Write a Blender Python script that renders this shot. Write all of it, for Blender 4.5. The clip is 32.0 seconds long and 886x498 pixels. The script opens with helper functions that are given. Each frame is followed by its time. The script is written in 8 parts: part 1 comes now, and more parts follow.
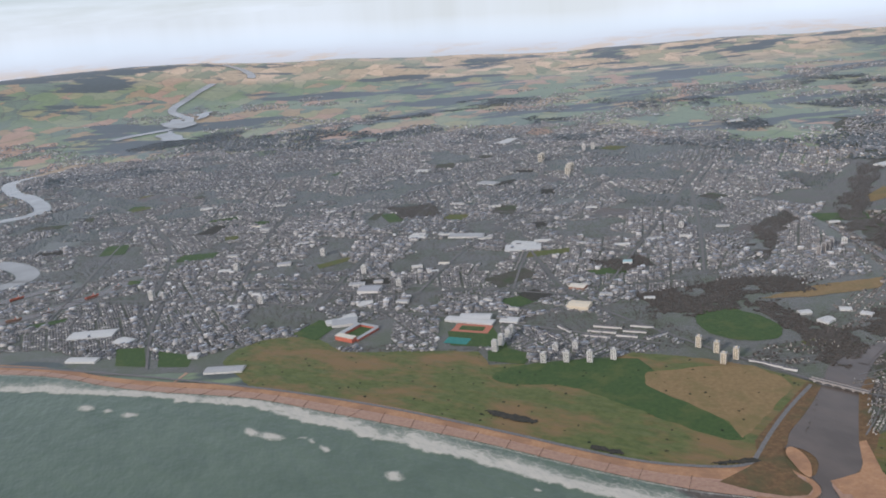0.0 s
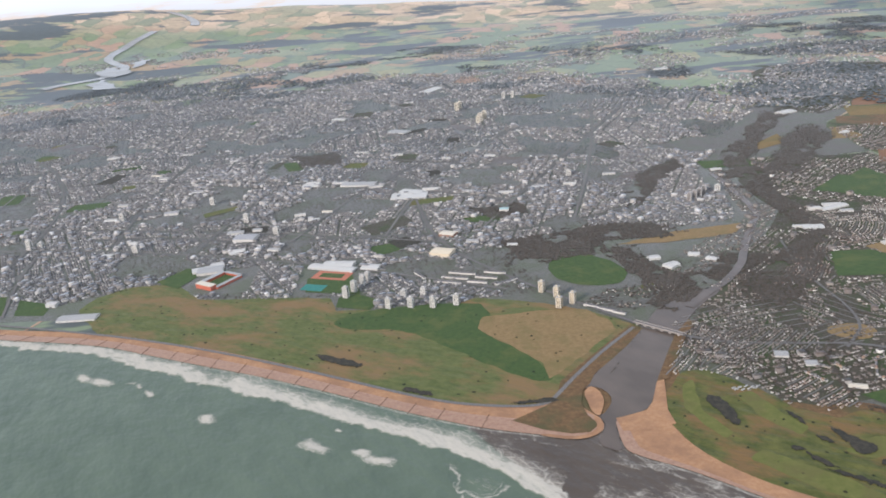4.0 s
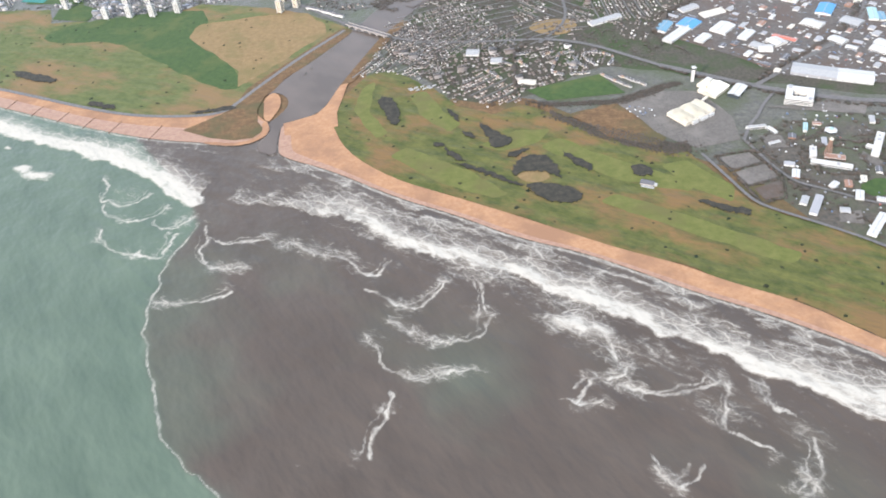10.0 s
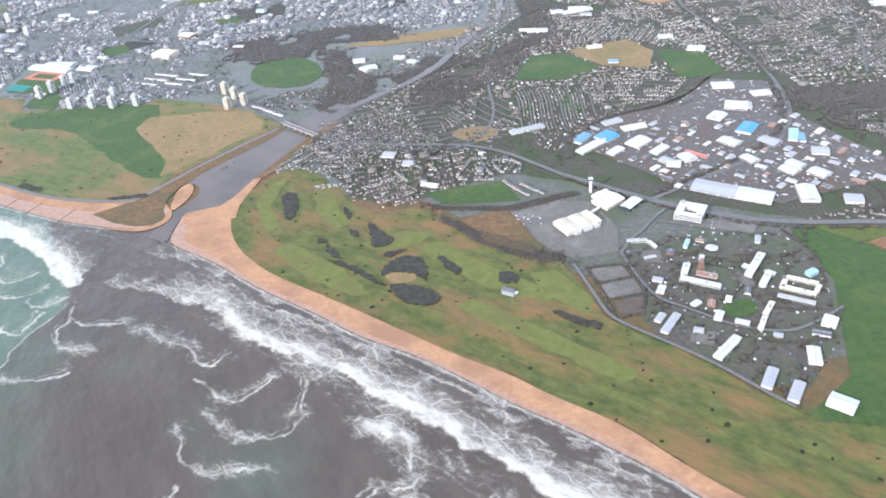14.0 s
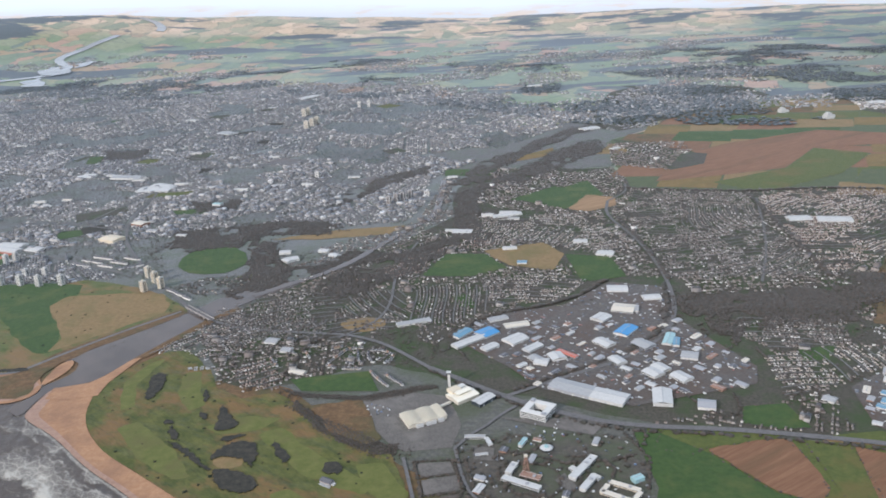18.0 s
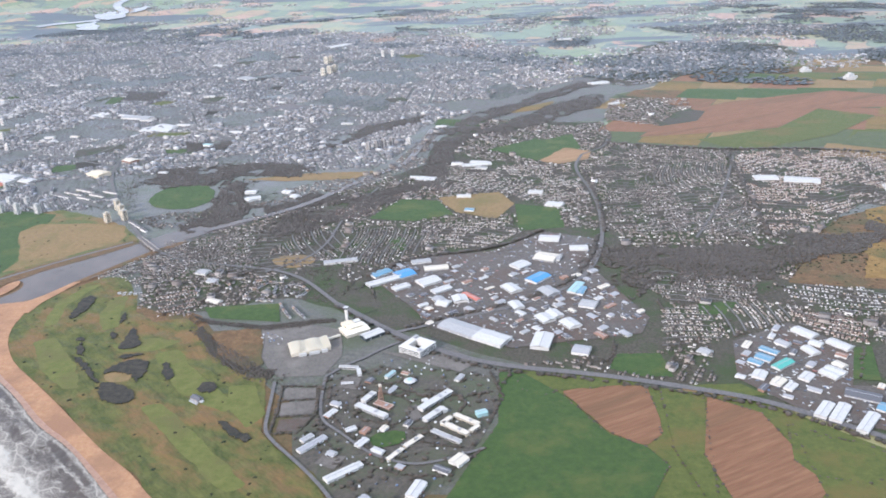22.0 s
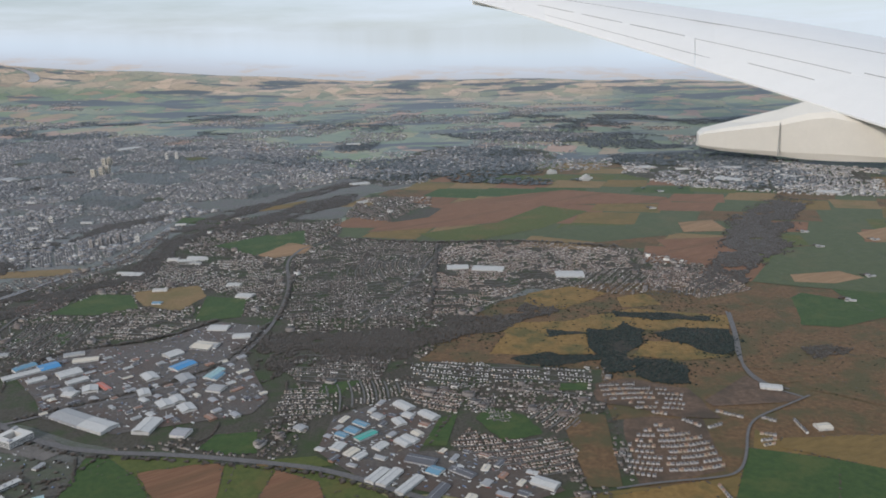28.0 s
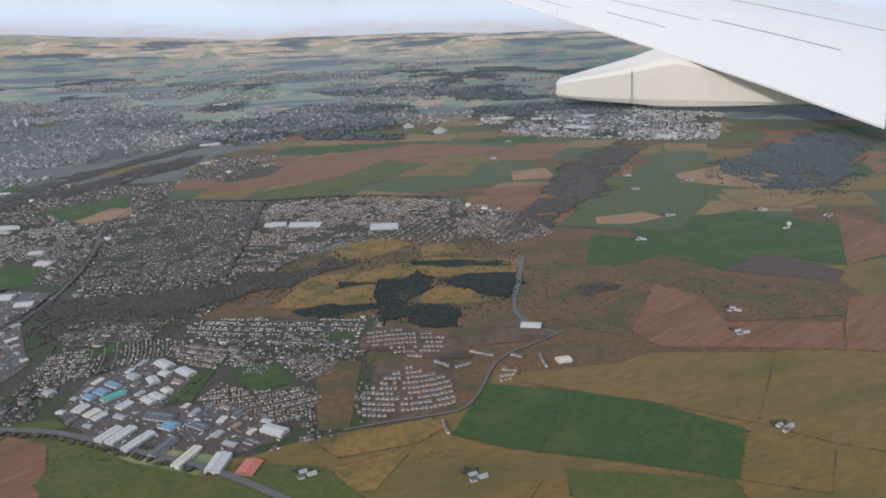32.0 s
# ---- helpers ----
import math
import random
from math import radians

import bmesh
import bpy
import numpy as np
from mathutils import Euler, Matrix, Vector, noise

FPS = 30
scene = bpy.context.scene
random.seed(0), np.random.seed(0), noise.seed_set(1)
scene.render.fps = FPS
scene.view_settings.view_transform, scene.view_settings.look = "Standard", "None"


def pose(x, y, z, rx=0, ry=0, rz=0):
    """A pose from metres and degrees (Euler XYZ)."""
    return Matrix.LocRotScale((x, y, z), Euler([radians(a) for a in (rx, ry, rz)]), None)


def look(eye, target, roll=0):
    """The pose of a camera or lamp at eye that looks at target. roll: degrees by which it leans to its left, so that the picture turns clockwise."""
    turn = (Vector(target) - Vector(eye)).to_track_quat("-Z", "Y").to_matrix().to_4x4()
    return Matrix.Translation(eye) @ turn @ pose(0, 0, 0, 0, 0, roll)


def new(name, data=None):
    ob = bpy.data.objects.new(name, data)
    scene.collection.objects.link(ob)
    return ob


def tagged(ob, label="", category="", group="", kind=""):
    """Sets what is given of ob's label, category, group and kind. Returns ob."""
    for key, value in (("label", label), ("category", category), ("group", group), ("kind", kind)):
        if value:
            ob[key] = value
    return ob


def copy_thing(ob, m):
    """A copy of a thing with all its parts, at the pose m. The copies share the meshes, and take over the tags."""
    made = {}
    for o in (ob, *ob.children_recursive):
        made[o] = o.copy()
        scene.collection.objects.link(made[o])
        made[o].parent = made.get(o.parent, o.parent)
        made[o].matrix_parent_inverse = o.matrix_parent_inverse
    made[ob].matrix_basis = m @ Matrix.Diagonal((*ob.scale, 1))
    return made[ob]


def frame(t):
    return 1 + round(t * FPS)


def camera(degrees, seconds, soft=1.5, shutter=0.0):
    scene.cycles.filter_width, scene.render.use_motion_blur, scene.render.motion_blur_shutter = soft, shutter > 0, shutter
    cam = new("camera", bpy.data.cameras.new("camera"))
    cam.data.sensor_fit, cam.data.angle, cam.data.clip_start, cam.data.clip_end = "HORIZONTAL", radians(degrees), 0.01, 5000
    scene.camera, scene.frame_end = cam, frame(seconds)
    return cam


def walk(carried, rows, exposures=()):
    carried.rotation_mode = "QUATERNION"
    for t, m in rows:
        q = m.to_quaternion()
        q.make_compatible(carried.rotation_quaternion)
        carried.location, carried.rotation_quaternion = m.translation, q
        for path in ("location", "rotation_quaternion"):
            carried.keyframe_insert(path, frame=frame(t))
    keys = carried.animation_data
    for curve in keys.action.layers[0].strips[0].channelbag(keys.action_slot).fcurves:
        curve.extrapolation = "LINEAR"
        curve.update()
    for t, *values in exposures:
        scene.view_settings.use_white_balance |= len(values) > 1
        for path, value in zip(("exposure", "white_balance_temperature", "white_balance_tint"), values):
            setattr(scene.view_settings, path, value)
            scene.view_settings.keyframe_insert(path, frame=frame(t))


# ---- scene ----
cam = camera(57.4, 32.0, 1.85)
PATH = [
    (0, (-2.666, -0.812, 339.792), (-2.7688, 1.1013, 339.2187), -5.35),
    (0.5, (14.799, -0.699, 337.526), (14.7186, 1.1928, 336.8822), -5.33),
    (1, (31.477, -0.852, 335.615), (31.4146, 1.0335, 334.9510), -4.67),
    (1.5, (47.651, -1.227, 333.924), (47.6009, 0.6609, 333.2656), -3.61),
    (2, (63.531, -1.781, 332.352), (63.4294, 0.1134, 331.7189), -4.21),
    (2.5, (79.271, -2.475, 330.825), (79.1298, -0.5741, 330.2194), -4.32),
    (4.5, (142.434, -6.021, 324.388), (142.4306, -4.1911, 323.5818), -5.4),
    (5, (158.424, -6.972, 322.623), (158.4678, -5.2328, 321.6355), -5.5),
    (5.5, (174.490, -7.908, 320.796), (174.5627, -6.2108, 319.7410), -6.1),
    (6, (190.610, -8.817, 318.919), (190.7492, -7.1568, 317.8124), -6.0),
    (6.5, (206.762, -9.687, 317.003), (206.9328, -8.0295, 315.8965), -6.2),
    (7, (222.918, -10.509, 315.061), (223.0985, -8.8645, 313.9375), -6.5),
    (7.5, (239.056, -11.279, 313.106), (239.2360, -9.6423, 311.9705), -6.4),
    (8, (255.153, -11.992, 311.150), (255.3369, -10.3848, 309.9734), -6.4),
    (8.5, (271.190, -12.647, 309.203), (271.3741, -11.0638, 307.9941), -5.5),
    (9, (287.153, -13.244, 307.274), (287.2754, -11.7298, 305.9726), -6.5),
    (9.5, (303.032, -13.784, 305.370), (303.0920, -12.2990, 304.0321), -7.0),
    (10, (318.822, -14.272, 303.496), (318.8533, -12.7538, 302.1946), -6.0),
    (10.5, (334.522, -14.711, 301.655), (334.4938, -13.2191, 300.3230), -5.2),
    (11, (350.136, -15.106, 299.847), (350.0838, -13.6434, 298.4843), -5.5),
    (11.5, (365.670, -15.464, 298.073), (365.5964, -13.9936, 296.7186), -6.0),
    (12, (381.133, -15.790, 296.330), (381.0567, -14.2988, 294.9986), -6.5),
    (12.5, (396.537, -16.091, 294.615), (396.4196, -14.5772, 293.3132), -6.6),
    (13, (411.895, -16.374, 292.926), (411.7753, -14.8568, 291.6284), -6.3),
    (13.5, (427.221, -16.646, 291.259), (427.1449, -15.0941, 289.9991), -5.5),
    (14, (442.528, -16.913, 289.610), (442.4273, -15.2373, 288.5224), -5.3),
    (14.5, (457.829, -17.182, 287.975), (457.7531, -15.4289, 287.0157), -4.0),
    (15, (473.134, -17.460, 286.352), (473.0711, -15.6596, 285.4836), -3.4),
    (15.5, (488.454, -17.752, 284.740), (488.3859, -15.9333, 283.9102), -2.9),
    (17.5, (549.981, -19.166, 278.386), (549.8550, -17.2813, 277.7272), -3.6),
    (18, (565.428, -19.603, 276.830), (565.2678, -17.7150, 276.1894), -3.3),
    (18.5, (580.895, -20.081, 275.296), (580.7434, -18.1899, 274.6614), -3.7),
    (19, (596.372, -20.602, 273.787), (596.2097, -18.7022, 273.1843), -3.4),
    (19.5, (611.852, -21.170, 272.311), (611.6575, -19.2816, 271.6825), -3.4),
    (20, (627.324, -21.787, 270.872), (627.0724, -19.9352, 270.1612), -3.5),
    (20.5, (642.779, -22.456, 269.479), (642.3958, -20.6571, 268.6922), -3.7),
    (21, (658.206, -23.177, 268.136), (657.8135, -21.3990, 267.3077), -3.5),
    (21.5, (673.596, -23.953, 266.849), (673.2210, -22.1587, 266.0490), -3.0),
    (22, (688.942, -24.787, 265.622), (688.6108, -22.9554, 264.8892), -2.7),
    (22.5, (704.239, -25.679, 264.459), (704.0996, -23.8007, 263.7861), -2.2),
    (23, (719.486, -26.632, 263.361), (719.4970, -24.7297, 262.7436), -1.1),
    (23.5, (734.683, -27.647, 262.329), (734.7765, -25.7431, 261.7242), -0.5),
    (24, (749.837, -28.727, 261.358), (749.9672, -26.8229, 260.7607), -0.2),
    (24.5, (764.956, -29.873, 260.446), (765.0780, -27.9574, 259.8845), 0.2),
    (25, (780.053, -31.087, 259.585), (780.1597, -29.1690, 259.0272), -0.3),
    (25.5, (795.144, -32.369, 258.767), (795.1966, -30.4421, 258.2343), -0.6),
    (27.5, (855.827, -38.191, 255.697), (855.8171, -36.2538, 255.2006), -1.0),
    (28, (871.161, -39.812, 254.920), (871.1592, -37.8746, 254.4220), -0.9),
    (28.5, (886.576, -41.489, 254.120), (886.5766, -39.5505, 253.6273), -0.6),
    (29, (902.057, -43.214, 253.296), (902.1253, -41.2788, 252.7937), -0.4),
    (29.5, (917.574, -44.974, 252.450), (917.6750, -43.0486, 251.9171), 0.1),
    (30, (933.071, -46.753, 251.597), (933.1754, -44.8276, 251.0645), 0.2),
    (30.5, (948.457, -48.529, 250.763), (948.5424, -46.6113, 250.2002), -0.7),
    (31, (963.602, -50.274, 249.992), (963.7119, -48.3662, 249.4006), -1.2),
    (31.5, (978.326, -51.953, 249.347), (978.4594, -50.0372, 248.7882), -0.9),
    (32, (992.386, -53.523, 248.917), (992.5676, -51.6241, 248.3153), -2.0),
]
EXPOSURES = [(0, -0.11, 5940, 18), (1, -0.01, 5940, 18), (2.5, 0.14, 6030, 18), (5, 0.6, 6120, 19), (6, 0.87, 6120, 20), (8, 0.92, 6080, 19), (9, 0.89, 6220, 20), (10, 1.09, 5970, 17), (13, 1.19, 5820, 16), (14.5, 1.07, 5450, 18), (15.5, 0.86, 5370, 15), (18, 0.3, 5780, 16), (19, 0.19, 5830, 16), (20, 0.35, 5890, 14), (21, 0.76, 5860, 16), (22, 0.85, 5690, 19), (23, 0.24, 5790, 14), (25.5, -0.13, 5890, 15), (28, -0.32, 5930, 15), (32, -0.18, 5830, 17)]
walk(cam, [(t, look(eye, target, roll)) for t, eye, target, roll in PATH], EXPOSURES)

# ---- world, sun, exposure ----
SUN_EL, SUN_AZ = 24.0, 228.0          # degrees; azimuth measured from +x towards +y
world = bpy.data.worlds.new("world")
scene.world = world
world.use_nodes = True
wn = world.node_tree
sky = wn.nodes.new("ShaderNodeTexSky")
sky.sky_type = "NISHITA"
sky.sun_disc = False
sky.sun_elevation = radians(SUN_EL)
sky.sun_rotation = radians(90.0 - SUN_AZ)
sky.altitude = 300
sky.air_density, sky.dust_density, sky.ozone_density = 1.0, 1.0, 2.0
coord = wn.nodes.new("ShaderNodeTexCoord")
parts_ = wn.nodes.new("ShaderNodeSeparateXYZ")
above = wn.nodes.new("ShaderNodeMath")
above.operation, above.inputs[1].default_value = "MAXIMUM", 0.012
joined = wn.nodes.new("ShaderNodeCombineXYZ")
wn.links.new(coord.outputs["Generated"], parts_.inputs[0])
wn.links.new(parts_.outputs[0], joined.inputs[0])
wn.links.new(parts_.outputs[1], joined.inputs[1])
wn.links.new(parts_.outputs[2], above.inputs[0])
wn.links.new(above.outputs[0], joined.inputs[2])
wn.links.new(joined.outputs[0], sky.inputs[0])
cloud_map = wn.nodes.new("ShaderNodeMapping")
cloud_map.inputs["Scale"].default_value = (1.6, 1.6, 14)
wn.links.new(joined.outputs[0], cloud_map.inputs[0])
cloud = wn.nodes.new("ShaderNodeTexNoise")
cloud.inputs["Scale"].default_value, cloud.inputs["Detail"].default_value, cloud.inputs["Roughness"].default_value = 2.2, 6, 0.6
wn.links.new(cloud_map.outputs[0], cloud.inputs["Vector"])
veil = wn.nodes.new("ShaderNodeMapRange")
veil.inputs["From Min"].default_value, veil.inputs["From Max"].default_value = 0.35, 0.70
veil.inputs["To Min"].default_value, veil.inputs["To Max"].default_value = 0.45, 0.95
wn.links.new(cloud.outputs["Fac"], veil.inputs["Value"])
blend = wn.nodes.new("ShaderNodeMix")
blend.data_type = "RGBA"
blend.inputs[7].default_value = (8.2, 8.95, 9.05, 1)
wn.links.new(veil.outputs[0], blend.inputs[0])
wn.links.new(sky.outputs[0], blend.inputs[6])
wn.links.new(blend.outputs[2], wn.nodes["Background"].inputs[0])
wn.nodes["Background"].inputs[1].default_value = 0.115
sun = new("sun", bpy.data.lights.new("sun", "SUN"))
sun.data.energy, sun.data.angle, sun.data.color = 2.3, radians(5), (1.0, 0.88, 0.70)
_el, _az = radians(SUN_EL), radians(SUN_AZ)
sun.matrix_world = look((0, 0, 0), (-math.cos(_el) * math.cos(_az), -math.cos(_el) * math.sin(_az), -math.sin(_el)))


# ---- materials ----
def nodes_of(name):
    m = bpy.data.materials.new(name)
    m.use_nodes = True
    t = m.node_tree
    b = t.nodes["Principled BSDF"]
    g = t.nodes.new("ShaderNodeNewGeometry")
    return m, t, b, g


def noise_node(t, vec, scale, detail=4.0, rough=0.6, stretch=None):
    n = t.nodes.new("ShaderNodeTexNoise")
    n.inputs["Scale"].default_value, n.inputs["Detail"].default_value, n.inputs["Roughness"].default_value = scale, detail, rough
    if stretch:
        mp = t.nodes.new("ShaderNodeMapping")
        mp.vector_type = "TEXTURE"
        mp.inputs["Rotation"].default_value = (0, 0, radians(stretch[0]))
        mp.inputs["Scale"].default_value = (1 / stretch[1], 1 / stretch[2], 1)
        t.links.new(vec, mp.inputs[0])
        vec = mp.outputs[0]
    t.links.new(vec, n.inputs["Vector"])
    return n.outputs["Fac"]


def ramp(t, fac, stops, constant=False):
    r = t.nodes.new("ShaderNodeValToRGB")
    r.color_ramp.interpolation = "CONSTANT" if constant else "LINEAR"
    e = r.color_ramp.elements
    while len(e) < len(stops):
        e.new(0.5)
    for k, (p, c) in enumerate(stops):
        e[k].position, e[k].color = p, (*c, 1)
    t.links.new(fac, r.inputs[0])
    return r.outputs[0]


def mix(t, fac, a, b, blend="MIX"):
    n = t.nodes.new("ShaderNodeMix")
    n.data_type, n.blend_type = "RGBA", blend
    for sock, v in ((n.inputs[0], fac), (n.inputs[6], a), (n.inputs[7], b)):
        if isinstance(v, (int, float)):
            sock.default_value = v
        elif isinstance(v, tuple):
            sock.default_value = (*v, 1)
        else:
            t.links.new(v, sock)
    return n.outputs[2]


def maths(t, op, a, b=0.0):
    n = t.nodes.new("ShaderNodeMath")
    n.operation = op
    n.use_clamp = op in ("MULTIPLY_ADD",)
    for sock, v in ((n.inputs[0], a), (n.inputs[1], b)):
        if isinstance(v, (int, float)):
            sock.default_value = v
        else:
            t.links.new(v, sock)
    return n.outputs[0]


def bump(t, b, fac, strength, dist):
    n = t.nodes.new("ShaderNodeBump")
    n.inputs["Strength"].default_value, n.inputs["Distance"].default_value = strength, dist
    t.links.new(fac, n.inputs["Height"])
    t.links.new(n.outputs[0], b.inputs["Normal"])


def haze_sheen(b, weight, tint=(0.78, 0.87, 1, 1)):
    """The soft sky-coloured sheen of rough ground, leaves and slates at low angles, put in for distance haze."""
    b.inputs["Sheen Weight"].default_value, b.inputs["Sheen Roughness"].default_value = weight, 0.38
    b.inputs["Sheen Tint"].default_value = tint


def soil(name, dark, light, coarse=0.02, fine=0.25, third=None, third_at=0.62, rough=0.9, sheen=0.07, stretch=None, relief=0.4, dunes=0.0):
    """Ground cover: two scales of mottling, and patches of a third colour."""
    m, t, b, g = nodes_of(name)
    p = g.outputs["Position"]
    f = noise_node(t, p, fine, 6, 0.7, stretch)
    c = ramp(t, f, [(0.34, dark), (0.66, light)])
    if third:
        big = noise_node(t, p, coarse, 5, 0.65, stretch)
        c = mix(t, ramp(t, big, [(third_at - 0.1, (0, 0, 0)), (third_at + 0.06, (1, 1, 1))]), c, third)
    b.inputs["Roughness"].default_value = rough
    b.inputs["Specular IOR Level"].default_value = 0.25
    haze_sheen(b, sheen)
    t.links.new(c, b.inputs["Base Color"])
    if dunes:
        f = maths(t, "ADD", f, maths(t, "MULTIPLY", noise_node(t, p, 0.06, 3, 0.55, (-35, 0.55, 1.2)), dunes))
    bump(t, b, f, relief, 1.0)
    return m


def islands(name, stops, rough=0.8, spec=0.3, grain=0.12, scale=1.5, sheen=0.32, open_=0.0):
    """Each separate piece of the mesh takes a colour of its own from the stops."""
    m, t, b, g = nodes_of(name)
    c = ramp(t, g.outputs["Random Per Island"], stops, True)
    f = noise_node(t, g.outputs["Position"], scale, 4, 0.7)
    c = mix(t, grain, c, ramp(t, f, [(0.3, (0.02, 0.02, 0.02)), (0.75, (0.9, 0.88, 0.85))]), "OVERLAY")
    t.links.new(c, b.inputs["Base Color"])
    b.inputs["Roughness"].default_value = rough
    b.inputs["Specular IOR Level"].default_value = spec
    haze_sheen(b, sheen)
    if open_:
        # crown normals bent upward, so that the clumps shade evenly like a carpet
        up = t.nodes.new("ShaderNodeMix")
        up.data_type = "VECTOR"
        up.inputs[0].default_value = open_
        t.links.new(g.outputs["Normal"], up.inputs[4])
        up.inputs[5].default_value = (0, 0, 1)
        n = t.nodes.new("ShaderNodeVectorMath")
        n.operation = "NORMALIZE"
        t.links.new(up.outputs[1], n.inputs[0])
        t.links.new(n.outputs[0], b.inputs["Normal"])
    return m


def paint(name, col, rough=0.6, metal=0.0, spec=0.4, dirt=0.25, scale=0.6):
    """Painted or clad surface with streaks and dirt at two scales."""
    m, t, b, g = nodes_of(name)
    f = noise_node(t, g.outputs["Position"], scale, 5, 0.7)
    f2 = noise_node(t, g.outputs["Position"], scale * 7, 3, 0.6)
    c = mix(t, ramp(t, f, [(0.42, (0, 0, 0)), (0.72, (dirt, dirt, dirt))]), col, tuple(0.45 * v + 0.02 for v in col))
    c = mix(t, ramp(t, f2, [(0.45, (0, 0, 0)), (0.8, (dirt * 0.7,) * 3)]), c, tuple(0.6 * v for v in col))
    t.links.new(c, b.inputs["Base Color"])
    b.inputs["Roughness"].default_value, b.inputs["Metallic"].default_value = rough, metal
    b.inputs["Specular IOR Level"].default_value = spec
    return m


M = {}
M["urban"] = soil("urban_ground", (0.053, 0.053, 0.043), (0.125, 0.116, 0.092), 0.022, 0.30, (0.063, 0.071, 0.033), 0.54, sheen=0.42)
M["garden"] = soil("garden_ground", (0.041, 0.036, 0.026), (0.098, 0.088, 0.066), 0.03, 0.5, (0.045, 0.063, 0.023), 0.56, sheen=0.08)
M["asphalt"] = soil("asphalt", (0.095, 0.084, 0.073), (0.150, 0.134, 0.116), 0.05, 0.6, (0.173, 0.153, 0.134), 0.60, sheen=0.2)
M["road"] = soil("road_asphalt", (0.11, 0.105, 0.10), (0.17, 0.16, 0.155), 0.05, 0.6)
M["yard"] = soil("yard_concrete", (0.059, 0.051, 0.044), (0.125, 0.106, 0.089), 0.03, 0.35, (0.090, 0.063, 0.046), 0.55, sheen=0.25)
M["links"] = soil("links_grass", (0.065, 0.089, 0.025), (0.129, 0.137, 0.050), 0.022, 0.14, (0.191, 0.124, 0.058), 0.56, stretch=(-28, 0.6, 1.1), dunes=5.0)
M["golf"] = soil("golf_grass", (0.051, 0.065, 0.017), (0.122, 0.122, 0.037), 0.032, 0.11, (0.170, 0.105, 0.044), 0.57, stretch=(-40, 0.7, 1.1), dunes=9.0)
M["lush"] = soil("lush_grass", (0.035, 0.066, 0.018), (0.057, 0.094, 0.024), 0.03, 0.2, (0.078, 0.098, 0.028), 0.60, sheen=0.08)
M["pasture"] = soil("pasture_grass", (0.063, 0.083, 0.019), (0.107, 0.116, 0.030), 0.02, 0.2, (0.126, 0.101, 0.032), 0.6, sheen=0.08)
M["olive"] = soil("rough_pasture", (0.145, 0.097, 0.032), (0.211, 0.138, 0.046), 0.02, 0.2, (0.119, 0.102, 0.032), 0.6, stretch=(20, 0.4, 1.2), sheen=0.08)
M["dull"] = soil("winter_crop", (0.057, 0.074, 0.026), (0.083, 0.097, 0.035), 0.012, 0.1, (0.100, 0.094, 0.037), 0.64, sheen=0.12)
M["fairway"] = soil("mown_fairway", (0.094, 0.109, 0.025), (0.145, 0.145, 0.043), 0.03, 0.15, (0.116, 0.109, 0.037), 0.6)
M["street"] = soil("street_asphalt", (0.12, 0.115, 0.11), (0.20, 0.19, 0.18), 0.05, 0.6)
M["plough"] = soil("ploughed_earth", (0.157, 0.076, 0.040), (0.235, 0.124, 0.067), 0.02, 0.2, (0.134, 0.079, 0.040), 0.62, stretch=(35, 0.15, 1.5), sheen=0.08)
M["stubble"] = soil("stubble", (0.240, 0.144, 0.072), (0.336, 0.216, 0.120), 0.02, 0.15, (0.192, 0.128, 0.064), 0.6, stretch=(35, 0.15, 1.5))
M["tan"] = soil("tan_rough_grass", (0.178, 0.119, 0.053), (0.255, 0.174, 0.081), 0.025, 0.25, (0.162, 0.128, 0.051), 0.6)
M["darkfield"] = soil("dark_soil", (0.068, 0.050, 0.041), (0.117, 0.081, 0.063), 0.02, 0.2)
M["moor"] = soil("moor_grass", (0.170, 0.102, 0.031), (0.269, 0.167, 0.053), 0.03, 0.2, (0.108, 0.092, 0.031), 0.58)
M["bracken"] = soil("bracken", (0.096, 0.055, 0.027), (0.184, 0.112, 0.053), 0.03, 0.25, (0.088, 0.076, 0.034), 0.55)
M["mud"] = soil("building_site_earth", (0.093, 0.061, 0.041), (0.165, 0.109, 0.073), 0.03, 0.25, (0.073, 0.054, 0.038), 0.56)
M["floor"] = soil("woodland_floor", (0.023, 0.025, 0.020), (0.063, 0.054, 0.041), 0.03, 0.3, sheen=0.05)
M["scrubfloor"] = soil("leaf_litter", (0.050, 0.046, 0.038), (0.108, 0.090, 0.068), 0.03, 0.3, (0.068, 0.076, 0.041), 0.55, sheen=0.25)
M["sand"] = soil("beach_sand", (0.34, 0.18, 0.092), (0.43, 0.25, 0.14), 0.03, 0.3, (0.28, 0.155, 0.09), 0.54)
M["wetsand"] = soil("wet_sand", (0.27, 0.155, 0.105), (0.38, 0.235, 0.16), 0.03, 0.3, rough=0.45)
M["track"] = soil("running_track", (0.38, 0.13, 0.08), (0.46, 0.18, 0.12), 0.05, 0.4)
M["turf"] = soil("blue_green_turf", (0.03, 0.16, 0.14), (0.05, 0.22, 0.19), 0.05, 0.4)
M["tree"] = islands("bare_trees", [(0, (0.083, 0.069, 0.055)), (0.3, (0.097, 0.078, 0.061)), (0.55, (0.073, 0.066, 0.051)), (0.8, (0.107, 0.086, 0.067))], 0.95, 0.1, 0.2, sheen=0.42, open_=0.78)
# far-tree copy with distance haze put into the colour: paler and bluer
M["hazewood"] = islands("far_trees_hazed", [(0, (0.053, 0.067, 0.066)), (0.4, (0.067, 0.078, 0.077)), (0.75, (0.081, 0.089, 0.078))], 0.95, 0.1, 0.2, sheen=0.55, open_=0.72)
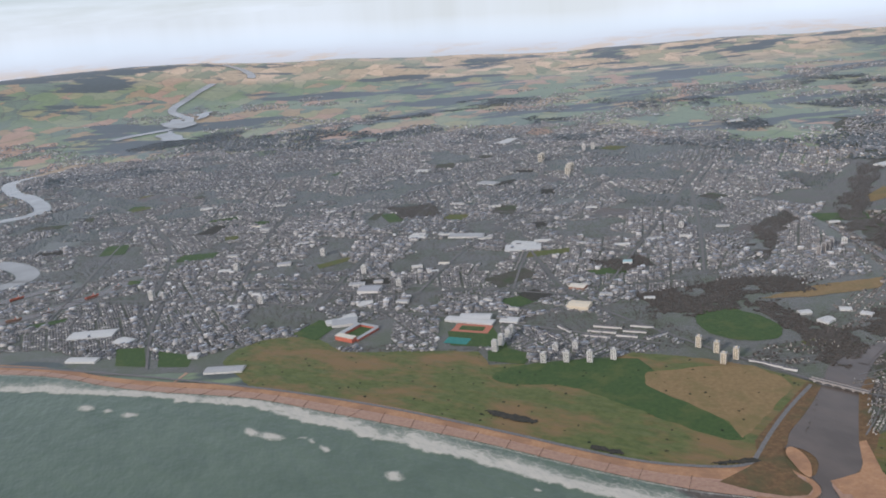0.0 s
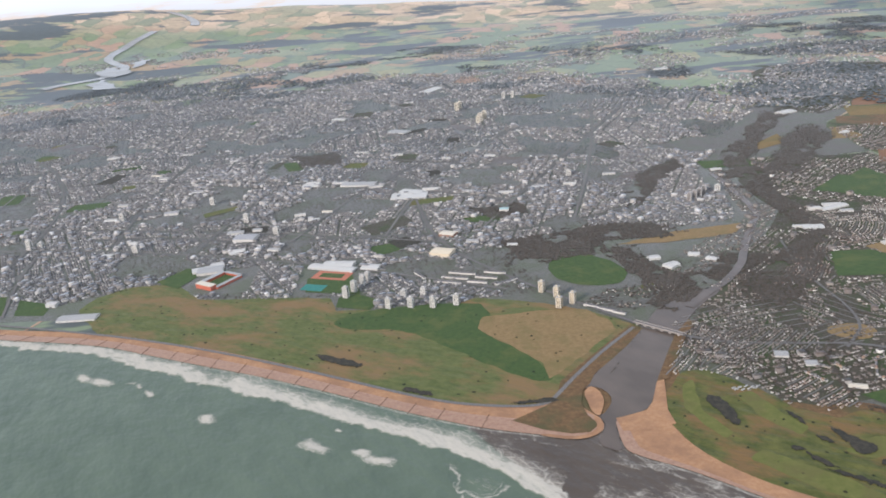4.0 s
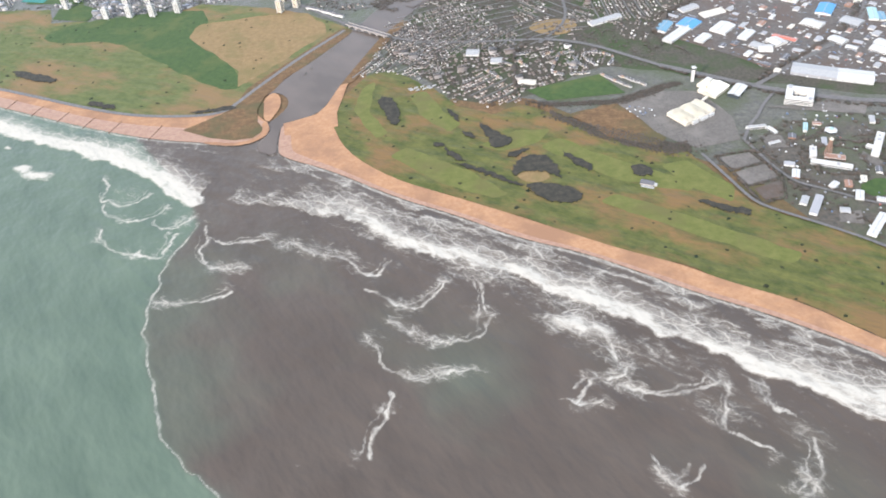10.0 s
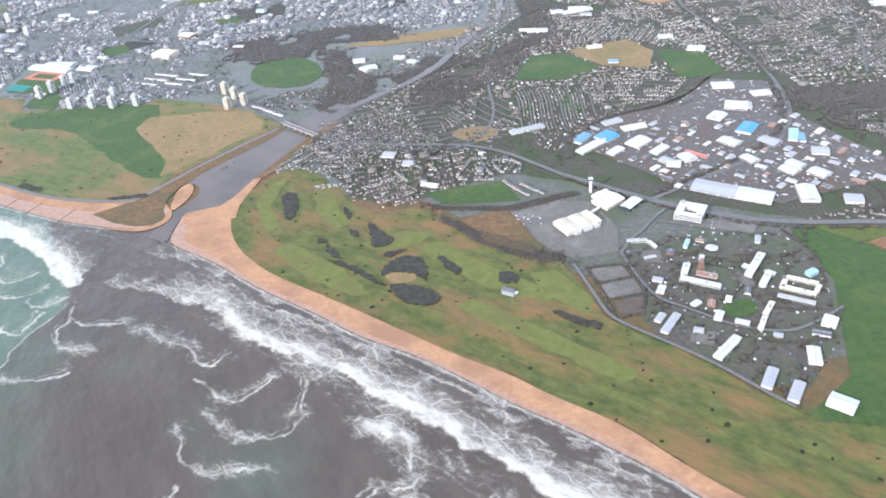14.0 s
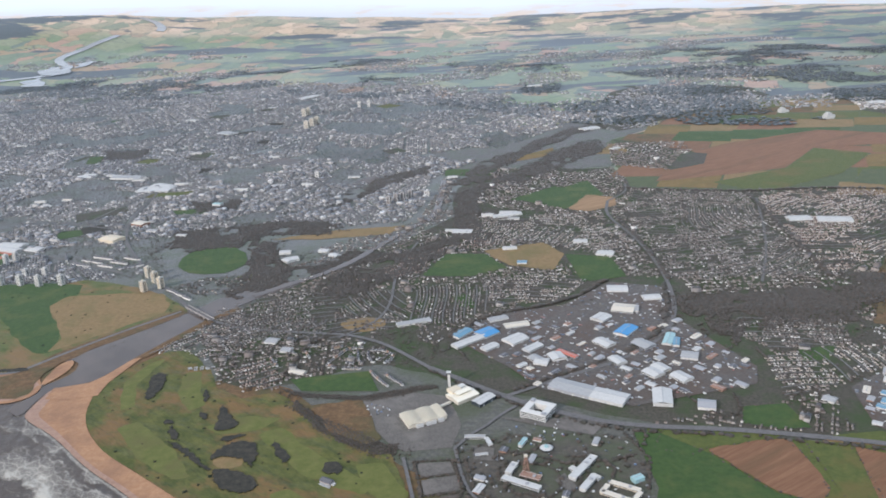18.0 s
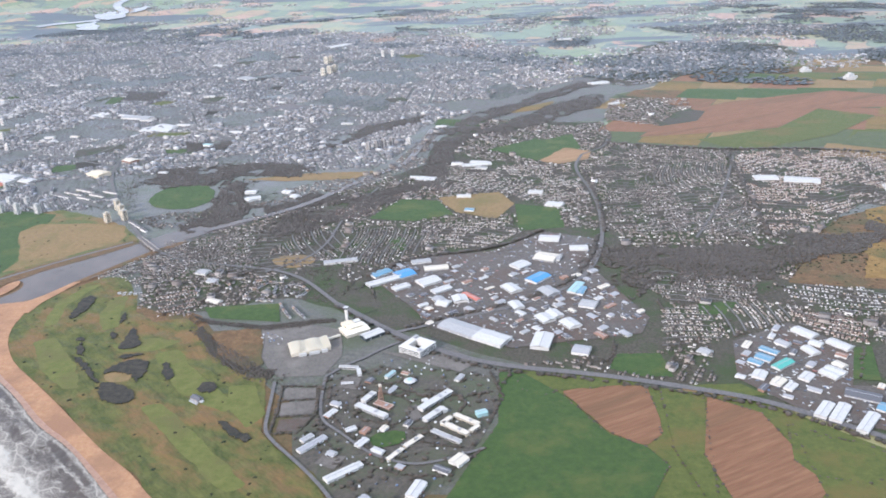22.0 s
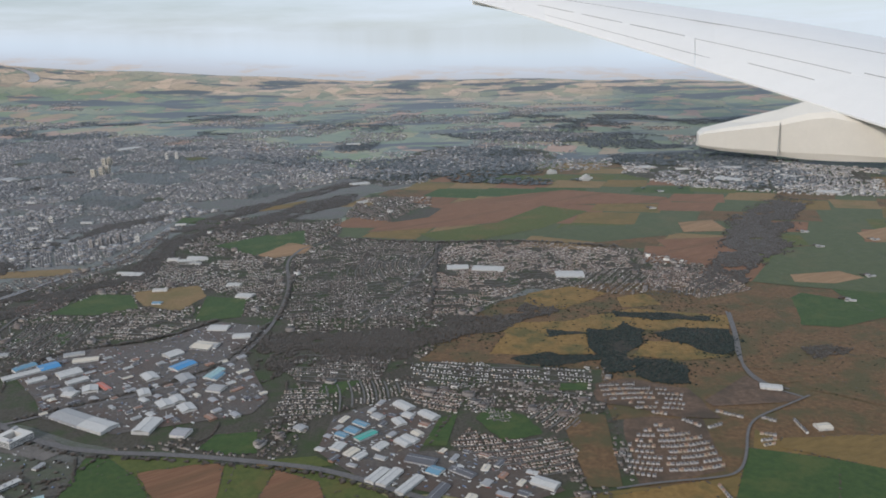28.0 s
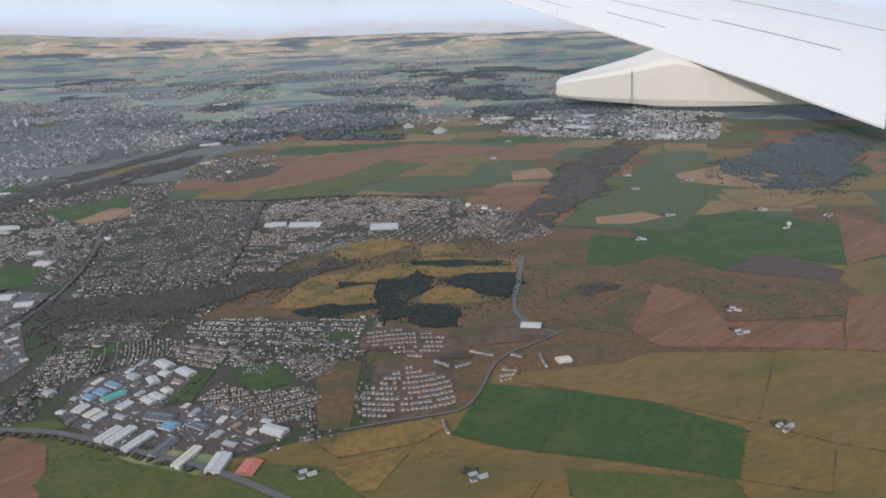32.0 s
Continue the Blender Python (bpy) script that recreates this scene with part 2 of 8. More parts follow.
M["conifer"] = islands("conifer_needles", [(0, (0.020, 0.032, 0.027)), (0.4, (0.027, 0.040, 0.032)), (0.75, (0.036, 0.047, 0.036))], 0.95, 0.1, 0.2, sheen=0.25, open_=0.72)
M["gorse"] = islands("gorse_leaves", [(0, (0.024, 0.034, 0.020)), (0.4, (0.034, 0.039, 0.024)), (0.75, (0.043, 0.043, 0.024))], 0.95, 0.1, 0.2, sheen=0.05, open_=0.72)
M["walls"] = islands("house_walls", [(0, (0.342, 0.318, 0.294)), (0.25, (0.228, 0.209, 0.195)), (0.46, (0.665, 0.646, 0.608)), (0.58, (0.190, 0.166, 0.152)), (0.8, (0.304, 0.266, 0.233))], 0.8, sheen=0.10)
M["roofs"] = islands("house_roofs", [(0, (0.079, 0.073, 0.069)), (0.3, (0.106, 0.092, 0.083)), (0.55, (0.132, 0.102, 0.086)), (0.75, (0.099, 0.079, 0.069)), (0.94, (0.165, 0.155, 0.145))], 0.75, sheen=0.10)
M["suburbwalls"] = islands("suburb_walls", [(0, (0.589, 0.571, 0.535)), (0.34, (0.518, 0.464, 0.402)), (0.55, (0.268, 0.241, 0.218)), (0.75, (0.411, 0.357, 0.303))], 0.8, sheen=0.10)
M["whitewalls"] = islands("white_render", [(0, (0.680, 0.671, 0.646)), (0.5, (0.612, 0.595, 0.561)), (0.85, (0.629, 0.510, 0.399))], 0.8, sheen=0.10)
M["newroofs"] = islands("concrete_tiles", [(0, (0.095, 0.095, 0.101)), (0.5, (0.129, 0.122, 0.122)), (0.8, (0.068, 0.068, 0.075))], 0.7, sheen=0.10)
M["redroofs"] = islands("brown_tiles", [(0, (0.158, 0.094, 0.072)), (0.4, (0.122, 0.079, 0.065)), (0.75, (0.187, 0.122, 0.094))], 0.75, sheen=0.10)
M["granite"] = islands("granite_walls", [(0, (0.215, 0.207, 0.202)), (0.35, (0.274, 0.256, 0.240)), (0.60, (0.182, 0.174, 0.170)), (0.80, (0.481, 0.455, 0.422))], 0.8, sheen=0.45)
M["cityroofs"] = islands("slate_roofs", [(0, (0.125, 0.131, 0.141)), (0.4, (0.163, 0.163, 0.172)), (0.7, (0.199, 0.189, 0.184)), (0.86, (0.336, 0.325, 0.320)), (0.94, (0.588, 0.577, 0.566))], 0.7, sheen=0.5)
M["white"] = paint("white_cladding", (0.528, 0.520, 0.496), 0.55, dirt=0.35)
M["cream"] = paint("cream_cladding", (0.605, 0.546, 0.445), 0.5, dirt=0.15)
M["membrane"] = paint("cream_membrane", (0.80, 0.74, 0.61), 0.6, dirt=0.10)
M["harling"] = paint("white_harling", (0.640, 0.624, 0.592), 0.8, dirt=0.15)
M["pale"] = paint("pale_concrete", (0.62, 0.60, 0.56), 0.75)
M["beige"] = paint("beige_concrete", (0.66, 0.57, 0.43), 0.75)
M["grey"] = paint("grey_cladding", (0.34, 0.34, 0.35), 0.5)
M["light"] = paint("light_grey_roof", (0.368, 0.368, 0.364), 0.55, dirt=0.45)
M["dark"] = paint("dark_roof", (0.11, 0.11, 0.12), 0.6)
M["blue"] = paint("bright_blue_roof", (0.07, 0.26, 0.50), 0.45, dirt=0.12)
M["paleblue"] = paint("faded_blue_roof", (0.14, 0.28, 0.38), 0.5)
M["green"] = paint("green_roof", (0.08, 0.36, 0.30), 0.45, dirt=0.12)
M["aqua"] = paint("aqua_roof", (0.32, 0.48, 0.49), 0.5)
M["red"] = paint("red_roof", (0.50, 0.15, 0.10), 0.5)
M["brick"] = paint("brown_brick", (0.30, 0.18, 0.13), 0.8)
M["glass"] = paint("window_glass", (0.05, 0.06, 0.07), 0.15, spec=0.8, dirt=0.1)
M["stone"] = paint("old_granite", (0.33, 0.30, 0.28), 0.85)
M["timber"] = paint("weathered_timber", (0.16, 0.10, 0.07), 0.85)
M["wing"] = paint("white_wing_paint", (0.82, 0.80, 0.76), 0.35, dirt=0.06, scale=0.02)
M["fairing"] = paint("cream_fairing_paint", (0.74, 0.70, 0.62), 0.4, dirt=0.10, scale=0.02)
M["seam"] = paint("dark_panel_seam", (0.34, 0.32, 0.30), 0.6)


def countryside():
    """Far farmland: a patchwork of fields with hedges, woods and pale plots, the far ones painted as sunlit."""
    m, t, b, g = nodes_of("farmland")
    mp = t.nodes.new("ShaderNodeMapping")
    mp.inputs["Rotation"].default_value, mp.inputs["Scale"].default_value = (0, 0, radians(24)), (1, 0.62, 1)
    t.links.new(g.outputs["Position"], mp.inputs[0])
    warp = t.nodes.new("ShaderNodeTexNoise")
    warp.inputs["Scale"].default_value = 0.006
    t.links.new(mp.outputs[0], warp.inputs["Vector"])
    add = t.nodes.new("ShaderNodeVectorMath")
    add.operation = "MULTIPLY_ADD"
    t.links.new(warp.outputs["Color"], add.inputs[0])
    add.inputs[1].default_value = (70, 70, 0)
    t.links.new(mp.outputs[0], add.inputs[2])
    v = t.nodes.new("ShaderNodeTexVoronoi")
    v.inputs["Scale"].default_value, v.distance = 0.013, "CHEBYCHEV"
    t.links.new(add.outputs[0], v.inputs["Vector"])
    sep = t.nodes.new("ShaderNodeSeparateColor")
    t.links.new(v.outputs["Color"], sep.inputs[0])
    fields = ramp(t, sep.outputs[0], [(0, (0.156, 0.195, 0.098)), (0.22, (0.221, 0.234, 0.117)), (0.40, (0.130, 0.163, 0.104)), (0.52, (0.312, 0.215, 0.104)),
                                      (0.64, (0.364, 0.221, 0.130)), (0.76, (0.156, 0.202, 0.078)), (0.88, (0.260, 0.240, 0.104))], True)
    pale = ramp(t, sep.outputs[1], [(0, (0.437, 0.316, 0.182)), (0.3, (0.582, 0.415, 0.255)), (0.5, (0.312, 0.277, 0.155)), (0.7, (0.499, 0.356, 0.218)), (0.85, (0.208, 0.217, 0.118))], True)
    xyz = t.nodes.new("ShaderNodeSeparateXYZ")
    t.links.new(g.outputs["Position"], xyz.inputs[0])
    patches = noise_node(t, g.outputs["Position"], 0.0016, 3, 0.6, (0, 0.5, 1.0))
    # fields turn pale tan with distance: sunlight and haze put into the colour
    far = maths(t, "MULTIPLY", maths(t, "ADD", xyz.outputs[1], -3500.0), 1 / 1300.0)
    far_sunlit = ramp(t, maths(t, "ADD", far, patches), [(0.52, (0, 0, 0)), (0.72, (1, 1, 1))])
    c = mix(t, far_sunlit, fields, pale)
    w = noise_node(t, g.outputs["Position"], 0.0042, 5, 0.62, (8, 0.45, 1.1))
    c = mix(t, ramp(t, w, [(0.53, (0, 0, 0)), (0.56, (1, 1, 1))]), c, (0.055, 0.066, 0.058))
    v2 = t.nodes.new("ShaderNodeTexVoronoi")
    v2.feature = "DISTANCE_TO_EDGE"
    v2.inputs["Scale"].default_value = 0.013
    t.links.new(add.outputs[0], v2.inputs["Vector"])
    c = mix(t, ramp(t, v2.outputs["Distance"], [(0.004, (0.6, 0.6, 0.6)), (0.02, (0, 0, 0))]), c, (0.06, 0.06, 0.045))
    f = noise_node(t, g.outputs["Position"], 0.05, 5, 0.7)
    c = mix(t, 0.25, c, ramp(t, f, [(0.3, (0.1, 0.1, 0.1)), (0.7, (0.9, 0.9, 0.9))]), "OVERLAY")
    t.links.new(c, b.inputs["Base Color"])
    b.inputs["Roughness"].default_value = 0.7
    b.inputs["Specular IOR Level"].default_value = 0.3
    # stronger, bluer sheen here imitates haze over the far fields
    haze_sheen(b, 0.24, (0.70, 0.80, 1, 1))
    return m


M["farmland"] = countryside()


def step_between(t, value, low, high):
    """0 below low, 1 above high, smooth in between."""
    n = t.nodes.new("ShaderNodeMapRange")
    n.interpolation_type = "SMOOTHSTEP"
    n.inputs["From Min"].default_value, n.inputs["From Max"].default_value = low, high
    t.links.new(value, n.inputs["Value"])
    return n.outputs[0]


def drifted(t, p, scale, amount):
    """Positions pushed about by noise, so that patterns laid on them curl."""
    n = t.nodes.new("ShaderNodeTexNoise")
    n.inputs["Scale"].default_value, n.inputs["Detail"].default_value = scale, 3
    t.links.new(p, n.inputs["Vector"])
    a = t.nodes.new("ShaderNodeVectorMath")
    a.operation = "MULTIPLY_ADD"
    t.links.new(n.outputs["Color"], a.inputs[0])
    a.inputs[1].default_value = (amount, amount, 0)
    t.links.new(p, a.inputs[2])
    return a.outputs[0]


def web(t, p, scale, thin, turn, long_):
    """A net of thin strands: the borders of stretched, curled cells."""
    mp = t.nodes.new("ShaderNodeMapping")
    mp.vector_type = "TEXTURE"
    mp.inputs["Rotation"].default_value, mp.inputs["Scale"].default_value = (0, 0, radians(turn)), (long_, 1, 1)
    t.links.new(p, mp.inputs[0])
    v = t.nodes.new("ShaderNodeTexVoronoi")
    v.voronoi_dimensions, v.feature = "2D", "DISTANCE_TO_EDGE"
    v.inputs["Scale"].default_value = scale
    t.links.new(mp.outputs[0], v.inputs["Vector"])
    return maths(t, "SUBTRACT", 1.0, step_between(t, v.outputs["Distance"], 0.0, thin))


def attribute(t, name):
    a = t.nodes.new("ShaderNodeAttribute")
    a.attribute_name = name
    return a.outputs["Fac"]


def water(name, silty):
    m, t, b, g = nodes_of(name)
    p = g.outputs["Position"]
    murk = noise_node(t, p, 0.03, 3, 0.55, (-62, 0.7, 1.2))
    clear = ramp(t, murk, [(0.32, (0.082, 0.114, 0.082)), (0.68, (0.108, 0.144, 0.103))])
    muddy = ramp(t, murk, [(0.32, (0.071, 0.055, 0.044)), (0.68, (0.089, 0.070, 0.056))])
    if silty is None:
        c = mix(t, attribute(t, "silt"), clear, muddy)
        soft, strand = attribute(t, "foam"), attribute(t, "strand")
        q = drifted(t, p, 0.11, 7.0)
        q = drifted(t, q, 0.5, 1.6)
        cloud = maths(t, "SUBTRACT", noise_node(t, q, 0.30, 6, 0.72, (-38, 0.45, 1.1)), 0.5)
        grain = maths(t, "SUBTRACT", noise_node(t, p, 1.5, 5, 0.75), 0.5)
        body = maths(t, "ADD", soft, maths(t, "ADD", maths(t, "MULTIPLY", cloud, 1.2), maths(t, "MULTIPLY", grain, 0.35)))
        solid = maths(t, "MULTIPLY", step_between(t, body, 0.56, 1.12), 0.95)
        lace = maths(t, "MAXIMUM", web(t, q, 0.16, 0.16, -38, 2.2), maths(t, "MULTIPLY", web(t, q, 0.42, 0.20, -38, 1.8), 0.75))
        lace = maths(t, "MULTIPLY", maths(t, "MULTIPLY", lace, step_between(t, body, 0.18, 0.62)), 0.72)
        veil = maths(t, "MULTIPLY", step_between(t, body, 0.15, 0.85), 0.34)
        away_ = maths(t, "ADD", strand, maths(t, "ADD", maths(t, "MULTIPLY", grain, 1.1), maths(t, "MULTIPLY", cloud, 1.8)))
        patchy = ramp(t, noise_node(t, p, 0.07, 3), [(0.36, (0.30, 0.30, 0.30)), (0.56, (0.95, 0.95, 0.95))])
        line = maths(t, "MULTIPLY", maths(t, "SUBTRACT", 1.0, step_between(t, away_, -0.20, 1.45)), patchy)
        cover = maths(t, "MAXIMUM", maths(t, "MAXIMUM", solid, lace), maths(t, "MAXIMUM", veil, line))
        c = mix(t, cover, c, (0.50, 0.465, 0.40))
        r = ramp(t, cover, [(0, (0.30, 0.30, 0.30)), (1, (0.9, 0.9, 0.9))])
        t.links.new(r, b.inputs["Roughness"])
    else:
        c = ramp(t, murk, [(0.34, (0.088, 0.070, 0.058)), (0.66, (0.120, 0.095, 0.079))])
        b.inputs["Roughness"].default_value = 0.16
    t.links.new(c, b.inputs["Base Color"])
    b.inputs["IOR"].default_value = 1.33
    swell = noise_node(t, p, 0.085, 2, 0.5, (-62, 0.6, 1.1))
    chop = noise_node(t, p, 0.6, 3, 0.55)
    bump(t, b, maths(t, "ADD", maths(t, "MULTIPLY", swell, 2.2 if silty is None else 0.3), maths(t, "MULTIPLY", chop, 0.16)), 0.55, 1.5)
    return m


M["sea"] = water("sea_water", None)
def still_water():
    """Broad calm river, almost a mirror of the sky at low angles."""
    m, t, b, g = nodes_of("calm_water")
    c = ramp(t, noise_node(t, g.outputs["Position"], 0.02, 4), [(0.35, (0.20, 0.19, 0.17)), (0.65, (0.27, 0.26, 0.24))])
    t.links.new(c, b.inputs["Base Color"])
    b.inputs["Roughness"].default_value, b.inputs["IOR"].default_value = 0.10, 1.33
    return m


M["calm"] = still_water()
M["river"] = water("silty_river_water", True)


# ---- mesh helpers ----
def part(name, bm, material, parent, label=""):
    me = bpy.data.meshes.new(name)
    bm.to_mesh(me)
    bm.free()
    me.materials.append(M[material])
    ob = new(name, me)
    ob.parent = parent
    return tagged(ob, label)


def lone(name, bm, material, label, category="", kind="", group=""):
    return tagged(part(name, bm, material, None, label), "", category, group, kind)


def base(name, x, y, rot=0.0, label="", category="", group="", z=0.0):
    ob = new(name)
    ob.matrix_world = pose(x, y, z, 0, 0, rot)
    return tagged(ob, label, category, group)


def box(bm, x0, x1, y0, y1, z0, z1):
    vs = [bm.verts.new(p) for p in ((x0, y0, z0), (x1, y0, z0), (x1, y1, z0), (x0, y1, z0), (x0, y0, z1), (x1, y0, z1), (x1, y1, z1), (x0, y1, z1))]
    for f in ((3, 2, 1, 0), (4, 5, 6, 7), (0, 1, 5, 4), (1, 2, 6, 5), (2, 3, 7, 6), (3, 0, 4, 7)):
        bm.faces.new([vs[i] for i in f])
    return vs


def boxes(*dims):
    bm = bmesh.new()
    for d in dims:
        box(bm, *d)
    return bm


def gable(bm, w, d, z0, z1, over=0.12, thick=0.12):
    """A pitched roof over w by d, with eaves and thickness."""
    a, c = w / 2 + over, d / 2 + over
    lo = [(-a, -c, z0), (a, -c, z0), (a, 0, z1), (-a, 0, z1), (-a, c, z0), (a, c, z0)]
    v = [bm.verts.new(p) for p in lo]
    u = [bm.verts.new((x, y, z - thick)) for x, y, z in lo]
    for f in ((0, 1, 2, 3), (3, 2, 5, 4)):
        bm.faces.new([v[i] for i in f])
        bm.faces.new([u[i] for i in reversed(f)])
    for i, j in ((0, 1), (1, 2), (2, 5), (5, 4), (4, 3), (3, 0)):
        bm.faces.new([v[j], v[i], u[i], u[j]])
    return bm


def rounded(pts, times=2):
    """Corner cutting, so that a plan outline bends like a natural edge."""
    for _ in range(times):
        out = []
        for (ax, ay), (bx, by) in zip(pts, pts[1:] + pts[:1]):
            out += [(0.75 * ax + 0.25 * bx, 0.75 * ay + 0.25 * by), (0.25 * ax + 0.75 * bx, 0.25 * ay + 0.75 * by)]
        pts = out
    return pts


def ragged(pts, step, amount, seed=5):
    """An outline cut into short pieces and roughened."""
    out = []
    for (ax, ay), (bx, by) in zip(pts, pts[1:] + pts[:1]):
        n = max(1, int(math.hypot(bx - ax, by - ay) / step))
        for k in range(n):
            f = k / n
            x, y = ax + (bx - ax) * f, ay + (by - ay) * f
            out.append((x + amount * 2 * (float(value_noise(np.array([x]), np.array([y]), 0.8 / step, seed)[0]) - 0.5), y + amount * 2 * (float(value_noise(np.array([x]), np.array([y]), 0.8 / step, seed + 1)[0]) - 0.5)))
    return out


def zone(name, pts, material, z, label, smooth=0, category="ground", kind="structure"):
    bm = bmesh.new()
    if smooth:
        pts = rounded(pts, smooth)
    f = bm.faces.new([bm.verts.new((x, y, z)) for x, y in pts])
    f.normal_update()
    if f.normal.z < 0:
        f.normal_flip()
    bmesh.ops.triangulate(bm, faces=[f])
    return lone(name, bm, material, label, category, kind)


def ribbon(pts, width, z, bm=None, ends=None):
    """A strip along a line of plan points."""
    bm = bm or bmesh.new()
    row = []
    for i, (x, y) in enumerate(pts):
        ax, ay = pts[max(i - 1, 0)]
        bx, by = pts[min(i + 1, len(pts) - 1)]
        n = math.hypot(bx - ax, by - ay) or 1
        w = width / 2
        row.append((bm.verts.new((x + (by - ay) / n * w, y - (bx - ax) / n * w, z)), bm.verts.new((x - (by - ay) / n * w, y + (bx - ax) / n * w, z))))
    for (a, b), (c, d) in zip(row, row[1:]):
        bm.faces.new((a, c, d, b))
    return bm


def curve(pts, times=3):
    """An open line with its corners cut."""
    for _ in range(times):
        out = [pts[0]]
        for (ax, ay), (bx, by) in zip(pts, pts[1:]):
            out += [(0.75 * ax + 0.25 * bx, 0.75 * ay + 0.25 * by), (0.25 * ax + 0.75 * bx, 0.25 * ay + 0.75 * by)]
        pts = out + [pts[-1]]
    return pts


def inside(px, py, pts):
    """Which of many plan points lie in an outline."""
    r = np.zeros(px.shape, bool)
    for (ax, ay), (bx, by) in zip(pts, pts[1:] + pts[:1]):
        if ay != by:
            r ^= ((ay > py) != (by > py)) & (px < (bx - ax) * (py - ay) / (by - ay) + ax)
    return r


def quick(name, verts, polys, loops, mats, index=None):
    """One mesh from arrays: polys holds each face's corner count, loops the corners."""
    me = bpy.data.meshes.new(name)
    me.vertices.add(len(verts))
    me.vertices.foreach_set("co", np.asarray(verts, np.float32).ravel())
    me.loops.add(len(loops))
    me.loops.foreach_set("vertex_index", np.asarray(loops, np.int32))
    start = np.concatenate(([0], np.cumsum(polys)[:-1]))
    me.polygons.add(len(polys))
    me.polygons.foreach_set("loop_start", start.astype(np.int32))
    if index is not None:
        me.polygons.foreach_set("material_index", np.asarray(index, np.int32))
    for k in mats:
        me.materials.append(M[k])
    me.update(calc_edges=True)
    me.validate()
    return new(name, me)


HOUSE_LOOPS = np.array([0, 1, 5, 4, 2, 3, 7, 6, 3, 0, 4, 8, 7, 1, 2, 6, 9, 5, 4, 5, 9, 8, 6, 7, 8, 9])
HOUSE_POLYS = np.array([4, 4, 5, 5, 4, 4])
HOUSE_MATS = np.array([0, 0, 0, 0, 1, 1])


def houses(name, x, y, w, d, h, rise, rot, walls, roofs, label, category="houses"):
    """Many gabled houses in one mesh; all arguments but the names are arrays."""
    n = len(x)
    q = np.zeros((n, 10, 3))
    sx, sy = np.array([-1, 1, 1, -1, -1, 1, 1, -1, -1, 1]) / 2, np.array([-1, -1, 1, 1, -1, -1, 1, 1, 0, 0]) / 2
    lx, ly = w[:, None] * sx, d[:, None] * sy
    c, s = np.cos(rot)[:, None], np.sin(rot)[:, None]
    q[:, :, 0], q[:, :, 1] = x[:, None] + lx * c - ly * s, y[:, None] + lx * s + ly * c
    q[:, 4:8, 2], q[:, 8:, 2] = h[:, None], (h + rise)[:, None]
    loops = (HOUSE_LOOPS[None] + 10 * np.arange(n)[:, None]).ravel()
    ob = quick(name, q.reshape(-1, 3), np.tile(HOUSE_POLYS, n), loops, (walls, roofs), np.tile(HOUSE_MATS, n))
    return tagged(ob, label, category, "", "stuff")


ICO = bmesh.new()
bmesh.ops.create_icosphere(ICO, subdivisions=1, radius=1.0)
ICO_V = np.array([v.co[:] for v in ICO.verts])
ICO_F = np.array([[v.index for v in f.verts] for f in ICO.faces])
ICO.free()
rng = np.random.default_rng(7)
UPSTREAM = [(296, 640), (326, 672), (354, 703), (379, 725), (408, 768), (419, 799), (463, 891), (478, 916), (480, 1021), (478, 1098)]


def clumps(name, x, y, r, tall, material, label, category="trees", z=0.0):
    """Many ragged crowns in one mesh, each a jittered blob that starts at the ground."""
    n = len(x)
    if not n:
        return None
    j = 1 + 0.45 * (rng.random((n, 12, 1)) - 0.5) * 2
    v = ICO_V[None] * j * r[:, None, None]
    v[:, :, 2] = v[:, :, 2] * tall[:, None] / r[:, None] * 0.5 + tall[:, None] * 0.42
    v[:, :, 0] += x[:, None]
    v[:, :, 1] += y[:, None]
    v[:, :, 2] += z
    loops = (ICO_F[None] + 12 * np.arange(n)[:, None, None]).ravel()
    ob = quick(name, v.reshape(-1, 3), np.full(20 * n, 3), loops, (material,))
    ob.data.polygons.foreach_set("use_smooth", np.ones(20 * n, bool))
    return tagged(ob, label, category, "", "stuff")


def scatter(pts, step, keep=1.0, jitter=0.9):
    """Random plan points in an outline, about one a step by step square."""
    xs, ys = [p[0] for p in pts], [p[1] for p in pts]
    gx, gy = np.meshgrid(np.arange(min(xs), max(xs), step), np.arange(min(ys), max(ys), step))
    gx, gy = gx.ravel() + (rng.random(gx.size) - 0.5) * step * 2 * jitter, gy.ravel() + (rng.random(gy.size) - 0.5) * step * 2 * jitter
    k = inside(gx, gy, pts) & (rng.random(gx.size) < keep)
    return gx[k], gy[k]


def wood(name, pts, label, material="tree", step=3.2, size=2.0, tall=2.6, keep=0.9, gaps=0.0):
    x, y = scatter(pts, step, keep)
    if gaps:
        k = fbm(x, y, 0.05, 515, 3) > gaps + 0.1
        x, y = x[k], y[k]
    k = away(x, y, UPSTREAM) > 5.5
    x, y = x[k], y[k]
    n = len(x)
    return clumps(name, x, y, size * (0.6 + 0.8 * rng.random(n)), tall * (0.6 + 0.8 * rng.random(n)), material, label)


def value_noise(x, y, scale, seed):
    """Smooth noise in 0..1 on plan points."""
    tab = np.random.default_rng(seed).random((256, 256))
    u, v = x * scale + 1000.0, y * scale + 1000.0
    i, j = np.floor(u).astype(int), np.floor(v).astype(int)
    a, b = u - i, v - j
    a, b = a * a * (3 - 2 * a), b * b * (3 - 2 * b)
    i0, i1, j0, j1 = i % 256, (i + 1) % 256, j % 256, (j + 1) % 256
    return (tab[i0, j0] * (1 - a) + tab[i1, j0] * a) * (1 - b) + (tab[i0, j1] * (1 - a) + tab[i1, j1] * a) * b


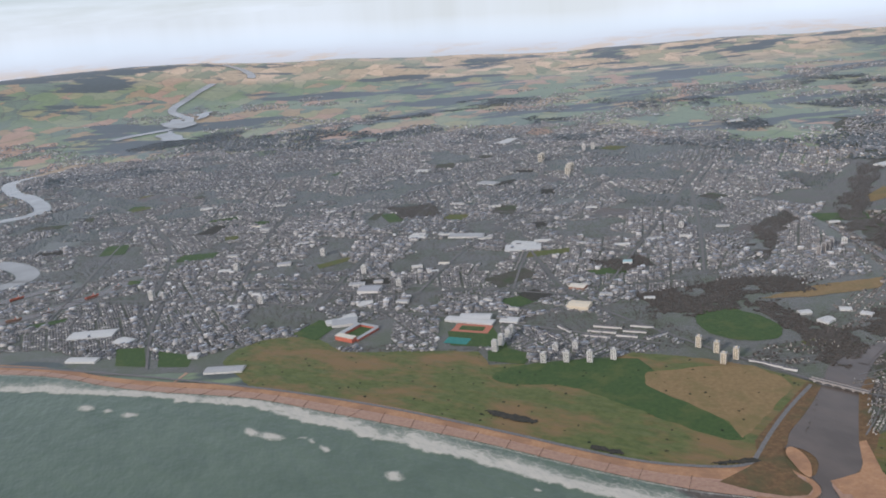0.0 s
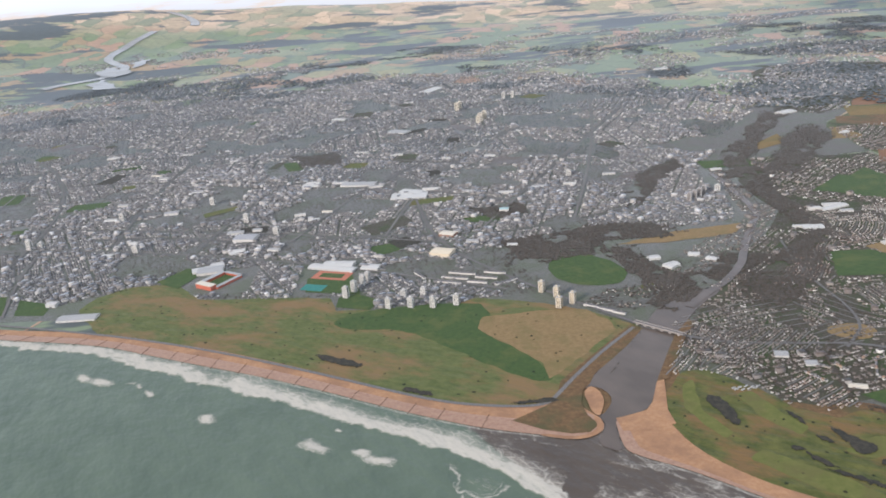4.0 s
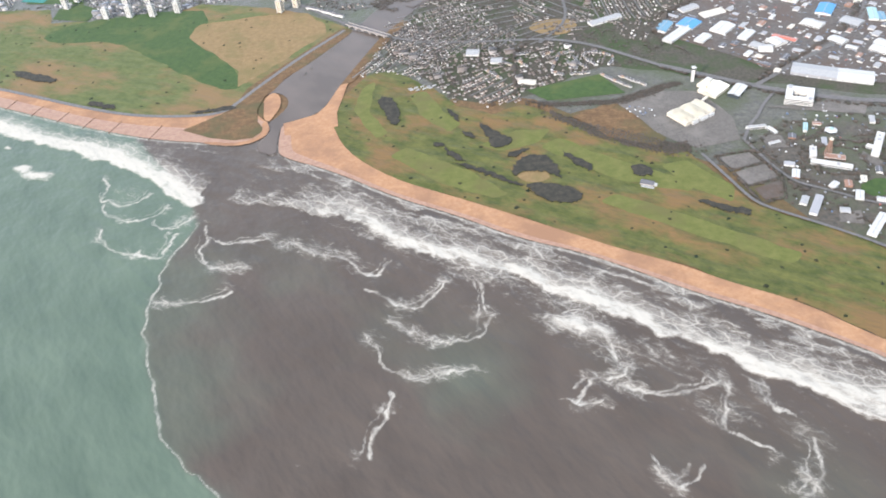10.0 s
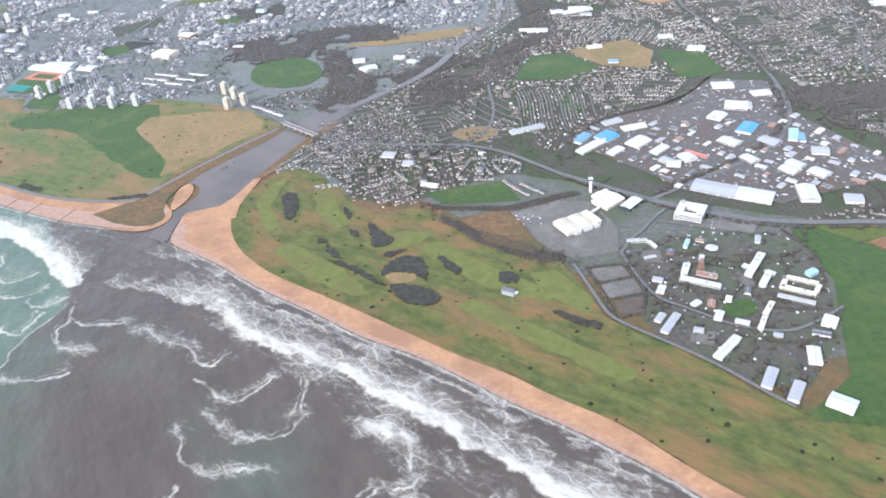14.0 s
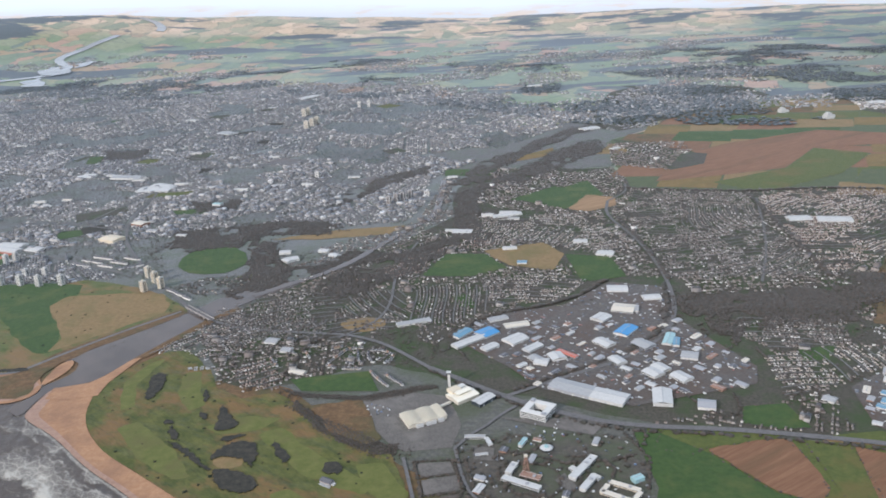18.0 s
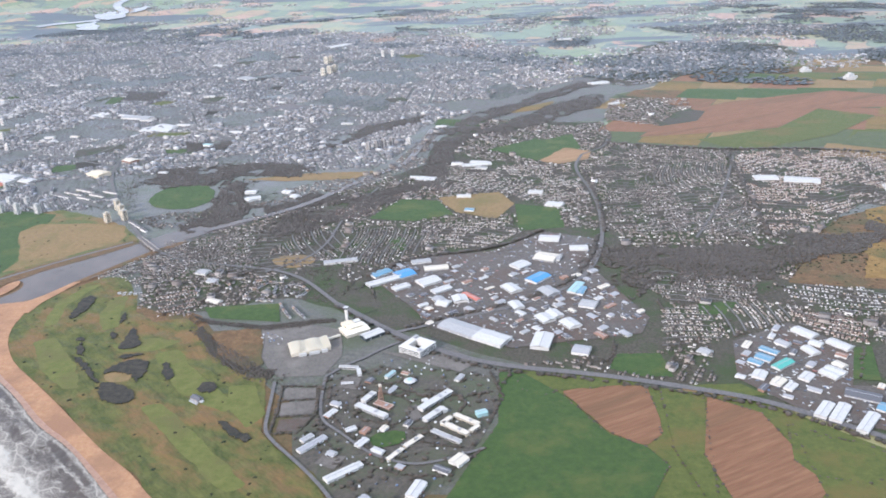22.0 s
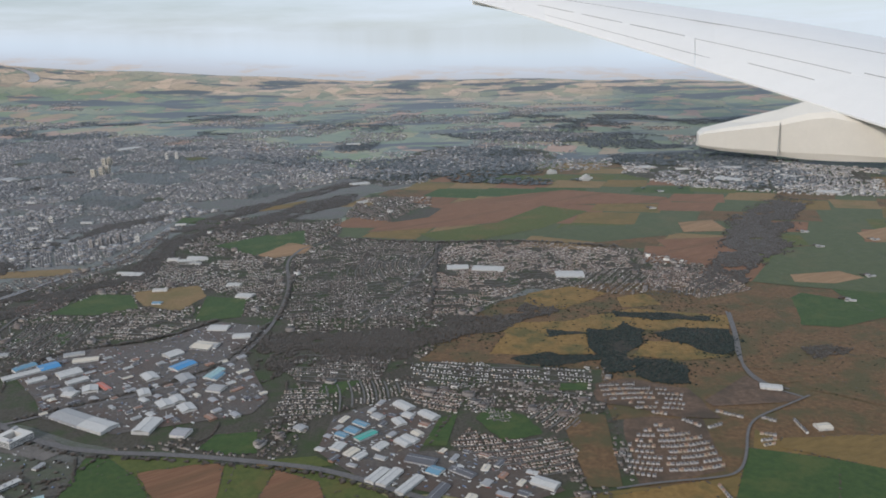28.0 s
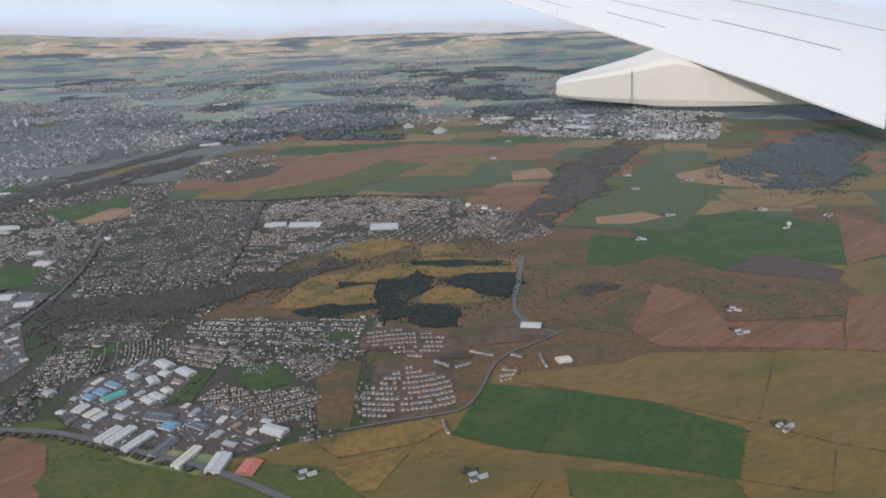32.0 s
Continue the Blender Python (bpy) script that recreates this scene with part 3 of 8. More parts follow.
def fbm(x, y, scale, seed, octaves=4):
    r, amp, tot = 0, 1.0, 0.0
    for k in range(octaves):
        r = r + amp * value_noise(x, y, scale * 2 ** k, seed + k)
        tot += amp
        amp *= 0.55
    return r / tot


def away(px, py, line):
    """Distance of many points from a line of plan points."""
    best = np.full(px.shape, 1e9)
    for (ax, ay), (bx, by) in zip(line, line[1:]):
        ex, ey = bx - ax, by - ay
        u = np.clip(((px - ax) * ex + (py - ay) * ey) / (ex * ex + ey * ey + 1e-9), 0, 1)
        best = np.minimum(best, np.hypot(px - ax - u * ex, py - ay - u * ey))
    return best


# ---- the plan: coast, river, ground ----
COAST_SOUTH = [(-1500, 1120), (-978, 899), (-585, 797), (-470, 775), (-375, 726), (-235, 691), (-171, 658), (-111, 628), (-57, 602), (-4, 573), (45, 543), (90, 517), (133, 496), (174, 483), (193, 476), (206, 478), (215, 487), (213, 501)]
COAST_NORTH = [(223, 497), (222, 465), (226, 454), (260, 432), (301, 394), (337, 369), (370, 341), (401, 324), (429, 302), (455, 280), (480, 263), (502, 245), (523, 227), (541, 207), (575, 180), (650, 125), (800, 20), (1100, -180), (1900, -700)]
TOP_SOUTH = [(-1500, 1165), (-979, 935), (-601, 826), (-482, 798), (-386, 750), (-245, 718), (-182, 690), (-122, 665), (-64, 635), (-9, 603), (42, 571), (89, 544), (133, 529), (177, 522), (188, 539)]
TOP_NORTH = [(259, 493), (269, 453), (299, 415), (334, 390), (367, 366), (399, 341), (428, 319), (454, 303), (470, 288), (505, 264), (525, 240), (556, 210), (600, 192), (665, 150), (815, 42), (1115, -158), (1915, -678)]
COAST = curve(COAST_SOUTH, 2) + curve(COAST_NORTH, 2)
PLUME = [(118, 500), (169, 417), (177, 389), (164, 358), (161, 322), (162, 297), (176, 250), (182, 229), (199, 208), (212, 196), (221, 182), (222, 165), (225, 100)]
RIVER = [(205, 468), (213, 484), (216, 492), (213, 501), (221, 511), (227, 524), (224, 538), (214, 546), (208, 541), (214, 550), (221, 565), (239, 586), (259, 612), (276, 638), (280, 644), (296, 674), (320, 697), (364, 714), (364, 700), (338, 677), (318, 647), (299, 620), (281, 581), (265, 545), (255, 517), (248, 506), (234, 501), (224, 498), (221, 480), (222, 455)]


def hills(x, y):
    """Height of the far country: flat near by, low hills towards the horizon."""
    r = np.hypot(x - 500, y)
    u = np.clip((r - 3500) / 900, 0, 1)
    k = np.clip((y - 300) / 900, 0, 1)
    south = np.clip((500 - x) / 2100, 0, 1) * np.clip((r - 2900) / 1500, 0, 1) ** 1.2
    return k * (u * u * (3 - 2 * u) * (20 + 50 * fbm(x, y, 0.0011, 31, 3)) + 140 * south + np.clip((r - 2300) / 900, 0, 1) * 14 * (fbm(x, y, 0.003, 41, 3) - 0.4))


def build_ground():
    radii = np.concatenate((np.linspace(0, 2000, 9), np.linspace(2100, 4420, 60)))
    ang = np.linspace(0, 2 * np.pi, 241)[:-1]
    rr, aa = np.meshgrid(radii, ang, indexing="ij")
    x, y = 500 + rr * np.cos(aa), rr * np.sin(aa)
    z = hills(x, y)
    n = len(ang)
    i, j = np.meshgrid(np.arange(len(radii) - 1), np.arange(n), indexing="ij")
    quad = np.stack((i * n + j, (i + 1) * n + j, (i + 1) * n + (j + 1) % n, i * n + (j + 1) % n), -1).reshape(-1, 4)
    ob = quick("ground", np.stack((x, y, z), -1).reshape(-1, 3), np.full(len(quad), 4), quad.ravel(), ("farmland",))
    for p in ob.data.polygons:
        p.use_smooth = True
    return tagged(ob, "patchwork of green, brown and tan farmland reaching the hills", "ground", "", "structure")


build_ground()


def build_backdrop():
    """Glowing sheet painted as pale hazy distance beyond the last hills, thinning out into the sky."""
    m, t, _, g = nodes_of("painted_haze")
    sep = t.nodes.new("ShaderNodeSeparateXYZ")
    t.links.new(g.outputs["Position"], sep.inputs[0])
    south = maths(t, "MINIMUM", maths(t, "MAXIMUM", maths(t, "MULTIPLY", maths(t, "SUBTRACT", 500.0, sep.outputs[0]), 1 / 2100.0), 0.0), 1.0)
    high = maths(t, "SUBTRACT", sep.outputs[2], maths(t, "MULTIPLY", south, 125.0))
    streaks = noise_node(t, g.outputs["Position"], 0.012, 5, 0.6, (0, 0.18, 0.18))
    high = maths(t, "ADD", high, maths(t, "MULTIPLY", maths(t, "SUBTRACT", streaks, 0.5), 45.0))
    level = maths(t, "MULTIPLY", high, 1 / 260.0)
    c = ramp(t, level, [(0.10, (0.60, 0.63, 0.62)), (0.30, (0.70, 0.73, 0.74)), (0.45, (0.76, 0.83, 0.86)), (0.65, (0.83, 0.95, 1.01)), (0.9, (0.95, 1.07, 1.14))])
    # sunlit field streaks painted into the glow
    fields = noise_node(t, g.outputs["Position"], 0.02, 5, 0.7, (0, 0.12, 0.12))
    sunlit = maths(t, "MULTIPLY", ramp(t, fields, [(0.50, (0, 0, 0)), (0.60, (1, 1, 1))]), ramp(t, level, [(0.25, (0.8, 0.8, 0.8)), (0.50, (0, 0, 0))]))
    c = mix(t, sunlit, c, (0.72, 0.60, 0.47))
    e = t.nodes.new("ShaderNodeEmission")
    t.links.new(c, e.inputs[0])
    clear = t.nodes.new("ShaderNodeBsdfTransparent")
    both = t.nodes.new("ShaderNodeMixShader")
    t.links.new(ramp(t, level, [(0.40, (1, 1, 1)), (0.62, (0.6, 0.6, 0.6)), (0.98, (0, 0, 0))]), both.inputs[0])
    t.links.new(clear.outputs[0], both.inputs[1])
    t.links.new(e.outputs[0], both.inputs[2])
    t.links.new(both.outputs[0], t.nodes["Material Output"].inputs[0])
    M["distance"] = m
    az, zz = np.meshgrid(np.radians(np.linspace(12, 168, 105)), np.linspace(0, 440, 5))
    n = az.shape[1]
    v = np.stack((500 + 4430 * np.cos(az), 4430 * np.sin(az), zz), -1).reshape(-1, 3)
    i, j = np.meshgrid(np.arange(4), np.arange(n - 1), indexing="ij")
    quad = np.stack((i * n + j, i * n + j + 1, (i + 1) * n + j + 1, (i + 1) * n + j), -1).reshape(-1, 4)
    tagged(quick("backdrop", v, np.full(len(quad), 4), quad.ravel(), ("distance",)), "glowing backdrop painted as pale hazy hills fading into the sky", "backdrop", "", "structure")


build_backdrop()

CAPS = [(-396, 692, 9), (-372, 682, 6), (-346, 672, 8), (-218, 622, 9), (-198, 615, 10), (-174, 605, 4), (-163, 598, 4), (-148, 588, 6), (-83, 538, 9), (7, 490, 12), (22, 507, 4), (44, 476, 8), (57, 467, 11)]

BAR_SOUTH = [(-977, 874), (-546, 753), (-452, 740), (-353, 712), (-224, 676), (-164, 637), (-78, 591), (-34, 562), (38, 520), (74, 497), (108, 480), (132, 458), (154, 431), (173, 414)]
BAR_NORTH = [(198, 410), (241, 397), (275, 381), (293, 363), (316, 340), (343, 328), (371, 309), (396, 291), (420, 272), (442, 253), (463, 237), (482, 220), (512, 195), (541, 168), (700, 50)]
THREADS = []
THREADS.append([(105, 453), (112, 440), (108, 432), (116, 422), (126, 418), (137, 422), (141, 431)])
THREADS.append([(112, 422), (116, 409), (124, 406), (137, 399), (149, 404), (155, 414)])
THREADS.append([(150, 400), (152, 392), (160, 388), (168, 391), (172, 399)])
THREADS.append([(117, 398), (117, 387), (125, 375), (141, 369), (159, 361), (162, 369), (165, 384)])
THREADS.append([(181, 388), (186, 378), (183, 363), (188, 351), (197, 344), (214, 343)])
THREADS.append([(186, 375), (194, 368), (204, 367), (225, 369)])
THREADS.append([(231, 360), (240, 361), (247, 352), (260, 344), (267, 344), (275, 332), (283, 324), (291, 323), (296, 334)])
THREADS.append([(281, 314), (290, 307), (297, 298), (309, 293), (322, 305), (326, 313)])
THREADS.append([(164, 323), (178, 319), (191, 318), (206, 325)])
THREADS.append([(281, 278), (287, 266), (291, 252), (307, 246), (320, 247), (335, 247)])
THREADS.append([(295, 286), (302, 278), (312, 269), (328, 264), (342, 269), (344, 277), (346, 298), (344, 308)])
THREADS.append([(372, 222), (377, 219), (389, 218)])
THREADS.append([(379, 220), (385, 231), (400, 230), (410, 237)])
THREADS.append([(400, 227), (417, 216), (431, 217), (445, 223)])
THREADS.append([(446, 226), (447, 211), (438, 194), (449, 188), (455, 181)])
THREADS.append([(467, 217), (463, 207), (472, 198)])
THREADS.append([(384, 279), (397, 277), (400, 266), (401, 253), (404, 237)])
THREADS.append([(403, 186), (408, 172), (413, 169), (424, 179)])
THREADS.append([(475, 184), (474, 171), (461, 159)])
THREADS.append([(290, 240), (291, 226), (284, 218), (280, 201)])


def side_of(x, y, line, back):
    """Signed distance from a line of plan points: positive on the side of the second line."""
    return np.where(inside(x, y, line + back[::-1]), 1.0, -1.0) * away(x, y, line)


def build_sea():
    gx = np.concatenate((np.arange(-700, -450, 3.0), np.arange(-450, 70, 1.7), np.arange(70, 560, 0.95), np.arange(560, 901, 3.0)))
    gy = np.concatenate((np.arange(-60, 140, 3.0), np.arange(140, 510, 0.95), np.arange(510, 900, 1.8)))
    x, y = np.meshgrid(gx, gy)
    sea_side = inside(x, y, COAST + [(1900, -3000), (-1500, -3000)])
    d = away(x, y, COAST)
    d = np.where(sea_side, d, -d)
    keep = d > -6
    rough1, rough2 = fbm(x, y, 0.03, 3) - 0.5, fbm(x, y, 0.03, 9) - 0.5
    curl1, curl2 = fbm(x, y, 0.11, 5) - 0.5, fbm(x, y, 0.11, 11) - 0.5
    wx, wy = x + 14 * rough1 + 8 * curl1, y + 14 * rough2 + 8 * curl2
    dw = d + 13 * (fbm(x, y, 0.022, 13, 3) - 0.5) + 7 * curl1
    twist1, twist2 = fbm(x, y, 0.22, 15, 3) - 0.5, fbm(x, y, 0.22, 19, 3) - 0.5
    px_, py_ = x + 7 * curl1 + 3 * twist1, y + 7 * curl2 + 3 * twist2
    edge_x, edge_y = x + 5 * curl1, y + 5 * curl2
    east = np.interp(edge_y, [p[1] for p in PLUME][::-1], [p[0] for p in PLUME][::-1])
    plume_d = edge_x - east
    silt = 1 / (1 + np.exp(-np.clip(plume_d / 0.9, -30, 30)))
    silt *= 1 - 0.40 * np.clip((fbm(x, y, 0.012, 23) - 0.45) * 4, 0, 1) * np.clip((d - 50) / 60, 0, 1)
    silt *= np.clip((y + 40) / 130, 0, 1) ** 0.5
    broken = fbm(x, y, 0.035, 57, 4)
    mouth = np.exp(-((x - 205) / 30) ** 2)
    along = fbm((x * 0.8 - y * 0.6) * 0.35, x * 0.6 + y * 0.8, 0.16, 191, 4)
    # breakers: a steep front to the sea, torn foam trailing towards the beach
    s_s = side_of(wx, wy, BAR_SOUTH, COAST_SOUTH)
    s_n = side_of(wx, wy, BAR_NORTH, COAST_NORTH)
    teeth = 9 * (fbm(x * 0.8 - y * 0.6, 0 * x, 0.05, 141, 3) - 0.5)
    s_n = s_n + teeth + 4
    thick_s = 7.0 + 4.0 * fbm(x, y, 0.02, 131, 2) + 2.0 * np.clip((x - 60) / 80, 0, 1)
    thick_n = 4.5 + 11.0 * np.clip(fbm(x, y, 0.022, 137, 2) - 0.3, 0, 1)

    def breaker(s, thick, tail):
        return np.where(s < 0, np.exp(-(s / 1.6) ** 2), np.where(s < thick, 1.0, np.exp(-np.clip(s - thick, 0, 99) / tail)))
    foam = breaker(s_s + 4, thick_s, 9.0) * (0.78 + 0.75 * along) * np.clip(2.0 - 1.6 * broken, 0, 1.05) * (away(x, y, BAR_SOUTH) < 60)
    north = np.clip((x - 185) / 75, 0.45, 1) * np.clip((x - 165) / 25, 0, 1)
    foam = np.maximum(foam, breaker(s_n, thick_n, 12.0) * north * (0.60 + 0.82 * along) * (away(x, y, BAR_NORTH) < 60))
    second = breaker(s_n - 13 - 6 * rough1, 2.0, 4.0) * np.clip((x - 280) / 60, 0, 1) * np.clip((broken - 0.36) * 4, 0, 0.8)
    foam = np.maximum(foam, np.where(d > 3, second, 0))
    # the swash on the sand and loose lace in the shallows
    swash = np.exp(-((d - 1.2) / 1.1) ** 2) * 0.95 + 0.62 * np.exp(-((dw - 8) / 1.6) ** 2) * np.clip((broken - 0.36) * 5, 0, 1)
    foam = np.maximum(foam, swash * (1 - 0.9 * mouth))
    shallow = 0.58 * np.clip((along - 0.40) * 5, 0, 1) * np.exp(-np.clip(d - 10, 0, 99) / 26) * np.clip((x - 150) / 60, 0.4, 1)
    foam = np.maximum(foam, shallow * (1 - 0.4 * mouth))
    # churned patches off the bar
    for cx, cy, rx, ry, strength in ((300, 352, 32, 9, 0.55), (345, 318, 36, 11, 0.58), (392, 286, 30, 11, 0.50), (388, 268, 17, 8, 1.1), (398, 262, 9, 5, 1.0), (402, 250, 20, 12, 0.42), (425, 240, 26, 13, 0.36), (262, 346, 30, 9, 0.42), (440, 205, 22, 12, 0.34), (122, 430, 16, 9, 0.30), (470, 186, 14, 9, 0.34)):
        u, v = (wx - cx) * 0.8 - (wy - cy) * 0.6, (wx - cx) * 0.6 + (wy - cy) * 0.8
        foam = np.maximum(foam, strength * np.exp(-((u / rx) ** 2 + (v / ry) ** 2)))
    for cx, cy, cr in CAPS:
        cr *= 1.2
        u, v = (wx - cx) * 0.88 - (wy - cy) * 0.47, (wx - cx) * 0.47 + (wy - cy) * 0.88
        foam = np.maximum(foam, 1.15 * np.exp(-((u / cr) ** 2 + (v / (cr * 0.42)) ** 2) ** 2))
    # thin strands of foam drifting seawards, each with a fainter twin
    strand = np.full(x.shape, 20.0)
    near = (x > 70) & (x < 520) & (y > 90) & (y < 470)
    sx, sy = px_[near], py_[near]
    best = np.full(sx.shape, 20.0)
    for line in THREADS:
        pts = curve(line, 2)
        best = np.minimum(best, away(sx, sy, pts))
        best = np.minimum(best, 0.45 + away(sx + 3.2 + 5 * rough1[near], sy - 2.4 + 5 * rough2[near], pts[len(pts) // 4:]))
    lacy = 0.46 * np.exp(-(best / 6.0) ** 2) * np.clip((broken[near] - 0.40) * 6, 0, 1)
    foam[near] = np.maximum(foam[near], lacy)
    strand[near] = np.minimum(best, np.abs(plume_d[near]) + 0.25 + 4 * (sy > 392))
    foam = np.clip(foam, 0, 1.1)
    z = 0.25 + 0.5 * foam * np.clip(d / 10, 0, 1) + 0.35 * (fbm(x, y, 0.05, 101, 3) - 0.5)
    z = np.where(d < 1, 0.2, z)
    idx = np.full(x.shape, -1)
    cell = keep[:-1, :-1] & keep[1:, :-1] & keep[:-1, 1:] & keep[1:, 1:]
    used = np.zeros_like(keep)
    used[:-1, :-1] |= cell
    used[1:, :-1] |= cell
    used[:-1, 1:] |= cell
    used[1:, 1:] |= cell
    idx[used] = np.arange(used.sum())
    quad = np.stack((idx[:-1, :-1], idx[:-1, 1:], idx[1:, 1:], idx[1:, :-1]), -1)[cell]
    ob = quick("sea", np.stack((x, y, z), -1)[used], np.full(len(quad), 4), quad.ravel(), ("sea",))
    for key, val in (("foam", foam), ("silt", silt), ("strand", strand)):
        a = ob.data.attributes.new(key, "FLOAT", "POINT")
        a.data.foreach_set("value", val[used].astype(np.float32))
    ob.data.polygons.foreach_set("use_smooth", np.ones(len(ob.data.polygons), bool))
    tagged(ob, "green sea with a brown river plume and white surf", "sea", "", "structure")
    # the open sea beyond
    far_sea = zone("water", [(-3800, 1900), (-1500, 1125), (-900, 930), (-700, 870), (-700, -59), (900, -59), (900, -70), (1900, -700), (3800, -1900), (2600, -3800), (-1500, -3900)], "sea", 0.1, "open grey-green sea", category="sea")
    a = far_sea.data.attributes.new("strand", "FLOAT", "POINT")
    a.data.foreach_set("value", np.full(len(far_sea.data.vertices), 20.0, np.float32))


build_sea()
zone("beach_south", curve(COAST_SOUTH, 2) + curve(TOP_SOUTH, 2)[::-1], "sand", 0.55, "orange sand beach crossed by timber groynes", category="beach")
zone("beach_north", curve(COAST_NORTH, 2) + curve(TOP_NORTH, 2)[::-1], "sand", 0.55, "broad orange sand beach under the golf links", category="beach")
def blend_line(a, b, f):
    """A line part of the way between the waterline and the top of the beach."""
    b = np.array(b)
    out = []
    for x, y in a:
        k = np.argmin(np.hypot(b[:, 0] - x, b[:, 1] - y))
        out.append((x + (b[k, 0] - x) * f, y + (b[k, 1] - y) * f))
    return out


for name_, low, top_, f_ in (("wet_sand", COAST_SOUTH, TOP_SOUTH, 0.5), ("wet_sand", COAST_NORTH, TOP_NORTH, 0.22)):
    lo_ = curve(low, 2)
    zone(name_, lo_ + blend_line(lo_, curve(top_, 3), f_)[::-1], "wetsand", 0.60, "darker wet sand along the waterline", category="beach")
zone("river", RIVER, "river", 0.65, "silty brown tidal river mouth", 1, "river")
lone("river_upstream", ribbon(curve(UPSTREAM[1:]), 8.5, 1.05), "river", "brown river winding between wooded banks", "river", "structure")
zone("river_bank", [(188, 539), (192, 556), (207, 575), (234, 607), (266, 645), (276, 638), (259, 612), (239, 586), (221, 565), (214, 549), (207, 540), (203, 522), (205, 505), (211, 492), (203, 483), (190, 483), (172, 490), (150, 505), (177, 522)], "bracken", 0.75, "brown rough grass on the south bank", 0)
zone("sand_spit", [(207, 536), (213, 546), (219, 540), (221, 525), (217, 511), (213, 502), (209, 508), (208, 522)], "sand", 0.82, "rounded sand spit inside the river mouth", 1)
zone("sand_spit", [(213, 502), (215, 488), (205, 477), (190, 475), (168, 483), (169, 486), (190, 479), (203, 481), (210, 489), (208, 503)], "sand", 0.825, "narrow sandy rim of the river mouth", 1)
zone("sand_spit", [(224, 498), (234, 501), (248, 506), (255, 517), (265, 545), (272, 552), (268, 530), (263, 505), (264, 486), (240, 480), (226, 482)], "sand", 0.70, "sandy corner of the north beach by the river", 0)
zone("river_bank", [(265, 545), (281, 581), (299, 620), (318, 647), (324, 643), (306, 613), (289, 577), (275, 548)], "bracken", 0.72, "rough bank on the north side", 0)
lone("harbour_channel", ribbon(curve([(-682, 927), (-633, 950), (-598, 969), (-563, 1007), (-529, 1056), (-517, 1097)]), 20, 0.75), "river", "brown harbour channel between quays", "water", "structure")
lone("harbour_channel", ribbon(curve([(-748, 1010), (-679, 1031), (-649, 1066), (-603, 1089)]), 18, 0.76), "river", "brown harbour dock", "water", "structure")
lone("far_river", ribbon(curve([(-873, 1257), (-798, 1239), (-744, 1210), (-695, 1153), (-710, 1109), (-772, 1094)]), 34, 0.77), "calm", "bend of a broad pale river", "river", "structure")
lone("far_river", ribbon(curve([(-1104, 1506), (-984, 1564), (-934, 1600), (-929, 1655), (-1036, 1798), (-1124, 1870), (-1218, 2015), (-1199, 2077), (-1159, 2136), (-1137, 2205)]), 34, 0.78), "calm", "bend of a broad pale river", "river", "structure")
for line, wide in (([(-1188, 2611), (-1123, 2709), (-1043, 2795), (-1022, 2930), (-1107, 3029), (-1182, 3127), (-1178, 3353), (-1145, 3617)], 34), ([(-1207, 4021), (-1094, 3945), (-1020, 3822), (-1007, 3742)], 40)):
    ob = lone("far_river", ribbon(curve(line), wide, 2.5), "calm", "bright bend of a broad pale river", "river", "structure")
    for v in ob.data.vertices:
        v.co.z += float(hills(np.array(v.co.x), np.array(v.co.y)))
for pts in ([(-1081, 2640), (-1098, 2775), (-1082, 2821), (-935, 2626), (-894, 2537), (-950, 2515), (-1004, 2514)], [(-1157, 2912), (-1129, 2988), (-1065, 2988), (-951, 2816), (-991, 2727), (-1057, 2756)], [(-1058, 2969), (-1040, 3206), (-969, 3035), (-972, 2855)]):
    mid_ = np.mean(pts, axis=0)
    pts = [tuple(mid_ + (np.array(p) - mid_) * 0.62) for p in pts]
    ob = zone("flood_water", ragged(pts, 22.0, 24.0, 91), "calm", 3.5, "pale flood water lying on the meadows", 0, "water")
    for v in ob.data.vertices:
        v.co.z += float(hills(np.array(v.co.x), np.array(v.co.y)))
# ---- ground cover ----
zone("urban_ground", ragged([(-2600, 1500), (-1200, 1060), (-616, 835), (-483, 801), (-290, 760), (-150, 720), (50, 640), (274, 644), (290, 560), (350, 495), (420, 470), (500, 400), (530, 330), (585, 268), (640, 300), (660, 430), (760, 415), (910, 360), (970, 380), (975, 440), (985, 500), (990, 555), (860, 590), (860, 640), (960, 780), (1110, 740), (1190, 760), (1180, 850), (1090, 950), (960, 990), (860, 980), (730, 1020), (730, 1150), (660, 1200), (570, 1180), (540, 1300), (640, 1480), (560, 1800), (250, 2150), (0, 2050), (-250, 2200), (-600, 2150), (-900, 2300), (-1500, 2050), (-2600, 2300)], 70.0, 75.0, 77),
     "urban", 0.15, "dark gardens, streets and yards of the town", 1)
zone("suburb_ground", ragged([(300, 600), (330, 668), (400, 760), (500, 900), (500, 1050), (560, 1160), (720, 1140), (730, 1020), (860, 980), (960, 990), (1090, 950), (1180, 850), (1190, 760), (1110, 740), (960, 780), (860, 640), (860, 590), (1000, 560), (980, 380), (910, 362), (760, 420), (660, 435), (560, 480), (470, 530), (400, 500), (350, 500)], 20.0, 8.0, 78), "garden", 0.215, "dark gardens and verges of the suburbs", 1)
zone("shore_ground", [(150, 500), (190, 540), (240, 610), (290, 640), (360, 570), (480, 480), (560, 330), (700, 300), (700, 130), (420, 320), (280, 430), (230, 500)], "bracken", 0.12, "brown rough grass behind the shore", 0)
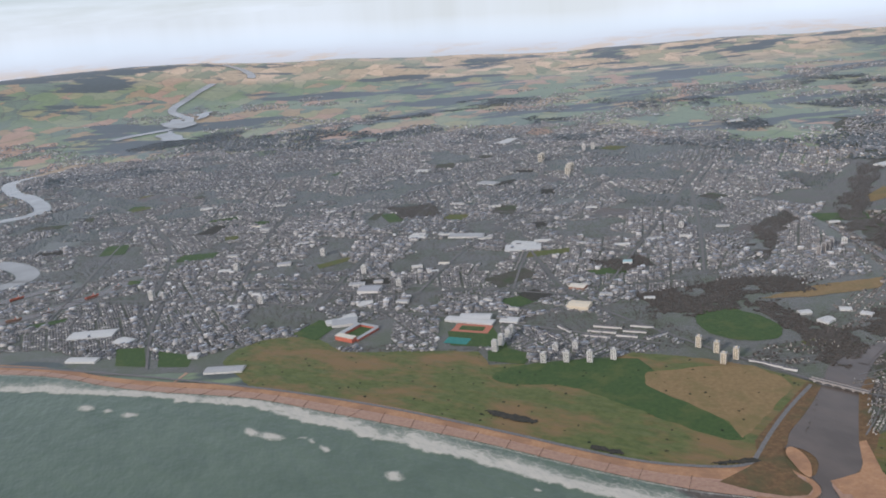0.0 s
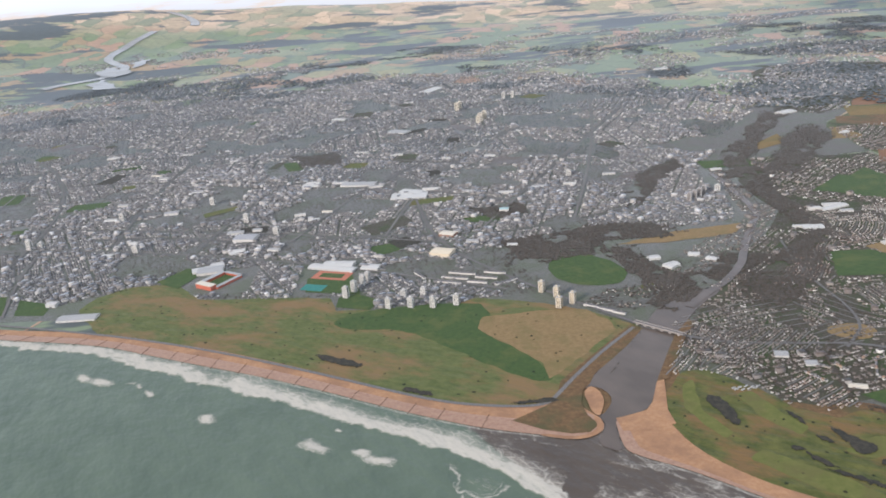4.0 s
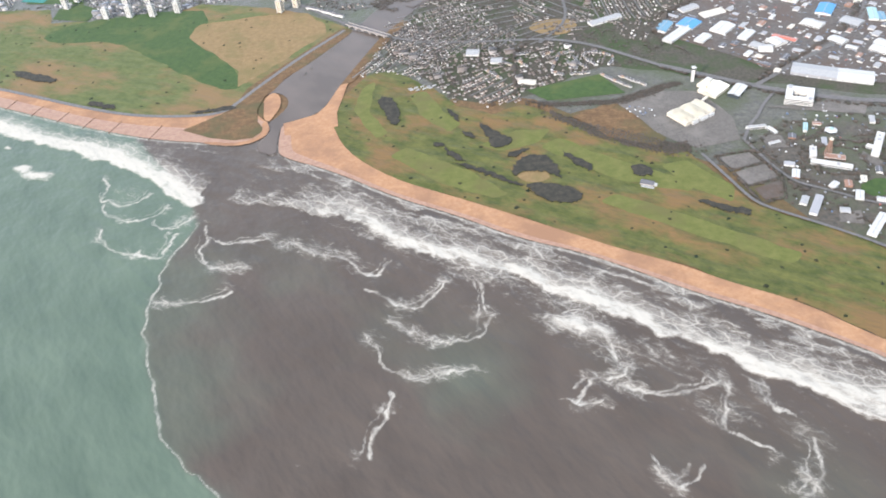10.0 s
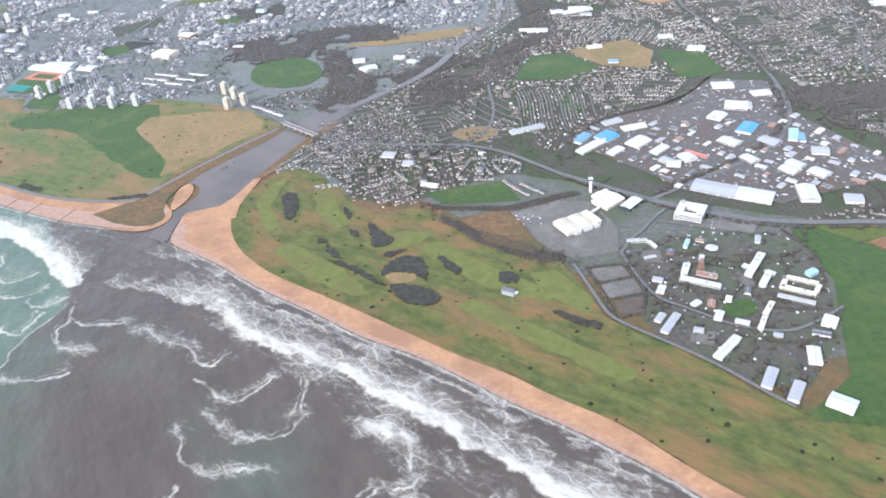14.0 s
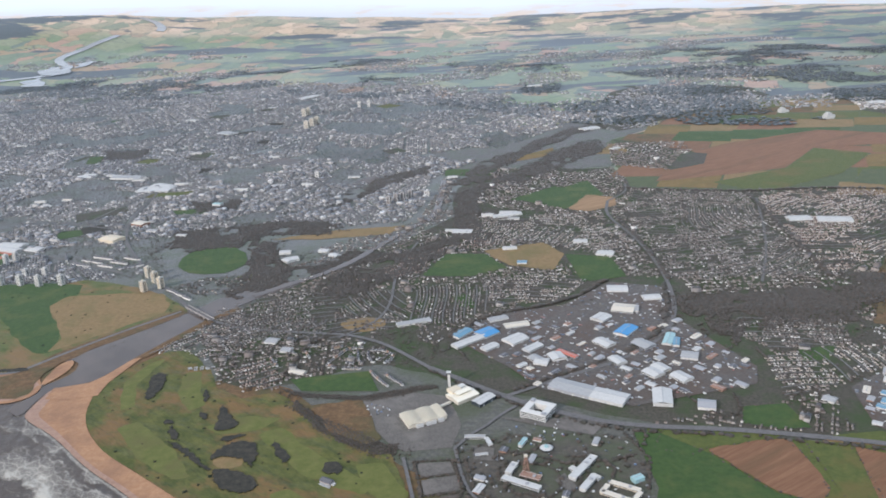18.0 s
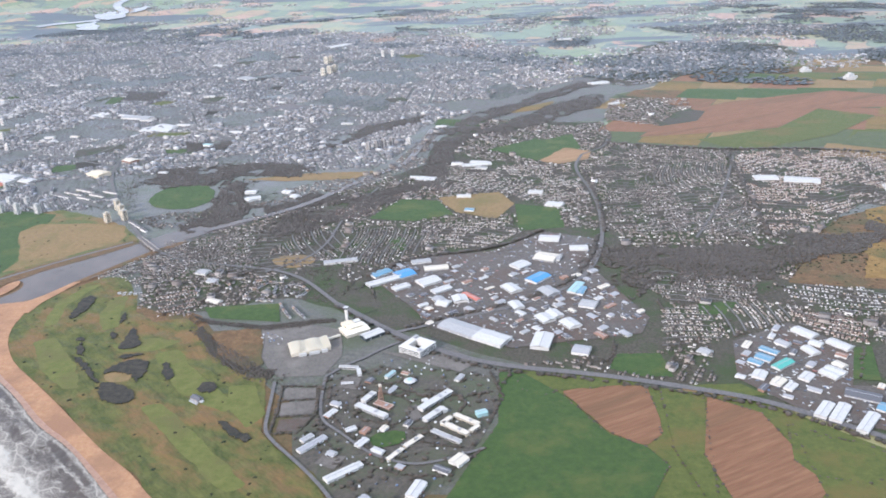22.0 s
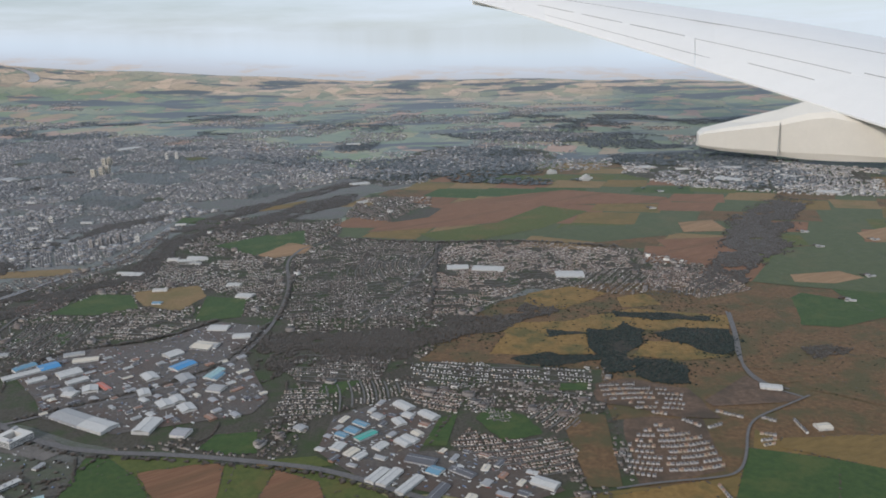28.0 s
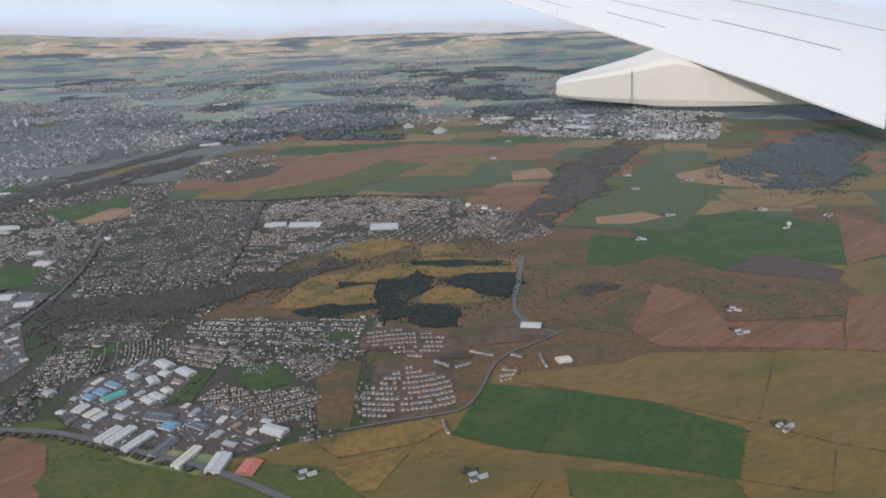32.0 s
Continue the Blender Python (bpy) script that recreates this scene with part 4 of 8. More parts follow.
zone("rough_country", [(870, 340), (930, 250), (1000, 230), (1200, 180), (1600, 200), (1700, 560), (1560, 640), (1400, 600), (1240, 600), (1140, 560), (1090, 480), (1040, 400), (985, 385), (930, 372)], "olive", 0.16, "olive and brown rough farmland", 2)
zone("green_country", [(1130, 560), (1240, 600), (1400, 600), (1560, 640), (1620, 800), (1560, 1000), (1350, 960), (1200, 800), (1150, 740)], "dull", 0.17, "dull green farmland round the radar dome", 2)
zone("moorland", [(850, 590), (860, 640), (950, 770), (1060, 770), (1130, 740), (1150, 690), (1130, 560), (1060, 540), (1000, 555)], "bracken", 0.18, "brown moorland and scrub between woods", 1)
zone("estate_ground", [(965, 438), (972, 474), (1001, 483), (1027, 471), (1048, 472), (1044, 434), (1040, 401), (1018, 395), (997, 390), (975, 383), (960, 397)], "mud", 0.19, "bare brown earth round the new houses", 0)
zone("estate_ground", [(984, 529), (1011, 534), (1042, 532), (1050, 502), (1030, 475), (989, 484)], "mud", 0.194, "bare brown earth round the new houses", 0)
zone("rough_verge", [(956, 476), (980, 535), (1064, 554), (1095, 530), (1084, 470), (1061, 414), (1042, 393), (975, 380), (952, 398)], "bracken", 0.186, "rough brown grass round the new estate", 1)
zone("farm_ground", ragged([(590, 262), (640, 300), (650, 428), (705, 424), (760, 410), (800, 400), (850, 370), (900, 345), (960, 290), (1300, 240), (1300, -40), (1060, -20), (960, 30), (820, 110), (760, 120), (640, 200)], 40.0, 6.0, 95), "pasture", 0.21, "green pasture behind the shore", 0)
zone("heath_ground", ragged([(985, 470), (1000, 560), (990, 700), (1010, 790), (1130, 790), (1200, 800), (1300, 760), (1390, 640), (1400, 480), (1260, 440), (1090, 440), (1060, 480)], 40.0, 6.0, 96), "bracken", 0.22, "brown heath behind the new houses", 0)
FAR_FARM = [(730, 1020), (860, 980), (960, 990), (1090, 950), (1200, 780), (1320, 740), (1500, 600), (1700, 700), (1900, 1000), (1900, 1350), (1700, 1450), (1550, 1700), (1250, 1700), (900, 1620), (830, 1440), (735, 1310), (720, 1150)]
zone("river_meadow", ragged([(720, 1140), (740, 1320), (830, 1450), (700, 1520), (560, 1440), (440, 1300), (480, 1130), (560, 1160)], 30.0, 10.0, 98), "scrubfloor", 0.195, "brown scrubby ground along the river", 0)
zone("farm_ground", ragged(FAR_FARM, 40.0, 8.0, 97), "dull", 0.20, "dull green farmland beyond the town", 0)
ZONES = {
    "links": ([(-245, 717), (-180, 686), (-121, 661), (-63, 632), (-9, 600), (42, 570), (89, 544), (133, 529), (177, 523), (188, 539), (203, 560), (231, 598), (274, 644), (256, 661), (233, 685), (192, 709), (132, 732), (104, 715), (61, 710), (45, 701), (62, 691), (30, 721), (-7, 727), (-17, 760), (-76, 770), (-161, 783), (-201, 835), (-255, 834), (-282, 809), (-290, 780)], "links", "rough links grass above the beach", 1),
    "lawn": ([(-410, 789), (-429, 837), (-396, 836), (-372, 780)], "lush", "mown green lawn by the sea front", 0),
    "lawn.001": ([(-359, 778), (-374, 822), (-328, 802), (-324, 772)], "lush", "mown green lawn by the sea front", 0),
    "meadow": ([(-9, 702), (16, 722), (132, 725), (148, 688), (131, 668), (146, 638), (178, 595), (189, 563), (180, 556), (153, 576), (106, 628), (63, 672), (5, 681)], "lush", "bright green strip of meadow", 2),
    "heath": ([(131, 662), (137, 685), (191, 690), (233, 685), (252, 655), (252, 638), (217, 597), (184, 560), (182, 589), (146, 641)], "tan", "tan field of dead grass", 1),
    "golf_links": ([(259, 493), (266, 526), (289, 557), (307, 558), (334, 527), (351, 495), (375, 479), (395, 487), (414, 473), (434, 448), (456, 420), (490, 406), (501, 377), (510, 348), (527, 330), (553, 315), (571, 285), (600, 262), (680, 215), (830, 110), (1130, -90), (1115, -158), (815, 42), (665, 150), (600, 192), (556, 210), (525, 240), (505, 264), (470, 288), (454, 303), (428, 319), (399, 341), (367, 366), (334, 390), (299, 415), (269, 453)], "golf", "olive green golf links with dunes", 1),
    "fairway": ([(275, 505), (283, 540), (292, 545), (288, 500), (300, 470), (292, 465)], "fairway", "mown lime green fairway", 1),
    "fairway.001": ([(318, 520), (328, 522), (350, 470), (340, 462), (322, 490)], "fairway", "mown lime green fairway", 1),
    "fairway.002": ([(300, 440), (312, 448), (345, 418), (372, 385), (362, 380), (330, 405)], "fairway", "mown lime green fairway", 1),
    "fairway.003": ([(360, 440), (385, 455), (410, 450), (400, 438), (375, 432)], "fairway", "mown lime green fairway", 1),
    "fairway.004": ([(400, 430), (412, 440), (450, 400), (485, 375), (478, 366), (440, 385)], "fairway", "mown lime green fairway", 1),
    "fairway.005": ([(425, 365), (435, 372), (480, 335), (520, 300), (512, 292), (470, 325)], "fairway", "mown lime green fairway", 1),
    "fairway.006": ([(470, 395), (485, 398), (505, 365), (500, 350), (480, 370)], "fairway", "mown lime green fairway", 1),
    "bare_sand": ([(377, 404), (394, 408), (402, 397), (389, 390)], "tan", "bare sandy hollow among gorse", 2),
    "car_park": ([(462, 474), (494, 484), (520, 478), (528, 455), (532, 440), (527, 413), (498, 409), (487, 419), (473, 438)], "asphalt", "wide grey car park around the exhibition hall", 0),
    "car_park.001": ([(507, 396), (527, 398), (530, 387), (511, 382)], "asphalt", "hedged car park lot", 0),
    "car_park.002": ([(511, 379), (532, 384), (535, 370), (514, 365)], "asphalt", "hedged car park lot", 0),
    "car_park.003": ([(516, 361), (535, 366), (530, 351), (518, 349)], "yard", "hedged brown gravel lot", 0),
    "field": ([(680, 409), (709, 417), (732, 419), (738, 369), (727, 356), (708, 365)], "plough", "bare brown ploughed field", 1),
    "field.001": ([(739, 418), (764, 407), (758, 300), (742, 353)], "pasture", "green pasture strip between brown fields", 0),
    "field.002": ([(766, 410), (794, 395), (815, 330), (775, 280), (757, 351)], "plough", "bare brown ploughed field", 0),
    "field.003": ([(808, 376), (840, 371), (880, 338), (860, 290), (811, 320)], "pasture", "green pasture below the main road", 0),
    "field.004": ([(658, 430), (705, 427), (730, 422), (678, 409), (672, 403), (650, 410)], "pasture", "narrow green field along the road", 0),
    "field.005": ([(640, 428), (655, 428), (680, 405), (708, 365), (727, 356), (738, 340), (700, 240), (590, 262), (622, 290), (645, 370)], "lush", "green pasture beside the campus", 0),
    "field.006": ([(709, 438), (715, 458), (743, 461), (749, 431), (729, 430)], "lush", "small green field by the road", 0),
    "field.007": ([(802, 351), (806, 385), (840, 368), (851, 344), (834, 335), (810, 339)], "pasture", "green pasture below the main road", 0),
    "field.008": ([(1034, 367), (1064, 429), (1114, 412), (1081, 341), (1065, 347)], "lush", "deep green pasture", 0),
    "field.009": ([(1081, 341), (1114, 412), (1162, 387), (1129, 322)], "lush", "deep green pasture", 0),
    "field.010": ([(1129, 322), (1162, 387), (1205, 346), (1178, 298)], "lush", "deep green pasture", 0),
    "field.011": ([(1205, 343), (1247, 323), (1218, 279), (1179, 298)], "olive", "olive rough pasture", 0),
    "field.012": ([(1084, 429), (1090, 441), (1158, 443), (1187, 456), (1272, 441), (1215, 351), (1162, 387), (1114, 412)], "olive", "olive rough pasture", 0),
    "field.013": ([(1272, 441), (1340, 390), (1290, 300), (1247, 323), (1215, 351)], "olive", "olive rough pasture", 0),
    "field.014": ([(1160, 556), (1237, 597), (1277, 547), (1255, 469), (1198, 464), (1182, 504)], "plough", "reddish brown ploughed field", 0),
    "field.015": ([(1203, 478), (1261, 500), (1348, 484), (1321, 437), (1253, 454), (1202, 463)], "plough", "reddish brown ploughed field", 0),
    "field.016": ([(1350, 484), (1379, 527), (1440, 540), (1370, 420), (1323, 437)], "plough", "reddish brown ploughed field", 0),
    "field.017": ([(1312, 612), (1369, 651), (1415, 591), (1392, 566)], "darkfield", "dark bare soil field", 0),
    "field.018": ([(1192, 708), (1236, 749), (1270, 721), (1280, 670), (1227, 646), (1181, 656)], "lush", "green field", 0),
    "field.019": ([(1272, 763), (1417, 815), (1488, 726), (1481, 665), (1426, 605), (1369, 651), (1312, 612), (1280, 670), (1270, 721)], "lush", "large green field around the radar dome", 0),
    "field.020": ([(1237, 844), (1302, 899), (1330, 886), (1294, 831), (1317, 800), (1249, 792)], "stubble", "tan stubble field", 0),
    "field.021": ([(1345, 888), (1378, 927), (1399, 890), (1374, 861)], "stubble", "tan stubble field", 0),
    "field.022": ([(765, 1050), (831, 1208), (914, 1272), (1002, 1315), (1084, 1352), (1239, 1271), (1235, 1223), (1110, 1224), (1028, 1216), (949, 1098), (851, 1069)], "plough", "wide orange-brown ploughed field", 0),
    "field.023": ([(836, 1035), (949, 1098), (1028, 1216), (1091, 1168), (1009, 1058), (919, 998), (874, 985)], "pasture", "pale green pasture", 0),
    "field.024": ([(1043, 1074), (1121, 1068), (1185, 1013), (1144, 999), (1071, 973), (1003, 1008)], "dull", "dull green winter crop", 0),
    "field.025": ([(1204, 1081), (1257, 1096), (1257, 1025), (1195, 1022)], "stubble", "tan stubble field", 0),
    "field.026": ([(1147, 983), (1253, 992), (1246, 933), (1206, 857), (1152, 898)], "plough", "orange-brown ploughed field", 0),
    "field.027": ([(955, 368), (968, 375), (1023, 390), (1032, 378), (1014, 361), (968, 353)], "moor", "ochre rough field", 0),
    "field.028": ([(965, 342), (1000, 354), (1007, 350), (987, 317), (969, 320)], "moor", "ochre rough field", 0),
    "field.029": ([(998, 315), (1020, 351), (1077, 314), (1067, 299), (1040, 240), (998, 270)], "olive", "dull brown pasture", 0),
    "field.030": ([(1091, 322), (1176, 298), (1172, 240), (1082, 250)], "pasture", "green pasture", 0),
    "field.031": ([(910, 356), (960, 345), (990, 300), (960, 200), (860, 230), (840, 290)], "pasture", "green pasture", 0),
    "moor": ([(908, 594), (926, 645), (1001, 628), (997, 591)], "moor", "ochre moor grass", 1),
    "moor.001": ([(947, 711), (958, 761), (1005, 783), (1039, 757), (988, 709)], "moor", "ochre moor grass", 1),
    "moor.002": ([(923, 645), (930, 672), (983, 673), (1054, 706), (1139, 682), (1126, 644), (1037, 655), (1001, 628)], "moor", "ochre moor grass", 1),
    "moor.003": ([(1128, 622), (1172, 714), (1218, 730), (1194, 648), (1253, 617), (1182, 486), (1141, 516), (1141, 548), (1106, 560)], "bracken", "rusty bracken and rough grass", 1),
    "moor.004": ([(849, 582), (867, 619), (911, 611), (908, 594), (994, 586), (994, 564), (922, 573)], "bracken", "rusty bracken and rough grass", 1),
    "moor.005": ([(1045, 742), (1077, 755), (1085, 718), (1044, 711)], "moor", "ochre moor grass", 1),
    "park": ([(211, 801), (224, 828), (255, 829), (282, 800), (292, 768), (281, 742), (257, 735), (230, 746), (215, 768)], "lush", "round green park ringed by trees", 2),
    "park.001": ([(480, 714), (501, 779), (542, 775), (565, 731), (527, 711)], "lush", "green playing field", 1),
    "park.002": ([(539, 785), (602, 807), (623, 768), (609, 720), (565, 739)], "tan", "rough tan common", 1),
    "park.003": ([(623, 768), (667, 755), (676, 699), (633, 688)], "lush", "green playing field", 0),
    "park.004": ([(582, 979), (676, 1068), (690, 992), (635, 933)], "lush", "green playing field", 1),
    "park.005": ([(639, 933), (669, 995), (702, 977), (697, 938), (661, 918)], "stubble", "orange rough field", 1),
    "park.006": ([(402, 506), (459, 517), (471, 486), (415, 488)], "lush", "green school playing field", 0),
    "park.007": ([(776, 539), (805, 542), (793, 520), (774, 520)], "lush", "small green park", 1),
    "park.008": ([(419, 610), (447, 620), (464, 602), (447, 585), (427, 592)], "tan", "tan waste ground", 2),
    "park.009": ([(513, 661), (528, 667), (537, 633), (522, 634)], "lush", "small green park", 0),
    "park.010": ([(295, 847), (368, 876), (447, 885), (431, 854), (348, 842)], "tan", "tan rough bank in the park", 1),
    "park.011": ([(561, 1211), (644, 1292), (641, 1237), (587, 1206)], "olive", "olive meadow by the river", 0),
    "park.012": ([(902, 460), (933, 463), (935, 451), (908, 440)], "lush", "small green park among houses", 1),
    "park.013": ([(854, 438), (867, 478), (879, 482), (871, 437)], "lush", "small green park among houses", 0),
    "park.014": ([(958, 533), (979, 532), (977, 520), (956, 520)], "lush", "small green park among houses", 0),
    "park.015": ([(757, 422), (788, 426), (801, 414), (776, 411)], "pasture", "green verge", 0),
    "heath.001": ([(1237, 597), (1326, 586), (1386, 539), (1358, 494), (1261, 500), (1268, 548)], "bracken", "ochre heath dotted with dark scrub", 1),
    "scrub": ([(1133, 783), (1192, 781), (1183, 719), (1148, 707), (1122, 723)], "bracken", "reddish brown scrub", 1),
    "field.032": ([(1419, 1003), (1509, 1050), (1548, 962), (1492, 898), (1452, 924), (1411, 962)], "stubble", "tan stubble field", 0),
    "field.033": ([(1338, 813), (1396, 861), (1444, 830), (1427, 808), (1374, 794)], "tan", "tan rough field", 0),
    "field.034": ([(1512, 767), (1536, 715), (1479, 628), (1426, 605)], "plough", "orange-brown ploughed field", 0),
    "field.035": ([(1288, 930), (1430, 951), (1400, 850), (1320, 743), (1250, 766), (1200, 789)], "dull", "dull green winter crop", 0),
    "scrub.001": ([(1156, 745), (1171, 658), (1145, 534), (1125, 526), (1122, 577), (1140, 690)], "bracken", "rusty bracken and rough grass", 1),
    "earth_bank": ([(1103, 542), (1130, 502), (1117, 494), (1061, 489), (1058, 499)], "mud", "bare earth bank by the new road", 0),
    "waste_ground": ([(951, 465), (966, 481), (982, 478), (974, 384), (954, 384)], "bracken", "strip of rough waste ground", 0),
    "park.016": ([(901, 493), (926, 479), (936, 451), (906, 447), (891, 476)], "lush", "green park among houses", 1),
    "industrial_yard": ([(518, 571), (545, 615), (613, 635), (658, 686), (711, 668), (699, 606), (740, 513), (733, 488), (645, 460), (586, 485), (563, 520)], "yard", "grey yards of the industrial estate", 0),
    "industrial_yard.001": ([(787, 432), (792, 481), (834, 512), (867, 478), (853, 430), (911, 429), (940, 381), (906, 364), (820, 397)], "yard", "grey yards of the trading estate", 0),
    "moor.006": ([(938, 656), (1000, 648), (995, 594), (928, 592), (911, 603)], "moor", "ochre moor grass", 1),
    "moor.007": ([(1009, 690), (1118, 672), (1116, 650), (1051, 645), (1001, 657)], "moor", "ochre moor grass", 1),
    "moor.008": ([(1025, 586), (1047, 619), (1076, 611), (1104, 583), (1068, 574)], "moor", "ochre moor grass", 1),
    "park.017": ([(292, 729), (314, 737), (323, 726), (298, 715)], "fairway", "small lime green field by the river", 1),
    "playing_field.000": ([(-8, 734), (-8, 758), (11, 764), (36, 743), (27, 721)], "lush", "green playing field in the town", 0),
    "playing_field.001": ([(9, 905), (45, 913), (56, 890), (25, 872)], "lush", "green playing field in the town", 0),
    "playing_field.002": ([(123, 986), (172, 993), (173, 966), (136, 967)], "lush", "green playing field in the town", 0),
    "playing_field.003": ([(-228, 842), (-202, 881), (-175, 864), (-195, 819)], "lush", "green playing field in the town", 0),
    "playing_field.004": ([(569, 983), (630, 1042), (664, 1014), (623, 955)], "lush", "green playing field in the town", 0),
    "playing_field.005": ([(476, 1167), (551, 1152), (544, 1116), (477, 1124)], "lush", "green playing field in the town", 0),
    "waste_ground.001": ([(426, 467), (462, 475), (482, 422), (472, 416), (446, 435)], "bracken", "rough brown waste ground by the car park", 1),
    "sports_field": ([(-50, 818), (-2, 825), (14, 763), (-46, 779)], "lush", "green sports field", 0),
}
ZONES["field.036"] = ([(1251, 813), (1310, 824), (1325, 797), (1284, 778), (1245, 786)], "stubble", "tan stubble field", 0)
ZONES["field.037"] = ([(1440, 905), (1510, 890), (1540, 840), (1470, 800), (1430, 850)], "tan", "tan rough field", 0)
ZONES["building_site.001"] = ([(984, 530), (1012, 541), (1053, 518), (1060, 470), (1036, 472), (980, 500)], "mud", "bare earth round the new white houses", 1)
greens = np.random.default_rng(19)
for k in range(46):
    gx_, gy_ = -900 + 1380 * greens.random(), 900 + 950 * greens.random()
    a_, b_, r_ = 8 + 26 * greens.random(), 8 + 16 * greens.random(), greens.random() * 3
    c_, s_ = math.cos(r_), math.sin(r_)
    ZONES[f"town_green.{k:03d}"] = ([(round(gx_ + u * a_ * c_ - v * b_ * s_), round(gy_ + u * a_ * s_ + v * b_ * c_)) for u, v in ((-1, -1), (1, -0.8), (1.1, 0.9), (-0.8, 1))], ("lush", "floor", "garden", "pasture", "yard")[k % 5], "open green or yard among the terraces", 0)
for k, (key, (pts, mat_, label_, sm)) in enumerate(ZONES.items()):
    if sm:
        pts = ragged(rounded(pts, sm - 1) if sm > 1 else pts, 6.0, 1.8, 11 + k)
    zone(key.split(".")[0], pts, mat_, 0.32 + 0.0035 * k, label_, 1 if sm else 0, "field" if "field" in key else "ground")

# patchwork of small fields on the far farmland
plots = np.random.default_rng(23)
for r_ in range(13):
    for c_ in range(14):
        u_, v_ = 720 + 88 * c_ + 40 * (r_ % 2), 760 + 72 * r_
        du_, dv_ = 38 + 14 * plots.random(), 30 + 10 * plots.random()
        quad = [(u_ + a_ * du_ * (0.8 + 0.3 * plots.random()) + 0.35 * b_ * dv_, v_ + b_ * dv_ * (0.8 + 0.3 * plots.random()) - 0.2 * a_ * du_) for a_, b_ in ((-1, -1), (1, -1), (1, 1), (-1, 1))]
        pick = plots.random()
        if pick < 0.74 and inside(np.array([u_]), np.array([v_]), FAR_FARM)[0]:
            far_mat = ("pasture", "olive", "plough", "lush", "tan", "bracken")[int(pick / 0.74 * 6)]
            zone("far_field", quad, far_mat, 0.24 + 0.003 * ((r_ * 14 + c_) % 20), {"plough": "bare brown field", "olive": "rough olive pasture", "tan": "tan grass field", "bracken": "brown rough field"}.get(far_mat, "green field") + " beyond the town", 0, "field")

# ---- roads ----
ROADS = {
    "promenade": ([(-979, 919), (-601, 820), (-482, 794), (-245, 716), (-122, 663), (-9, 601), (89, 542), (133, 527), (177, 521), (189, 539), (203, 560), (231, 598), (268, 640)], 3.4),
    "road": ([(505, 520), (530, 500), (560, 475), (600, 450), (640, 435), (700, 430), (760, 418), (800, 408), (850, 378), (900, 352), (960, 300), (1100, 190)], 7),
    "road.001": ([(275, 640), (330, 600), (380, 590), (450, 580), (505, 520)], 5),
    "road.002": ([(560, 475), (600, 500), (660, 535), (700, 590), (712, 680), (705, 800), (680, 900), (690, 960)], 5),
    "road.003": ([(529, 412), (534, 385), (541, 362), (556, 352), (575, 335), (595, 327), (611, 327), (640, 345)], 2.6),
    "road.016": ([(529, 412), (540, 430), (547, 436), (556, 450), (575, 470)], 3.2),
    "road.004": ([(498, 402), (506, 370), (511, 349), (520, 339), (541, 321), (561, 302), (577, 282), (588, 270)], 3.0),
    "road.006": ([(1142, 690), (1125, 619), (1105, 554), (1110, 523), (1130, 502)], 3.5),
        "road.008": ([(868, 954), (830, 784), (792, 676)], 3.5),
    "road.009": ([(425, 576), (462, 619), (453, 732), (467, 820)], 3.5),
    "road.010": ([(690, 960), (720, 1002), (723, 1040)], 4),
    "road.011": ([(-369, 773), (-391, 836), (-410, 898), (-426, 978)], 4.0),
    "road.012": ([(274, 646), (180, 760), (90, 900), (60, 1100)], 5),
    "road.013": ([(970, 382), (996, 388), (1031, 392), (1047, 397), (1059, 418), (1072, 453), (1084, 470), (1109, 486), (1136, 504)], 2.6),
    "road.014": ([(1140, 693), (1126, 630), (1109, 576), (1109, 529), (1126, 515)], 3.0),
    "road.015": ([(-365, 1017), (-253, 1003), (-118, 943), (-10, 949), (101, 925), (183, 920), (282, 952), (368, 992)], 3.5),
}
avenues = np.random.default_rng(29)
for k in range(20):
    if k < 11:
        ax, ay, turn_, long_ = -760 + 60 * avenues.random(), 1040 + 100 * k, -0.06 + 0.2 * (avenues.random() - 0.5), 760 + 400 * avenues.random()
    else:
        ax, ay, turn_, long_ = -680 + 118 * (k - 11), 925 + 40 * avenues.random(), 1.9 - 0.09 * (k - 11) + 0.3 * (avenues.random() - 0.5), 480 + 500 * avenues.random()
    bow = 0.0011 * (avenues.random() - 0.5)
    ROADS[f"avenue.{k:03d}"] = ([(round(ax + u * math.cos(turn_ + bow * u)), round(ay + u * math.sin(turn_ + bow * u))) for u in np.linspace(0, long_, 7)], 3.0)
for k, (key, (pts, wide)) in enumerate(ROADS.items()):
    lone(key.split(".")[0], ribbon(curve(pts), wide * (1.0 if key[0] in "pa" else 0.72), 0.86 + 0.012 * k), "street" if key[0] in "pa" else "road", "grey asphalt road", "road", "structure")
